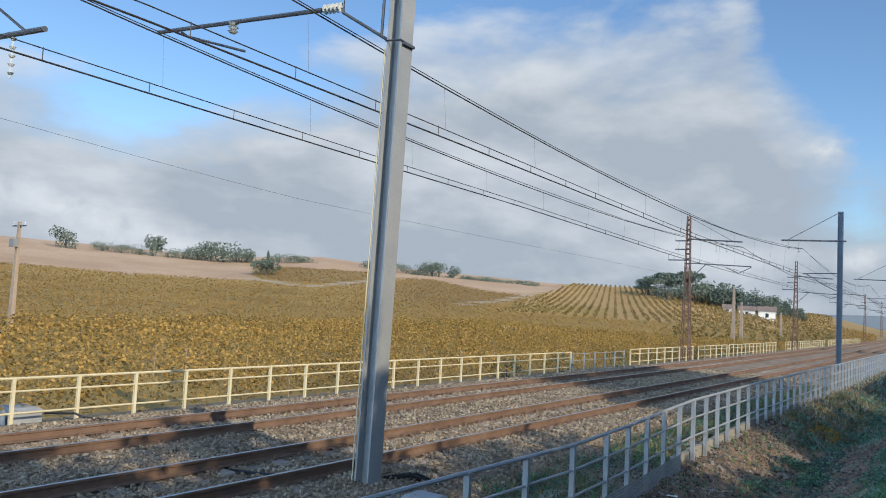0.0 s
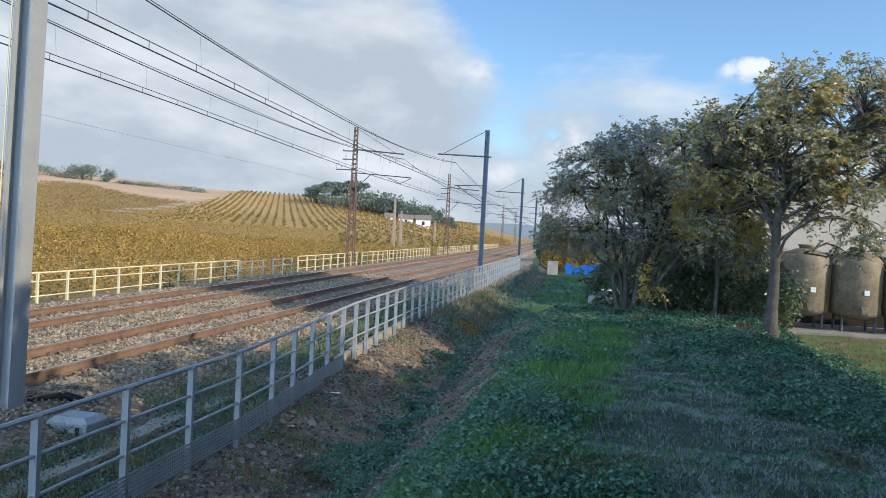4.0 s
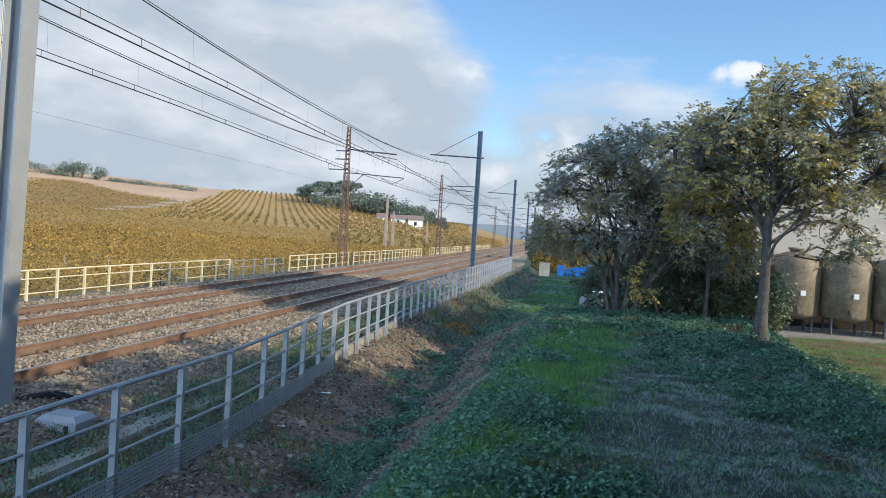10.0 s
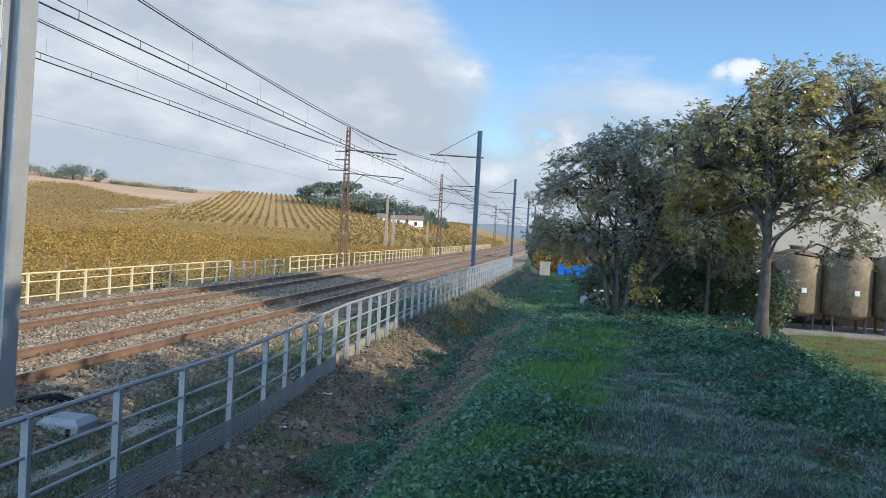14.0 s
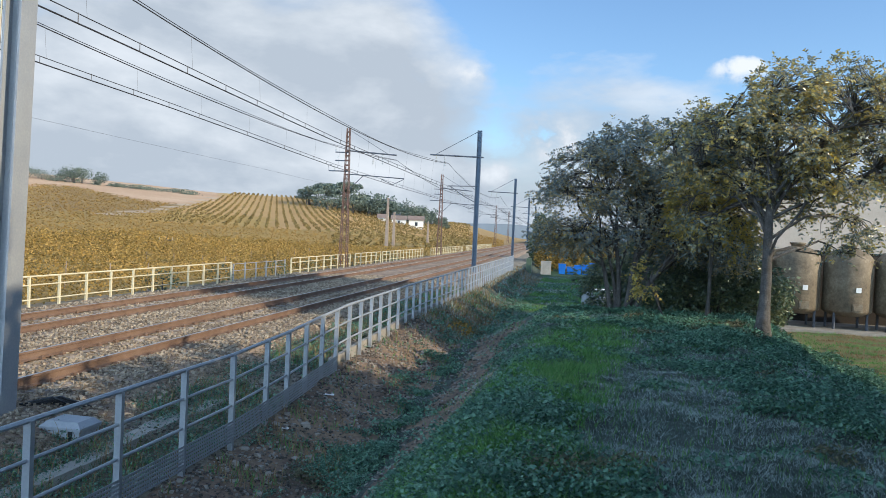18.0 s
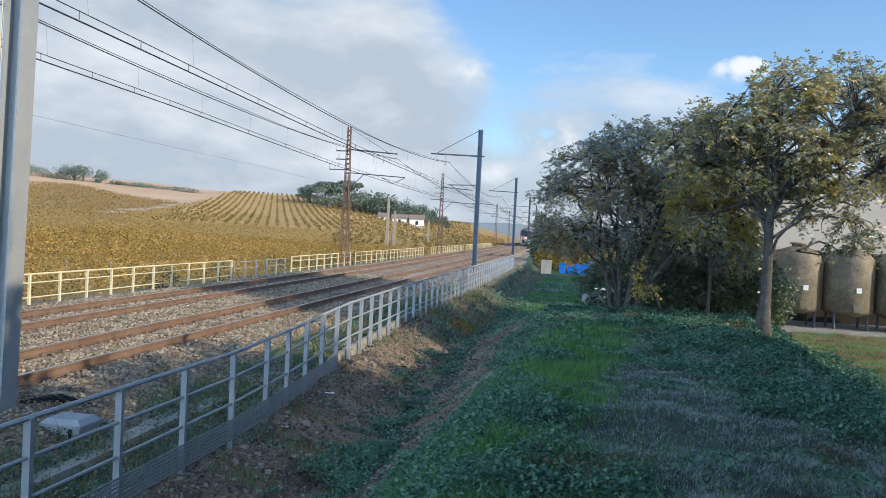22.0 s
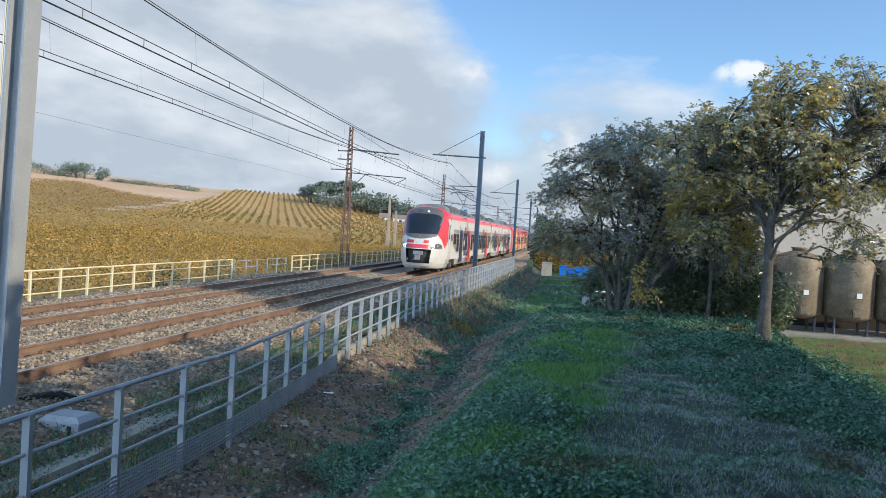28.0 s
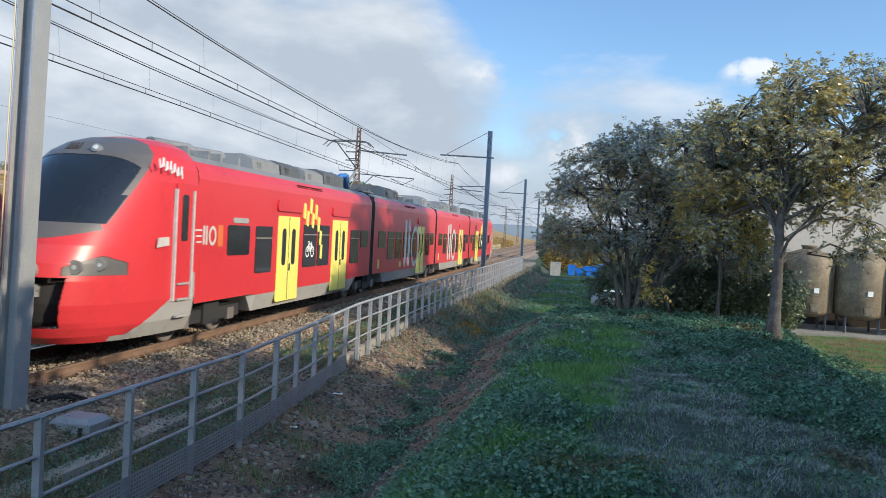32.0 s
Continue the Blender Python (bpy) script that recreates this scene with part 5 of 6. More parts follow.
def end_coach(unit, red, rear, first, second):
    """The coach behind a cab: door, windows and emblems at their places from the nose."""
    for side in (-1, 1):
        plate(unit, "cab_door", rounded(2.62, 3.22, 0.95, 3.22, 0.05), M_TRED if red else M_TWHITE, side, 0.012, rear)
        plate(unit, "cab_door_window", rounded(2.82, 3.06, 2.1, 3.0, 0.05), M_TGLASS, side, 0.02, rear)
        for a in (2.56, 3.24):
            plate(unit, "grab_rail", [(a, 0.95), (a + 0.045, 0.95), (a + 0.045, 3.1), (a, 3.1)], M_INSUL, side, 0.04, rear)
        for z in (0.62, 0.95, 1.25):
            plate(unit, "step", [(2.7, z), (3.15, z), (3.15, z + 0.04), (2.7, z + 0.04)], M_TSKIRT, side, 0.05, rear)
        plate(unit, "equipment_hatch", rounded(3.62, 4.2, 0.98, 1.75, 0.03), M_TRED if red else M_TWHITE, side, 0.006, rear)
        c = M_TWHITE if red else M_TNAVY
        for a, b in ((3.72, 3.79), (3.84, 3.91)):
            plate(unit, "small_emblem_bar", rounded(a, b, 2.02, 2.42, 0.03), c, side, 0.008, rear)
        n = 20
        f = flip(rear)
        o, i = oval(4.13, 2.21, 0.17, 0.21, n), oval(4.13, 2.21, 0.10, 0.14, n)
        s = Shape().add([f((side * 1.43, a, z)) for a, z in o + i], [(k, (k + 1) % n, n + (k + 1) % n, n + k) for k in range(n)])
        part("small_emblem_ring", s, c, unit)
        plate(unit, "region_plate", [(4.38, 1.98), (4.62, 1.98), (4.62, 2.44), (4.38, 2.44)], M_TRED if not red else M_TORANGE, side, 0.008, rear)
        plate(unit, "operator_mark", [(2.0, 1.98), (2.42, 2.02), (2.40, 2.18), (2.04, 2.16)] if red else [(3.36, 1.72), (3.55, 1.72), (3.55, 1.84), (3.36, 1.84)], M_TWHITE if red else M_TRED, side, 0.01 if not red else 0.0, rear)
        if red and not rear:
            for k in range(13):
                a, z, w = 1.98 + 0.068 * k, 3.53 - 0.012 * k + 0.03 * (k % 3), 0.035 if k % 2 else -0.03
                plate(unit, "spray_paint_mark", [(a, z - 0.085), (a + 0.026, z - 0.085), (a + 0.026 + w, z + 0.08), (a + w, z + 0.08)], M_WHITE, side, 0.0, rear, "white spray paint", 1.415)
            for k in range(3):
                plate(unit, "speed_line", [(3.44 - 0.03 * k, 2.06 + 0.12 * k), (3.66, 2.06 + 0.12 * k), (3.66, 2.10 + 0.12 * k), (3.46 - 0.03 * k, 2.10 + 0.12 * k)], M_TWHITE, side, 0.008, rear)
        windows(unit, side, rear, red, [(4.75, 2.76), (7.5, 2.76), (7.5, 1.22), (6.35, 1.22), (4.75, 1.72)],
                [(4.85, 6.0, 1.78, 2.45), (6.35, 7.35, 1.32, 2.45)], [(5.1, 5.9)])
        door(unit, 7.72, 9.25, M_TYELL if red else first, side, rear, red)
        windows(unit, side, rear, red, [(9.5, 2.7), (11.95, 2.7), (11.95, 1.25), (9.5, 1.25)], [(9.6, 10.7, 1.35, 2.55), (10.8, 11.85, 1.35, 2.55)])
        # a bicycle drawn in white: two wheels and a frame
        for cx in (9.92, 10.32):
            o, i = oval(cx, 1.78, 0.15, 0.16, 18), oval(cx, 1.78, 0.11, 0.12, 18)
            part("bicycle_wheel", Shape().add([f((side * 1.446, a, z)) for a, z in o + i], [(k, (k + 1) % 18, 18 + (k + 1) % 18, 18 + k) for k in range(18)]), M_WHITE, unit)
        for (a0, z0), (a1, z1) in (((9.92, 1.78), (10.02, 2.0)), ((10.02, 2.0), (10.24, 2.0)), ((10.24, 2.06), (10.32, 1.78)), ((10.02, 2.0), (10.14, 1.78)), ((10.14, 1.78), (10.24, 2.0)), ((9.97, 2.06), (10.07, 2.06))):
            d = Vector((a1 - a0, z1 - z0)).normalized() * 0.018
            plate(unit, "bicycle_frame", [(a0 - d.y, z0 + d.x), (a0 + d.y, z0 - d.x), (a1 + d.y, z1 - d.x), (a1 - d.y, z1 + d.x)], M_WHITE, side, 0.03, rear)
        door(unit, 12.15, 13.75, M_TYELL if red else second, side, rear, red)
        windows(unit, side, rear, red, [(14.0, 2.74), (16.45, 2.74), (16.45, 1.76), (15.35, 1.22), (14.0, 1.22)], [(14.12, 15.1, 1.32, 2.45), (15.35, 16.3, 1.85, 2.45)])
        if red:
            for k, (a, z) in enumerate(((9.5, 2.95), (9.75, 2.75), (10.0, 3.1), (10.2, 2.7), (10.45, 2.95), (10.7, 2.6), (10.9, 2.2), (11.0, 1.8))):
                plate(unit, "yellow_stroke", [(a, z - 0.22), (a + 0.16, z - 0.26), (a + 0.2, z + 0.16), (a + 0.04, z + 0.2)], M_TYELL, side, 0.03, rear)
        else:
            logo(unit, side, False, 48.0 if rear else 10.15, 1.5, red, 0.94, 2.98)
            plate(unit, "yellow_mark", rounded(9.62, 9.9, 0.95, 1.18, 0.03), M_TYELL, side, 0.02, rear)


def middle_coach(unit, o, red):
    for side in (-1, 1):
        windows(unit, side, False, red, [(o + 0.75, 2.74), (o + 7.9, 2.74), (o + 7.9, 1.22), (o + 2.35, 1.22), (o + 0.75, 1.72)],
                [(o + 0.9, o + 2.0, 1.8, 2.45), (o + 2.4, o + 3.45, 1.32, 2.45), (o + 3.8, o + 4.85, 1.32, 2.45), (o + 5.2, o + 6.1, 1.32, 2.45), (o + 6.4, o + 7.7, 1.32, 2.45)])
        door(unit, o + 8.15, o + 9.7, M_TYELL if red else M_TRED, side, False, red)
        windows(unit, side, False, red, [(o + 9.95, 2.74), (o + 12.35, 2.74), (o + 12.35, 1.76), (o + 11.25, 1.22), (o + 9.95, 1.22)], [(o + 10.1, o + 11.05, 1.32, 2.45), (o + 11.3, o + 12.2, 1.85, 2.45)])
        logo(unit, side, False, o + (5.4 if o < 20 else 3.8), 2.0, red, 0.92, 2.98)
        plate(unit, "region_plate", [(o + 0.95, 1.0), (o + 1.2, 1.0), (o + 1.2, 1.35), (o + 0.95, 1.35)], M_TRED if not red else M_TYELL, side, 0.008, False)
        plate(unit, "yellow_mark", rounded(o + 4.6, o + 4.85, 0.95, 1.18, 0.03), M_TYELL, side, 0.02, False)


def train(name, label, red, seed):
    unit = empty(name, 0, 0, 0)
    tagged(unit, label, "train", "two coupled trains")
    rnd = random.Random(seed)
    cuts = (BACK, *JOINTS, UNIT - BACK)
    for k, (a, b) in enumerate(zip(cuts, cuts[1:])):
        a2, b2 = a + (0.22 if k else 0), b - (0.22 if k < 3 else 0)
        coach_body(unit, a2, b2, red)
        roof_kit(unit, a2 + 0.3, b2 - 0.3, rnd, 18.3 if k == 1 else None)
    for j in JOINTS:
        s = Shape()
        for q in range(5):
            y = j - 0.22 + 0.088 * q
            w = 1.30 if q % 2 else 1.36
            s.box(-w, w, y, y + 0.088, 0.55, 3.72)
        part("gangway_bellows", s, M_TBLACK, unit, "black rubber gangway bellows")
        bogie(unit, j)
    bogie(unit, 4.6)
    bogie(unit, UNIT - 4.6)
    for rear in (False, True):
        nose(unit, red, rear)
    end_coach(unit, red, False, M_TNAVY, M_TRED)
    end_coach(unit, red, True, M_TRED, M_TNAVY)
    middle_coach(unit, JOINTS[0], red)
    middle_coach(unit, JOINTS[1], red)
    return unit


white_train = train("white_train", "white and red regional electric train with grey window bands", False, 3)
red_train = train("red_train", "bright red regional electric train with yellow doors", True, 8)


def motions():
    for ob, gap in ((white_train, 0.0), (red_train, UNIT + 0.12)):
        rows = []
        t = 0.0
        while t < 32.01:
            y = -1.54 - 23.41 * (t - 30) + gap
            slope = (bend(y + 50) - bend(y + 5)) / 45
            rows.append((t, pose(TRACK_NEAR + bend(y + 5) - slope * 5, y, 0, 0, 0, -math.degrees(math.atan(slope)))))
            t += 2.0 if t < 18 else 0.5
        walk(ob, rows)



# ---- vines, hill and far things ----
M_VINE = mat("yellow_green_vine_leaves", [(0.16, 0.115, 0.033), (0.29, 0.195, 0.046), (0.42, 0.265, 0.063), (0.54, 0.34, 0.095)], 0.65, scale=0.10, fine=1.2, bump=0, island=0.4, translucent=0.3)
M_VINEFAR = mat("golden_vine_leaves", [(0.28, 0.182, 0.058), (0.355, 0.228, 0.070), (0.43, 0.275, 0.088)], 0.75, scale=0.02, fine=0.4, bump=0, island=0.14, translucent=0.3, spec=0.2)
M_VINEDARK = mat("olive_vine_rows", [(0.15, 0.115, 0.045), (0.21, 0.155, 0.058), (0.29, 0.205, 0.075)], 0.8, scale=0.05, fine=1.0, bump=0, island=0.25, spec=0.2)
# foliage lightened and blued, so the colour carries the haze over the hill
M_WOODS = mat("hazy_wood_foliage", [(0.095, 0.128, 0.112), (0.135, 0.168, 0.138), (0.185, 0.21, 0.155)], 0.9, scale=0.08, fine=0.5, bump=0, island=0.25, spec=0.1)
M_STUCCO = mat("white_stucco", [(0.66, 0.63, 0.57), (0.76, 0.73, 0.68)], 0.9, scale=0.5, fine=6, bump=0.1)
M_TILE = mat("clay_roof_tiles", [(0.16, 0.12, 0.10), (0.25, 0.19, 0.16)], 0.9, scale=0.6, fine=8, bump=0.3)


def polar(a, r):
    return -math.sin(radians(a)) * r, math.cos(radians(a)) * r


def quad(s, p, size, rnd, tilt=0.8):
    d = Vector((rnd.gauss(0, 1), rnd.gauss(0, 1), rnd.gauss(0, tilt))).normalized() * size
    u = d.cross(Vector((rnd.gauss(0, tilt), rnd.gauss(0, tilt), 0.3 + rnd.gauss(0, 1)))).normalized() * size * 0.8
    s.v += [tuple(p - d * 0.5), tuple(p + u * 0.5), tuple(p + d * 0.5), tuple(p - u * 0.5)]
    k = len(s.v)
    s.f.append((k - 4, k - 3, k - 2, k - 1))
    s.mi.append(0)


def vineyard_near():
    rnd = random.Random(11)
    s, stakes = Shape(), Shape()
    x = -17.5
    row = 0
    while x > -62:
        y = 3.0
        per = 210 if row < 2 else 140 if row < 5 else 84 if row < 11 else 42
        size = 0.10 if row < 2 else 0.115 if row < 5 else 0.14 if row < 11 else 0.2
        while y < 100:
            a, r = math.degrees(math.atan2(-x, y)), math.hypot(x, y)
            if 8 < a < 68 and abs(r - (66 + 0.25 * (60 - a))) > 1.6:
                z = ground_z(x, y)
                if wob(x, y, 0.35, 5) > -0.38:
                    dens = int(per * (0.75 + 0.5 * wob(x, y, 0.8, 2)))
                    for _ in range(dens):
                        h = rnd.uniform(0.0, 1.0) ** 0.75 * (1.1 + 0.3 * wob(x, y, 0.5))
                        quad(s, Vector((x + rnd.gauss(0, 0.26), y + rnd.uniform(0, 1), z + h)), size * rnd.uniform(0.7, 1.3), rnd, 0.5)
            y += 1.0
        for k in range(int(row < 5) * 8):
            y = 6 + 12 * k + rnd.uniform(-1, 1)
            z = ground_z(x, y)
            stakes.tube((x, y, z - 0.1), (x + rnd.uniform(-0.05, 0.05), y, z + 1.2), 0.02, n=5)
        x -= 1.75
        row += 1
    tagged(part("vine_rows", s, M_VINE), "rows of yellow-green autumn vines beyond the railing", "vines", kind="stuff")
    tagged(part("vine_stakes", stakes, M_POLE), "thin wooden vine stakes", "stakes", kind="stuff")


def row_zone(a, r, x, y):
    """1 where straight rows climb the hill, 2 where a nearer block of rows lies, 0 elsewhere."""
    if r > 168 + 14 * wob(x, y, 0.02) and 7.5 < a < 25.7 + (1.6 - math.degrees(math.atan2(ground_z(x, y) - 2.55, r))) * 2.4:
        return 1
    if 92 < r < 160 and 8.5 < a < 17.5:
        return 2
    return 0


def vineyard_far():
    rnd = random.Random(12)
    s = Shape()
    for _ in range(190000):
        a = rnd.uniform(5, 68)
        r = 62 + 280 * rnd.random() ** 1.3
        if abs(r - (66 + 0.25 * (60 - a))) < 1.4:
            continue
        x, y = polar(a, r)
        if x > -19 + 0.03 * min(y, 150) + bend(y) or row_zone(a, r, x, y):
            continue
        z = ground_z(x, y)
        if field_zone(a, math.degrees(math.atan2(z - 2.55, r)), 0) in (6, 7):
            continue
        k = r / 66
        quad(s, Vector((x, y, z + rnd.uniform(0.0, 0.6))), 0.17 * k ** 0.75 * rnd.uniform(0.7, 1.4), rnd, 0.15)
    tagged(part("vine_field", s, M_VINEFAR), "autumn vineyard rising up the slope", "vines", kind="stuff")
    s = Shape()
    # straight rows up the hill, and a nearer block that runs another way
    for zone, head, step, start in ((1, 21.7, 2.3, Vector((-70, 190, 0))), (2, 12.4, 2.2, Vector((-24, 110, 0)))):
        d = Vector((-math.sin(radians(head)), math.cos(radians(head)), 0))
        n = Vector((d.y, -d.x, 0))
        for k in range(-70, 70):
            for q in range(-75, 170):
                p = start + n * (k * step) + d * (q * 1.7)
                a, r = math.degrees(math.atan2(-p.x, p.y)), p.length
                if not 7 < a < 32 or not 88 < r < 420 or p.x > -19 + bend(p.y) or row_zone(a, r, p.x, p.y) != zone or wob(p.x, p.y, 0.06, 4) < -0.42:
                    continue
                z = ground_z(p.x, p.y)
                for _ in range(5 if zone == 1 else 9):
                    quad(s, p + d * rnd.uniform(-0.9, 0.9) + Vector((rnd.gauss(0, 0.14), rnd.gauss(0, 0.14), z + rnd.uniform(0.1, 0.95))), rnd.uniform(0.4, 0.75), rnd, 0.5)
    tagged(part("vine_rows", s, M_VINEDARK), "straight vine rows running up the tan hillside", "vines", kind="stuff")


vineyard_near()
vineyard_far()


def far_tree(a, r, h, w, rnd, n=260, name="hill_tree", label="rounded tree on the hill crest", sink=0.0, slim=False, flat=False):
    x, y = polar(a, r)
    z = ground_z(x, y) - sink
    t = empty(name, x, y, z)
    tagged(t, label, "tree", "trees on the hill")
    part("trunk", Shape().tube((0, 0, -0.5), (0, 0, h * 0.6), w * 0.07 + 0.05, 0.05, 6), M_BARK, t)
    s = Shape()
    lobes = [(Vector((rnd.uniform(-0.5, 0.5) * w, rnd.uniform(-0.5, 0.5) * w, h * (rnd.uniform(0.66, 0.86) if flat else rnd.uniform(0.25, 0.72)))), rnd.uniform(0.2, 0.34) if flat else rnd.uniform(0.28, 0.5)) for _ in range(8)]
    for _ in range(int(n * 2.4)):
        c, k = rnd.choice(lobes)
        v = Vector((rnd.gauss(0, 1), rnd.gauss(0, 1), rnd.gauss(0, 1))).normalized() * rnd.uniform(0.5, 1.0)
        if slim:
            zz = rnd.uniform(0.05, 1)
            p = Vector((rnd.gauss(0, 0.3) * w * (1.1 - zz), rnd.gauss(0, 0.3) * w * (1.1 - zz), zz * h))
        else:
            p = c + Vector((v.x * w * k, v.y * w * k, v.z * h * k * (0.5 if flat else 0.75)))
        quad(s, p, max(0.45, h * 0.085) * rnd.uniform(0.6, 1.3), rnd)
    part("crown", s, M_WOODS, t)


rnd = random.Random(21)
for a, h, w in ((60.0, 7, 6), (57.8, 4, 6), (56.6, 3.5, 7), (55.4, 4, 7), (54.6, 7.5, 5), (53.6, 4, 8), (52.6, 4.5, 8), (51.6, 5.5, 8), (50.7, 7.5, 9), (49.9, 8, 10), (49.0, 6.5, 8), (48.3, 5, 7),
                (46.0, 4, 7), (45.2, 3.5, 8), (44.4, 3, 7), (39.5, 3.5, 6), (38.6, 4.5, 7), (37.6, 4, 7), (36.8, 3.5, 6), (35.9, 3, 5), (34.9, 5.5, 8), (34.4, 6, 7), (33.4, 5, 4), (32.3, 2, 5), (30.9, 2, 9), (29.8, 2.2, 9), (28.7, 2, 8), (27.4, 2, 6)):
    far_tree(a, 352, h * 1.35, w * 1.25, rnd, 320, sink=0.8)
far_tree(46.85, 285, 7.6, 7.5, rnd, 500, label="broad green bush-like tree in the fields", sink=0.6)
far_tree(46.8, 352, 5.2, 2.4, rnd, 200, "cypress", "slim dark cypress on the hill crest", slim=True)
for k in range(30):
    a = 9.2 + 10.6 * (k + rnd.random()) / 30
    hh = lerp_table([(9, 4.5), (11, 8), (13, 10.5), (15.5, 12), (18.8, 11), (19.8, 7)], a)
    far_tree(a, rnd.uniform(318, 350), hh * rnd.uniform(0.5, 1.15), hh * rnd.uniform(0.75, 1.1) * (1.0 if a > 15.5 else 0.75), rnd, 420, "wood_tree", "broad-headed pine of the wood on the hill" if a > 15.5 else "dark tree of the wood on the hill", flat=a > 15.5 and k % 3 > 0)


def house(a, r, w, d, h, rz):
    x, y = polar(a, r)
    o = empty("farmhouse", x, y, ground_z(x, y) - 0.5, rz)
    tagged(o, "low white farm building with a tiled roof below the wood", "house", "farm buildings")
    e = h
    s = Shape().box(-w / 2, w / 2, -d / 2, d / 2, 0, e)
    part("wall", s, M_STUCCO, o)
    s = Shape()
    s.add([(-w / 2 - 0.4, -d / 2 - 0.5, e - 0.1), (w / 2 + 0.4, -d / 2 - 0.5, e - 0.1), (w / 2 + 0.4, 0, e + 1.5), (-w / 2 - 0.4, 0, e + 1.5), (w / 2 + 0.4, d / 2 + 0.5, e - 0.1), (-w / 2 - 0.4, d / 2 + 0.5, e - 0.1)],
          [(0, 1, 2, 3), (3, 2, 4, 5), (0, 5, 4, 1), (0, 3, 5), (1, 4, 2)])
    part("roof", s, M_TILE, o)
    for k in range(max(1, int(w / 4))):
        xx = -w / 2 + w * (k + 0.5) / max(1, int(w / 4))
        part("window", Shape().box(xx - 0.5, xx + 0.5, -d / 2 - 0.04, -d / 2 + 0.05, e * 0.35, e * 0.75), M_TGLASS, o)


house(11.5, 285, 5.2, 5, 3.4, 14)
house(12.75, 300, 5.5, 5, 2.2, 12)
house(14.0, 306, 3.0, 4, 1.6, 12)


def utility_pole(a, r, h, kind):
    x, y = polar(a, r)
    p = empty("utility_pole", x, y, ground_z(x, y))
    tagged(p, "tall concrete power pole in the vineyard", "utility pole", "power poles")
    part("pole", Shape().loft([[(sx * k, sy * k * 0.7, z) for sx, sy in ((-1, -1), (1, -1), (1, 1), (-1, 1))] for k, z in ((0.24, -0.5), (0.12, h))]), M_POLE, p)
    part("crossarm", Shape().box(-0.9, 0.9, -0.06, 0.06, h - 0.35, h - 0.25), M_ARM, p)
    for xx in (-0.8, 0.0, 0.8):
        insulator(p, (xx, 0, h - 0.25), (xx, 0, h + 0.05), 3, 0.06)
    if kind:
        part("transformer", Shape().box(-0.3, 0.3, -0.5, -0.1, h - 1.9, h - 1.3), M_TROOF, p)
    return (x, y, ground_z(x, y) + h)


utility_pole(62.8, 66, 7.8, True)
top_b = utility_pole(13.6, 102, 7.3, False)
utility_pole(13.1, 108, 5.6, False)
utility_pole(10.6, 150, 5.0, False)
utility_pole(29.0, 95, 0.9, False)
long_wire([(-28, -30, 9.4), (-27, 12.5, 8.1), (-26.5, 26.7, 7.28), (-25.5, 60, 7.1), (top_b[0], top_b[1], top_b[2]), (-40, 230, 9)], 0.05, 0.006, "thin power wire over the vineyard")
def shrub(name, label, x, y, z, blobs, n, size, rnd, material):
    t = empty(name, x, y, z)
    tagged(t, label, "bush", "bushes behind the bank")
    twig, s = Shape(), Shape()
    for c, r in blobs:
        twig.path([(c[0] * 0.3, c[1] * 0.3, -0.2), (c[0] * 0.7, c[1] * 0.7, c[2] * 0.6), c], [0.05, 0.03, 0.01], 4)
        for _ in range(int(n * r[0] * r[2])):
            v = Vector((rnd.gauss(0, 1), rnd.gauss(0, 1), rnd.gauss(0, 1))).normalized() * rnd.uniform(0.6, 1.02)
            p = Vector(c) + Vector((v.x * r[0], v.y * r[1], v.z * r[2]))
            if noise.noise(p * 1.4) > -0.3:
                leaf(s, p, size * rnd.uniform(0.7, 1.3), rnd)
    part("stems", twig, M_BARK, t)
    part("foliage", s, material, t)


rnd = random.Random(31)
shrub("shrub", "dense dark green shrub between the walnut trees", 4.6, 27.5, ground_z(4.6, 27.5), [((-0.9, 0, 1.2), (1.2, 1.2, 1.3)), ((0.6, 0, 1.5), (1.3, 1.2, 1.6)), ((1.6, -0.8, 0.8), (0.9, 0.9, 1.0)), ((0.3, 0.4, 2.8), (1.2, 1.0, 1.0))], 3400, 0.15, rnd, M_LEAFG)
shrub("shrub", "low green shrub at the foot of the trees", 2.9, 26.4, ground_z(2.9, 26.4), [((0, 0, 0.7), (0.7, 0.6, 0.8))], 1600, 0.16, rnd, M_LEAFG)
shrub("shrub", "sunlit yellow-green shrub behind the lawn", -0.6, 90, -1.3, [((-2.2, 0, 1.6), (1.6, 1.6, 1.9)), ((0, 0, 1.7), (1.8, 1.6, 2.0)), ((2.4, 0, 1.5), (1.8, 1.6, 1.9)), ((4.6, 0, 1.8), (2, 2, 2.2))], 420, 0.35, rnd, M_VINE)
shrub("conifer_hedge", "tall dark evergreen hedge beside the line", -4.4, 96, -1.0, [((0, 0, 2.0), (0.9, 1.4, 2.4)), ((0.3, 1, 4.6), (0.8, 1.2, 1.9)), ((1.4, 2, 3.0), (0.9, 1.2, 3.0))], 700, 0.4, rnd, M_LEAFG)
shrub("shrub", "pale green thistly weed on the sunlit slope", -3.6, 26.0, ground_z(-3.6, 26.0), [((0, 0, 0.25), (0.45, 0.5, 0.3))], 1800, 0.12, rnd, M_VINE)
for k in range(9):
    yy = 30 + 6 * k + rnd.uniform(-2, 2)
    shrub("weed_clump", "scrubby weeds at the railing", -17.2 + rnd.uniform(-0.3, 0.3), yy, ground_z(-17.2, yy), [((0, 0, 0.4), (0.7, 1.1, 0.55))], 700, 0.14, rnd, M_LEAFG)

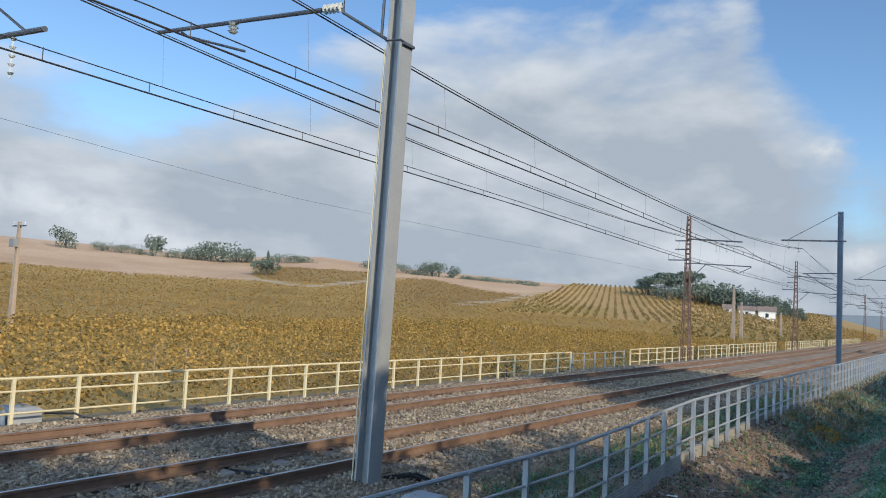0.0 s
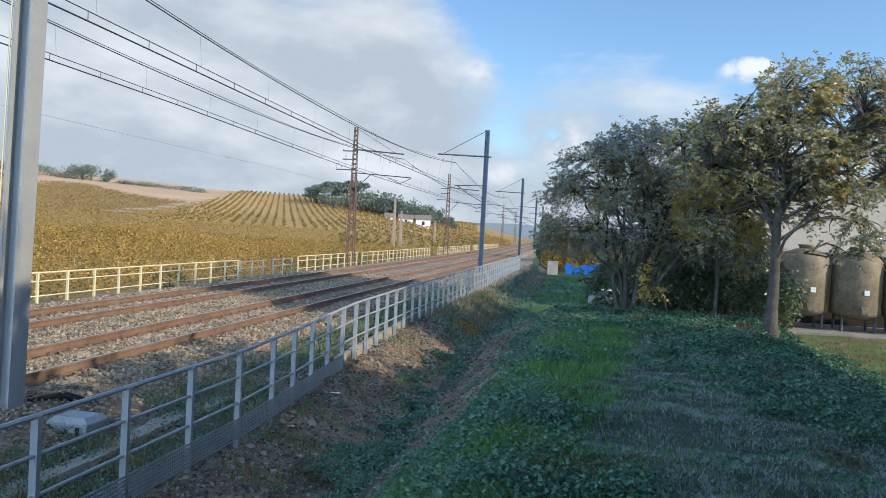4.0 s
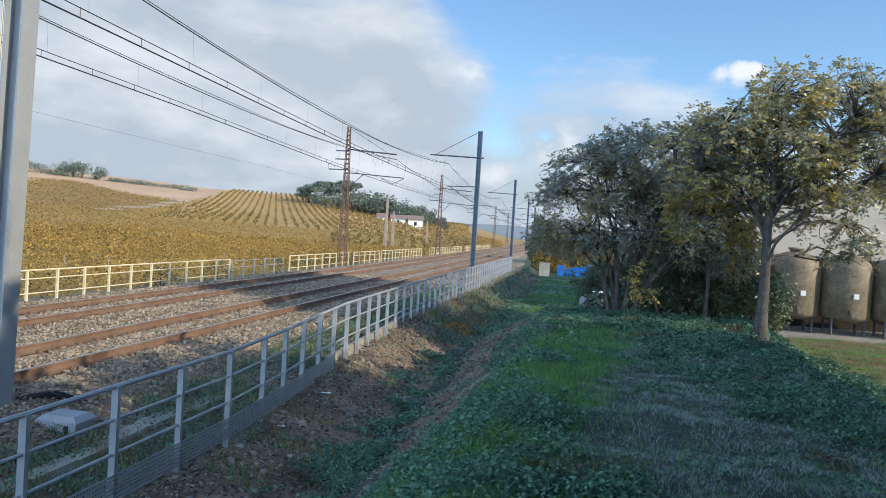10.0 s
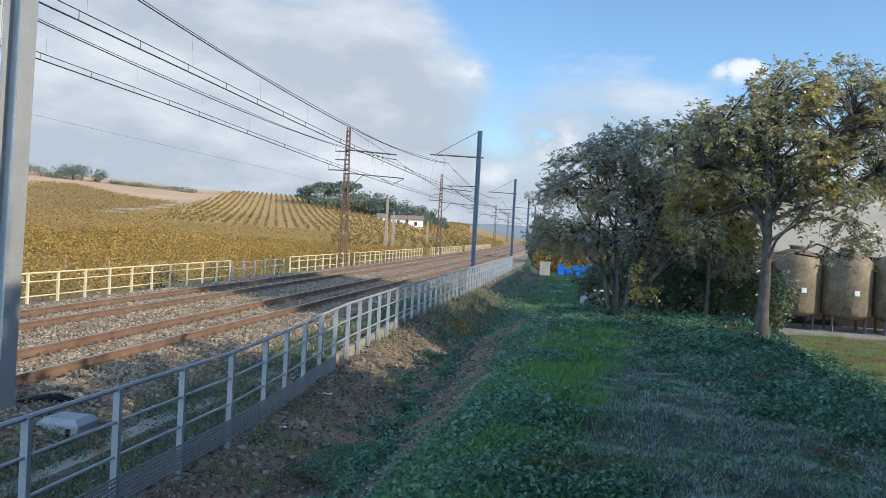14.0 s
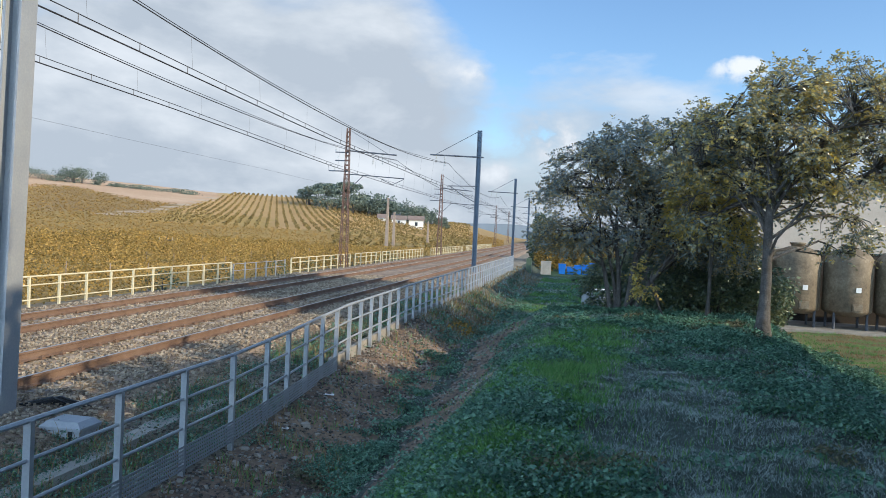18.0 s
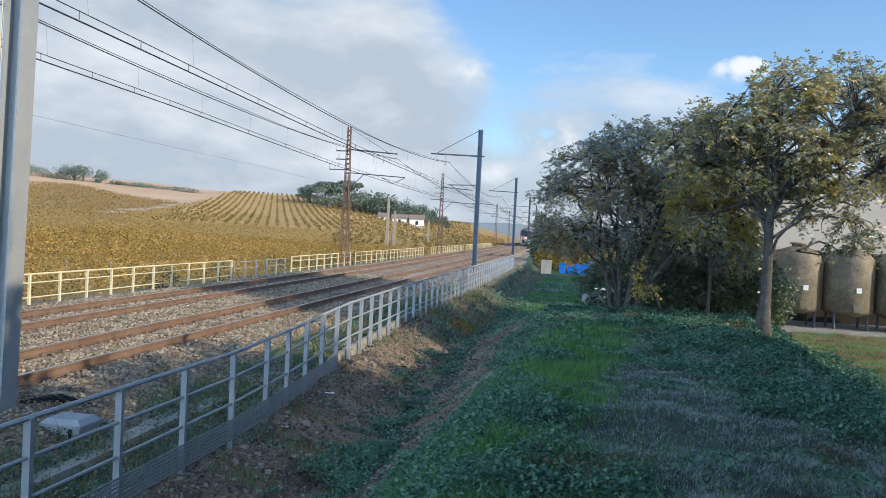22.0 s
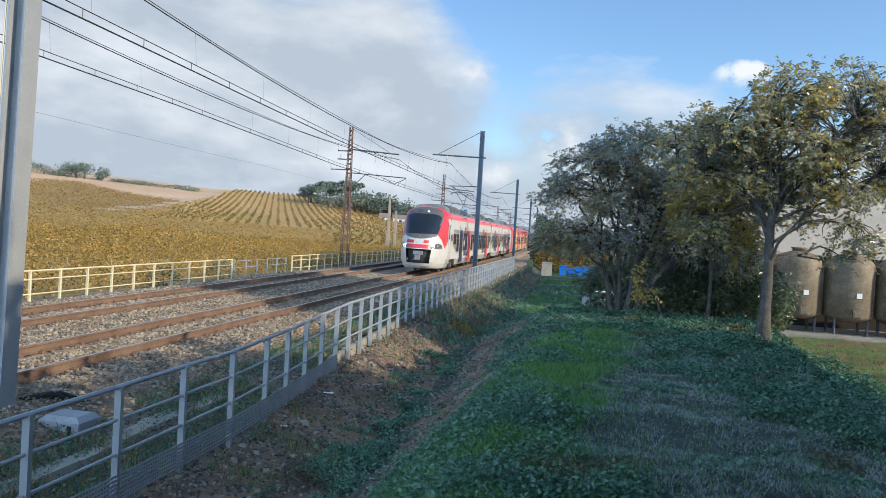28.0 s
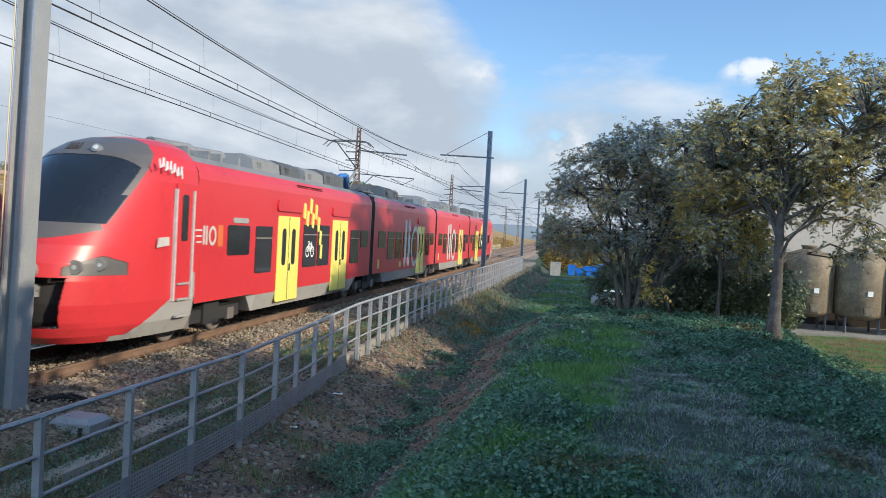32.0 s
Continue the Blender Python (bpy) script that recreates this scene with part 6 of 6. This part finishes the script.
# ---- small things by the line ----
M_BOX = mat("grey_white_cabinet", [(0.25, 0.27, 0.29), (0.36, 0.37, 0.385)], 0.6, scale=2, fine=20, bump=0.05)
M_CABLE = mat("black_cable", [(0.015, 0.015, 0.016), (0.03, 0.03, 0.03)], 0.5, scale=4, fine=20, bump=0)
M_BINBLUE = mat("bright_blue_plastic", [(0.02, 0.13, 0.50), (0.03, 0.19, 0.62)], 0.4, scale=1, fine=8, bump=0.02)
M_RUBBLE = mat("earthy_rubble", [(0.07, 0.06, 0.05), (0.15, 0.13, 0.11), (0.30, 0.27, 0.235)], 0.95, scale=1.5, fine=20, bump=0.4, island=0.5)
M_ROCK = mat("pale_limestone", [(0.24, 0.21, 0.175), (0.40, 0.355, 0.30)], 0.9, scale=3, fine=20, bump=0.5)


def cabinet(x, y, z, w, d, h, label):
    c = empty("trackside_cabinet", x, y, z)
    tagged(c, label, "cabinet", "trackside boxes")
    part("body", Shape().box(-w / 2, w / 2, -d / 2, d / 2, -0.15, h - 0.06), M_BOX, c)
    part("lid", Shape().loft([[(sx * k * w / 2, sy * k * d / 2, zz) for sx, sy in ((-1, -1), (1, -1), (1, 1), (-1, 1))] for k, zz in ((1.08, h - 0.06), (1.08, h - 0.02), (0.8, h + 0.05))]), M_BOX, c)
    part("strap", Shape().box(w / 2 - 0.16, w / 2 - 0.10, -d / 2 - 0.012, -d / 2, -0.1, h - 0.06), M_CABLE, c)


cabinet(-6.58, 9.55, -0.82, 0.56, 0.44, 0.57, "pale grey trackside junction box with a lid beside the mast")
cabinet(-17.3, 9.2, -0.5, 0.8, 0.7, 0.34, "low pale concrete trackside box by the far railing")


def cables():
    rnd = random.Random(5)
    coil = empty("cable_coil", -7.3, 9.8, -0.3)
    tagged(coil, "loose black cables round the mast foot", "cable")
    for k in range(7):
        o = rnd.uniform(-0.1, 0.1)
        loop = [(-6.9 + o, 10.6 + o, -0.36), (-7.2, 10.1 + o, -0.24 + 0.03 * k), (-7.7 + o, 9.9, -0.22), (-7.9, 9.2 + o, -0.30), (-7.3, 8.8 + o * 2, -0.36)]
        part("cable", Shape().path([(x + 7.3, y - 9.8, z + 0.3) for x, y, z in loop], 0.022, 5), M_CABLE, coil)
    s = Shape().path([(-7.6, 9.2, -0.2), (-8.3, 9.0, -0.185), (-9.6, 8.6, -0.2), (-11.2, 8.9, -0.185), (-12.4, 8.7, -0.19)], 0.025, 5)
    tagged(part("track_cable", s, M_CABLE), "black cable crossing under the rails", "cable")
    s = Shape().path([(-16.9, 9.6, -0.25), (-16.2, 9.9, -0.2), (-15.4, 9.6, -0.16), (-14.3, 9.9, -0.16)], 0.025, 5)
    tagged(part("track_cable", s, M_CABLE), "black cable from the far trackside box", "cable")


cables()


def trough():
    t = empty("cable_trough", -5.98, 0, 0)
    tagged(t, "weathered concrete cable trough along the railing", "cable trough")
    rnd = random.Random(6)
    y = 4.0
    while y < 24:
        n = rnd.uniform(0.8, 1.05)
        dz = rnd.uniform(-0.02, 0.02)
        s = Shape().box(-0.16 + rnd.uniform(-0.04, 0.04), 0.14, y, y + n - 0.03, -0.72, -0.53 + dz, m=pose(0, y, 0, rnd.uniform(-1.5, 1.5), rnd.uniform(-3, 3), rnd.uniform(-1.5, 1.5)) @ pose(0, -y, 0))
        part("trough_slab", s, M_SLAB, t)
        y += n
    k = empty("kerb_wall", -5.12, 0, 0)
    tagged(k, "pale concrete panels at the foot of the railing", "kerb wall", kind="structure")
    y = 16.4
    while y < 46:
        s = Shape().box(-0.05, 0.05, y + 0.015, y + 1.09, -1.3, lerp_table([(16, -0.33), (24, -0.16), (40, -0.28)], y) + 0.01 * rnd.random())
        part("panel", s, M_CONC, k)
        y += 1.1


trough()


def rock(s, p, r, rnd):
    """A broken stone: a block with its corners knocked about."""
    k = len(s.v)
    q = rnd.uniform(0, 6.28)
    c, d = math.cos(q), math.sin(q)
    ex, ey, ez = rnd.uniform(0.7, 1.2) * r, rnd.uniform(0.55, 1.0) * r, rnd.uniform(0.4, 0.8) * r
    for sz in (-1, 1):
        for sx, sy in ((-1, -1), (1, -1), (1, 1), (-1, 1)):
            f = rnd.uniform(0.55, 1.05)
            vx, vy, vz = sx * ex * f, sy * ey * rnd.uniform(0.55, 1.05), sz * ez * rnd.uniform(0.6, 1.1)
            vx += 0.35 * vz
            s.v.append((p[0] + c * vx - d * vy, p[1] + d * vx + c * vy, p[2] + vz))
    s.f += [(k, k + 3, k + 2, k + 1), (k + 4, k + 5, k + 6, k + 7), (k, k + 1, k + 5, k + 4), (k + 1, k + 2, k + 6, k + 5), (k + 2, k + 3, k + 7, k + 6), (k + 3, k, k + 4, k + 7)]
    s.mi += [0] * 6


def loose_stones():
    rnd = random.Random(7)
    s = Shape()
    for _ in range(70000):
        y = 4 + 40 * rnd.random() ** 1.7
        x = rnd.uniform(-15.7, -6.35)
        if abs(abs(x - TRACK_NEAR) - HALF) < 0.09 or abs(abs(x - TRACK_FAR) - HALF) < 0.09:
            continue
        edge = smooth01(-16.0, -15.1, x) * smooth01(-6.3, -7.2, x)
        z = -0.46 + 0.27 * edge - 0.05 * smooth01(1.0, 0.3, min(abs(x - TRACK_NEAR), abs(x - TRACK_FAR)))
        rock(s, (x + bend(y), y, z + rnd.uniform(-0.005, 0.045)), rnd.uniform(0.012, 0.029) * (1 + y / 45), rnd)
    tagged(part("ballast_stones", s, M_STONE), "loose grey-brown ballast stones", "stones", kind="stuff")
    s = Shape()
    for _ in range(24000):
        y = 5 + 30 * rnd.random() ** 1.5
        x = rnd.uniform(-6.5, -3.3) if rnd.random() < 0.85 else rnd.uniform(-2.9, -1.6)
        rock(s, (x, y, ground_z(x, y) + 0.005), rnd.uniform(0.008, 0.03) ** 1.15 * 1.7 * (0.7 + y / 30), rnd)
    tagged(part("rubble", s, M_RUBBLE), "earthy rubble and gravel on the ditch side", "rubble", kind="stuff")
    for _ in range(70):
        x, y = rnd.uniform(-4.9, -3.7), rnd.uniform(5.5, 14)
        r = rnd.uniform(0.02, 0.06) * (1.5 if rnd.random() < 0.15 else 1)
        q = Shape()
        rock(q, (0, 0, 0), r, rnd)
        o = part("stone", q, M_ROCK)
        o.location = (x, y, ground_z(x, y) + r * 0.3)
        tagged(o, "pale limestone lying on the ditch side", "stone", "stones in the ditch")


loose_stones()


def sleepers():
    rnd = random.Random(8)
    block = Shape()
    prof = [(-1.25, -0.34), (1.25, -0.34), (1.2, -0.175), (0.42, -0.19), (0.36, -0.25), (-0.36, -0.25), (-0.42, -0.19), (-1.2, -0.175)]
    block.loft([[(x, yy, z) for x, z in prof] for yy in (-0.13, 0.13)])
    me = block.mesh("sleeper")
    me.materials.append(M_SLEEPER)
    clips = []
    for sx in (-HALF, HALF):
        for d in (-0.11, 0.11):
            clip = Shape().box(sx + d - 0.035, sx + d + 0.035, -0.05, 0.05, -0.185, -0.135)
            clip.tube((sx + d, 0, -0.15), (sx + d, 0, -0.105), 0.018, n=6)
            clips.append(clip.mesh("rail_clip"))
            clips[-1].materials.append(M_RAIL)
    for track in [o for o in scene.objects if o.name.startswith("railway_track")]:
        for k in range(110):
            y = 3.0 + 0.6 * k
            o = new("sleeper", me)
            o.parent = track
            o.location = (bend(y), y + rnd.uniform(-0.015, 0.015), rnd.uniform(-0.012, 0.004))
            if 9 <= k < 45:
                for mc in clips:
                    c = new("rail_clip", mc)
                    c.parent = track
                    c.location = (bend(y), y, 0)


sleepers()

# ---- grass and weeds on the bank ----
M_BLADE = mat("fresh_grass_blades", [(0.070, 0.185, 0.042), (0.125, 0.285, 0.065), (0.20, 0.34, 0.11)], 0.6, scale=0.5, fine=4, bump=0, island=0.4, translucent=0.3)
M_BLADEDRY = mat("grey_dry_grass_blades", [(0.085, 0.12, 0.10), (0.21, 0.265, 0.235), (0.40, 0.45, 0.415)], 0.7, scale=0.5, fine=4, bump=0, island=0.5, translucent=0.2)
M_WEEDBROWN = mat("withered_weed_leaves", [(0.07, 0.08, 0.045), (0.115, 0.115, 0.06), (0.17, 0.15, 0.085)], 0.6, scale=0.6, fine=4, bump=0, island=0.5, translucent=0.2)
M_WEED = mat("broad_weed_leaves", [(0.045, 0.115, 0.070), (0.088, 0.195, 0.115), (0.165, 0.29, 0.185)], 0.45, spec=0.6, scale=0.6, fine=4, bump=0, island=0.5, translucent=0.2)
M_STRAW = mat("straw_stalks", [(0.17, 0.115, 0.055), (0.30, 0.21, 0.11)], 0.8, scale=0.6, fine=4, bump=0, island=0.5)


def blade(s, x, y, z, h, w, rnd, lean=0.7):
    a, l = rnd.uniform(0, 6.283), rnd.uniform(0.15, lean) * h
    b = rnd.uniform(0, 6.283)
    cx, cy = math.cos(a) * l, math.sin(a) * l
    wx, wy = math.cos(b) * w, math.sin(b) * w
    k = len(s.v)
    s.v += [(x - wx, y - wy, z), (x + wx, y + wy, z), (x + cx * 0.4 + wx * 0.7, y + cy * 0.4 + wy * 0.7, z + h * 0.6), (x + cx * 0.4 - wx * 0.7, y + cy * 0.4 - wy * 0.7, z + h * 0.6), (x + cx, y + cy, z + h)]
    s.f += [(k, k + 1, k + 2, k + 3), (k + 3, k + 2, k + 4)]
    s.mi += [0, 0]


def growth(x, y):
    """How lush, how weedy and how bare the bank is at a place."""
    n = 0.6 * wob(x, y, 0.5, 1) + 0.75 * wob(x, y, 1.25, 2) + 0.4 * wob(x, y, 3.0, 3)
    lush = 1.08 * math.exp(-((x + 0.75 - 0.12 * (y - 7)) / 1.0) ** 2) * smooth01(24, 17, y) + 0.45 * n
    weed = 0.9 * n + 0.14
    weed += 0.55 * math.exp(-((x + 0.4) / 0.9) ** 2 - ((y - 7.2) / 2.2) ** 2)
    weed += 0.30 * math.exp(-((x - 3.2) / 1.3) ** 2 - ((y - 13.5) / 4.0) ** 2) + 0.35 * smooth01(15, 19, y) * smooth01(-1, 1, x)
    weed -= 0.40 * math.exp(-((x - 1.1) / 0.9) ** 2 - ((y - 7.6) / 2.4) ** 2)
    weed += 0.6 * math.exp(-((x + 3.1) / 0.8) ** 2) * smooth01(17, 12, y)
    return lush, weed


def clump(s, x, y, z, rnd, size, n, high):
    """A clump of broad folded leaves on hidden stalks, domed towards its middle."""
    for _ in range(n):
        a, q = rnd.uniform(0, 6.283), math.sqrt(rnd.random())
        ox, oy = math.cos(a) * q, math.sin(a) * q
        px_, py_ = x + ox * 0.17, y + oy * 0.17
        h = high * (1.0 - 0.65 * q * q) * rnd.uniform(0.35, 1.1)
        b = a + rnd.gauss(0, 0.9)
        ca, sa = math.cos(b), math.sin(b)
        l = size * rnd.uniform(0.6, 1.4)
        w = l * rnd.uniform(0.36, 0.55)
        tip, roll = rnd.uniform(-0.75, 0.5) * l, rnd.uniform(-0.45, 0.45) * l
        up = 0.22 * l
        i = len(s.v)
        zz = z + h
        s.v += [(px_, py_, zz), (px_ + ca * l * 0.5 - sa * w, py_ + sa * l * 0.5 + ca * w, zz + roll + tip * 0.4 + up), (px_ + ca * l * 1.15, py_ + sa * l * 1.15, zz + tip), (px_ + ca * l * 0.5 + sa * w, py_ + sa * l * 0.5 - ca * w, zz - roll + tip * 0.4 + up)]
        s.f += [(i, i + 1, i + 2), (i, i + 2, i + 3)]
        s.mi += [0, 0]


def bank_growth():
    rnd = random.Random(9)
    lush, dry, weeds, straw, brown = Shape(), Shape(), Shape(), Shape(), Shape()
    for _ in range(250000):
        y = 4.2 + 25 * rnd.random() ** 1.9
        x = rnd.uniform(max(-3.4, -0.36 * y - 1), min(0.44 * y + 1.2, 9))
        l, w = growth(x, y)
        if -2.9 < x < -1.55 and y > 9 and wob(x, y, 0.9, 8) > -0.3 and rnd.random() < 0.92:
            continue
        z = ground_z(x, y) - 0.01
        k = 0.8 + y / 16
        if l > 0.25 + 0.6 * rnd.random():
            blade(lush, x, y, z, rnd.uniform(0.05, 0.17), 0.0036 * k, rnd, 1.3)
        elif w < 0.45 and rnd.random() < 0.85:
            blade(dry, x, y, z, rnd.uniform(0.01, 0.05), 0.0036 * k, rnd, 2.4)
        elif rnd.random() < 0.3:
            blade(lush, x, y, z, rnd.uniform(0.04, 0.12), 0.0035 * k, rnd)
    # short matted stubble over the bare top of the bank
    for _ in range(150000):
        y = 4.2 + 20 * rnd.random() ** 1.7
        x = rnd.uniform(max(-1.2, -0.2 * y), min(0.44 * y + 1.2, 8))
        l, w = growth(x, y)
        if w > 0.5 or l > 0.6:
            continue
        a, h = rnd.uniform(0, 6.283), rnd.uniform(0.015, 0.05)
        q, g = rnd.uniform(0.03, 0.07), 0.0032 * (0.7 + y / 14)
        c, d = math.cos(a), math.sin(a)
        z, i = ground_z(x, y) - 0.005, len(dry.v)
        dry.v += [(x - d * g, y + c * g, z), (x + d * g, y - c * g, z), (x + c * q, y + d * q, z + h)]
        dry.f.append((i, i + 1, i + 2))
        dry.mi.append(0)
    for _ in range(30000):
        y = 4.2 + 25 * rnd.random() ** 1.6
        x = rnd.uniform(max(-3.9, -0.36 * y - 1.5), min(0.44 * y + 1.2, 9))
        l, w = growth(x, y)
        if w < 0.22 + 0.35 * rnd.random() or (-2.7 < x < -1.5 and y > 9 and rnd.random() < 0.9):
            continue
        z = ground_z(x, y)
        high = 0.05 + 0.30 * min(1, max(0, w - 0.2)) * rnd.uniform(0.5, 1.25)
        kind = weeds if wob(x, y, 0.8, 21) > -0.42 else brown
        clump(kind, x, y, z, rnd, rnd.uniform(0.018, 0.04) * (0.6 + y / 20), 22, high)
    for _ in range(1500):
        y = 5 + 26 * rnd.random() ** 1.4
        x = rnd.uniform(-6.9, -5.2)
        if wob(x, y, 0.9, 41) > -0.05:
            clump(weeds if rnd.random() < 0.6 else brown, x, y, ground_z(x, y), rnd, 0.025 * (0.8 + y / 24), 14, rnd.uniform(0.06, 0.30))
    for _ in range(16000):
        x, y = rnd.uniform(-3.2, 6), rnd.uniform(-6, 4.2)
        blade(dry if rnd.random() < 0.6 else lush, x, y, ground_z(x, y) - 0.01, rnd.uniform(0.03, 0.12), 0.006, rnd, 1.5)
    for _ in range(1500):
        x, y = rnd.uniform(-3.4, 5), rnd.uniform(-6, 4.2)
        if growth(x, y)[1] > 0.3:
            clump(weeds, x, y, ground_z(x, y), rnd, 0.05, 12, rnd.uniform(0.05, 0.2))
    for _ in range(30000):
        y = 15 + 22 * rnd.random()
        x = rnd.uniform(bank_edge(y) + 1.5, 0.44 * y + 1.5)
        blade(lush if wob(x, y, 0.7, 30) > -0.05 else straw, x, y, ground_z(x, y) - 0.01, rnd.uniform(0.03, 0.10), 0.010, rnd, 1.2)
    for _ in range(30000):
        y = 4.5 + 36 * rnd.random() ** 1.4
        x = rnd.choice((rnd.uniform(-6.6, -5.1), rnd.uniform(-4.9, -3.2)))
        if wob(x, y, 0.8, 12) < -0.05 or (13.5 < y < 26 and -4.9 < x < -3.3 and rnd.random() < 0.82):
            continue
        z = ground_z(x, y)
        f = rnd.random()
        if f < 0.35:
            blade(straw, x, y, z, rnd.uniform(0.06, 0.34), 0.004 * (0.8 + y / 16), rnd)
        elif f < 0.72:
            blade(lush, x, y, z, rnd.uniform(0.05, 0.2), 0.004 * (0.8 + y / 16), rnd)
        elif x < -5 or wob(x, y, 1.1, 15) > -0.05:
            clump(weeds, x, y, z, rnd, 0.028 * (0.8 + y / 30), 8, rnd.uniform(0.06, 0.2))
    # longer grass and weeds down the far lawn and along the foot of the railing
    for _ in range(42000):
        y = 25 + 50 * rnd.random() ** 1.5
        x = rnd.uniform(-5.0, 3.5)
        h = rnd.uniform(0.05, 0.16) * (1.6 if x < -3.2 else 1.0)
        if wob(x, y, 0.4, 51) > -0.25:
            blade((lush if wob(x, y, 0.25, 52) > -0.12 else dry) if x > -2.6 else (dry if rnd.random() < 0.5 else straw), x, y, ground_z(x, y) - 0.01, h, 0.006 * (0.7 + y / 28), rnd, 1.1)
    for _ in range(2600):
        y = 24 + 40 * rnd.random() ** 1.4
        x = rnd.uniform(-4.4, -1.5) if rnd.random() < 0.4 else rnd.uniform(-1.5, 3)
        if wob(x, y, 0.5, 53) > 0.05:
            clump(weeds, x, y, ground_z(x, y), rnd, 0.05 * (0.6 + y / 40), 12, rnd.uniform(0.08, 0.32))
    tagged(part("bank_grass", lush, M_BLADE), "fresh green grass along the bank", "grass", kind="stuff")
    tagged(part("dry_grass", dry, M_BLADEDRY), "short greyish dry grass on top of the bank", "grass", kind="stuff")
    tagged(part("bank_weeds", weeds, M_WEED), "broad-leaved weeds on the bank and in the ditch", "weeds", kind="stuff")
    tagged(part("withered_weeds", brown, M_WEEDBROWN), "withered brown-green weeds in patches on the bank", "weeds", kind="stuff")
    tagged(part("straw", straw, M_STRAW), "dry straw stalks along the railing", "straw", kind="stuff")


bank_growth()

# ---- the yard beyond the lawn ----


def blue_bin(x, y, w, h):
    b = empty("storage_bin", x, y, -1.3)
    tagged(b, "bright blue plastic bulk bin", "bin", "row of blue bins")
    part("body", Shape().loft([[(sx * k * w / 2, sy * k * 0.5, z) for sx, sy in ((-1, -1), (1, -1), (1, 1), (-1, 1))] for k, z in ((0.86, 0), (1.0, h))]), M_BINBLUE, b)
    part("rim", Shape().box(-w / 2 - 0.04, w / 2 + 0.04, -0.55, 0.55, h, h + 0.08), M_BINBLUE, b)


for k, (x, h) in enumerate(((-1.0, 1.0), (-0.15, 0.7), (0.65, 0.9), (1.45, 0.95), (2.3, 1.15))):
    blue_bin(x, 83.5 + 0.6 * k, 0.76, h)
b = empty("metal_container", -2.6, 80.5, -1.3)
tagged(b, "pale grey-beige metal container beside the lawn", "container")
part("body", Shape().box(-0.5, 0.5, -0.6, 0.6, 0.0, 1.3), M_SLAB, b)
part("lid", Shape().box(-0.53, 0.53, -0.64, 0.64, 1.3, 1.37), M_SLAB, b)
b = empty("green_post_box", -4.1, 76, -1.3)
tagged(b, "dark green slim cabinet beside the hedge", "cabinet")
part("body", Shape().box(-0.25, 0.25, -0.3, 0.3, 0, 1.7), M_LEAFG, b)
part("door", Shape().box(-0.21, 0.21, -0.325, -0.3, 0.1, 1.6), M_LEAFG, b)


def trailer():
    t = empty("small_trailer", 1.75, 40.5, -1.28, 20)
    tagged(t, "grey and white light trailer parked behind the trees", "trailer")
    part("box", Shape().box(-0.38, 0.38, -0.8, 0.8, 0.62, 0.9), M_BOX, t)
    part("rail", Shape().box(-0.42, 0.42, -0.85, 0.85, 1.2, 1.26), M_WHITE, t)
    part("rail", Shape().box(-0.42, 0.42, -0.85, 0.85, 0.42, 0.48), M_BOX, t)
    for sx, sy in ((-1, -1), (1, -1), (-1, 1), (1, 1)):
        part("post", Shape().box(sx * 0.39 - 0.03, sx * 0.39 + 0.03, sy * 0.8 - 0.03, sy * 0.8 + 0.03, 0.45, 1.22), M_BOX, t)
    for sx in (-1, 1):
        part("wheel", Shape().tube((sx * 0.36, -0.3, 0.24), (sx * 0.5, -0.3, 0.24), 0.24, n=16), M_TBLACK, t)
    b = empty("plastic_drum", 0.85, 44.5, -1.28)
    tagged(b, "pale grey plastic drum beside the trailer", "drum")
    part("body", Shape().lathe([(0.2, 0.0), (0.22, 0.1), (0.22, 0.9), (0.18, 1.0), (0.02, 1.02)], 18), M_BOX, b, smooth=True)


trailer()


def litter():
    for x, y, w in ((-4.55, 14.6, 0.2), (-4.6, 12.4, 0.12)):
        s = Shape()
        n = 5
        for i in range(n):
            for j in range(n):
                s.v.append((w * (i / (n - 1) - 0.5), w * 0.6 * (j / (n - 1) - 0.5), 0.05 + 0.04 * noise.noise(Vector((i * 0.9, j * 0.9, x)))))
        s.f = [(j * n + i, j * n + i + 1, (j + 1) * n + i + 1, (j + 1) * n + i) for j in range(n - 1) for i in range(n - 1)]
        s.mi = [0] * len(s.f)
        o = part("paper_scrap", s, M_WHITE)
        o.location = (x, y, ground_z(x, y))
        tagged(o, "crumpled white paper scrap on the slope", "litter", "litter on the slope")


litter()
motions()
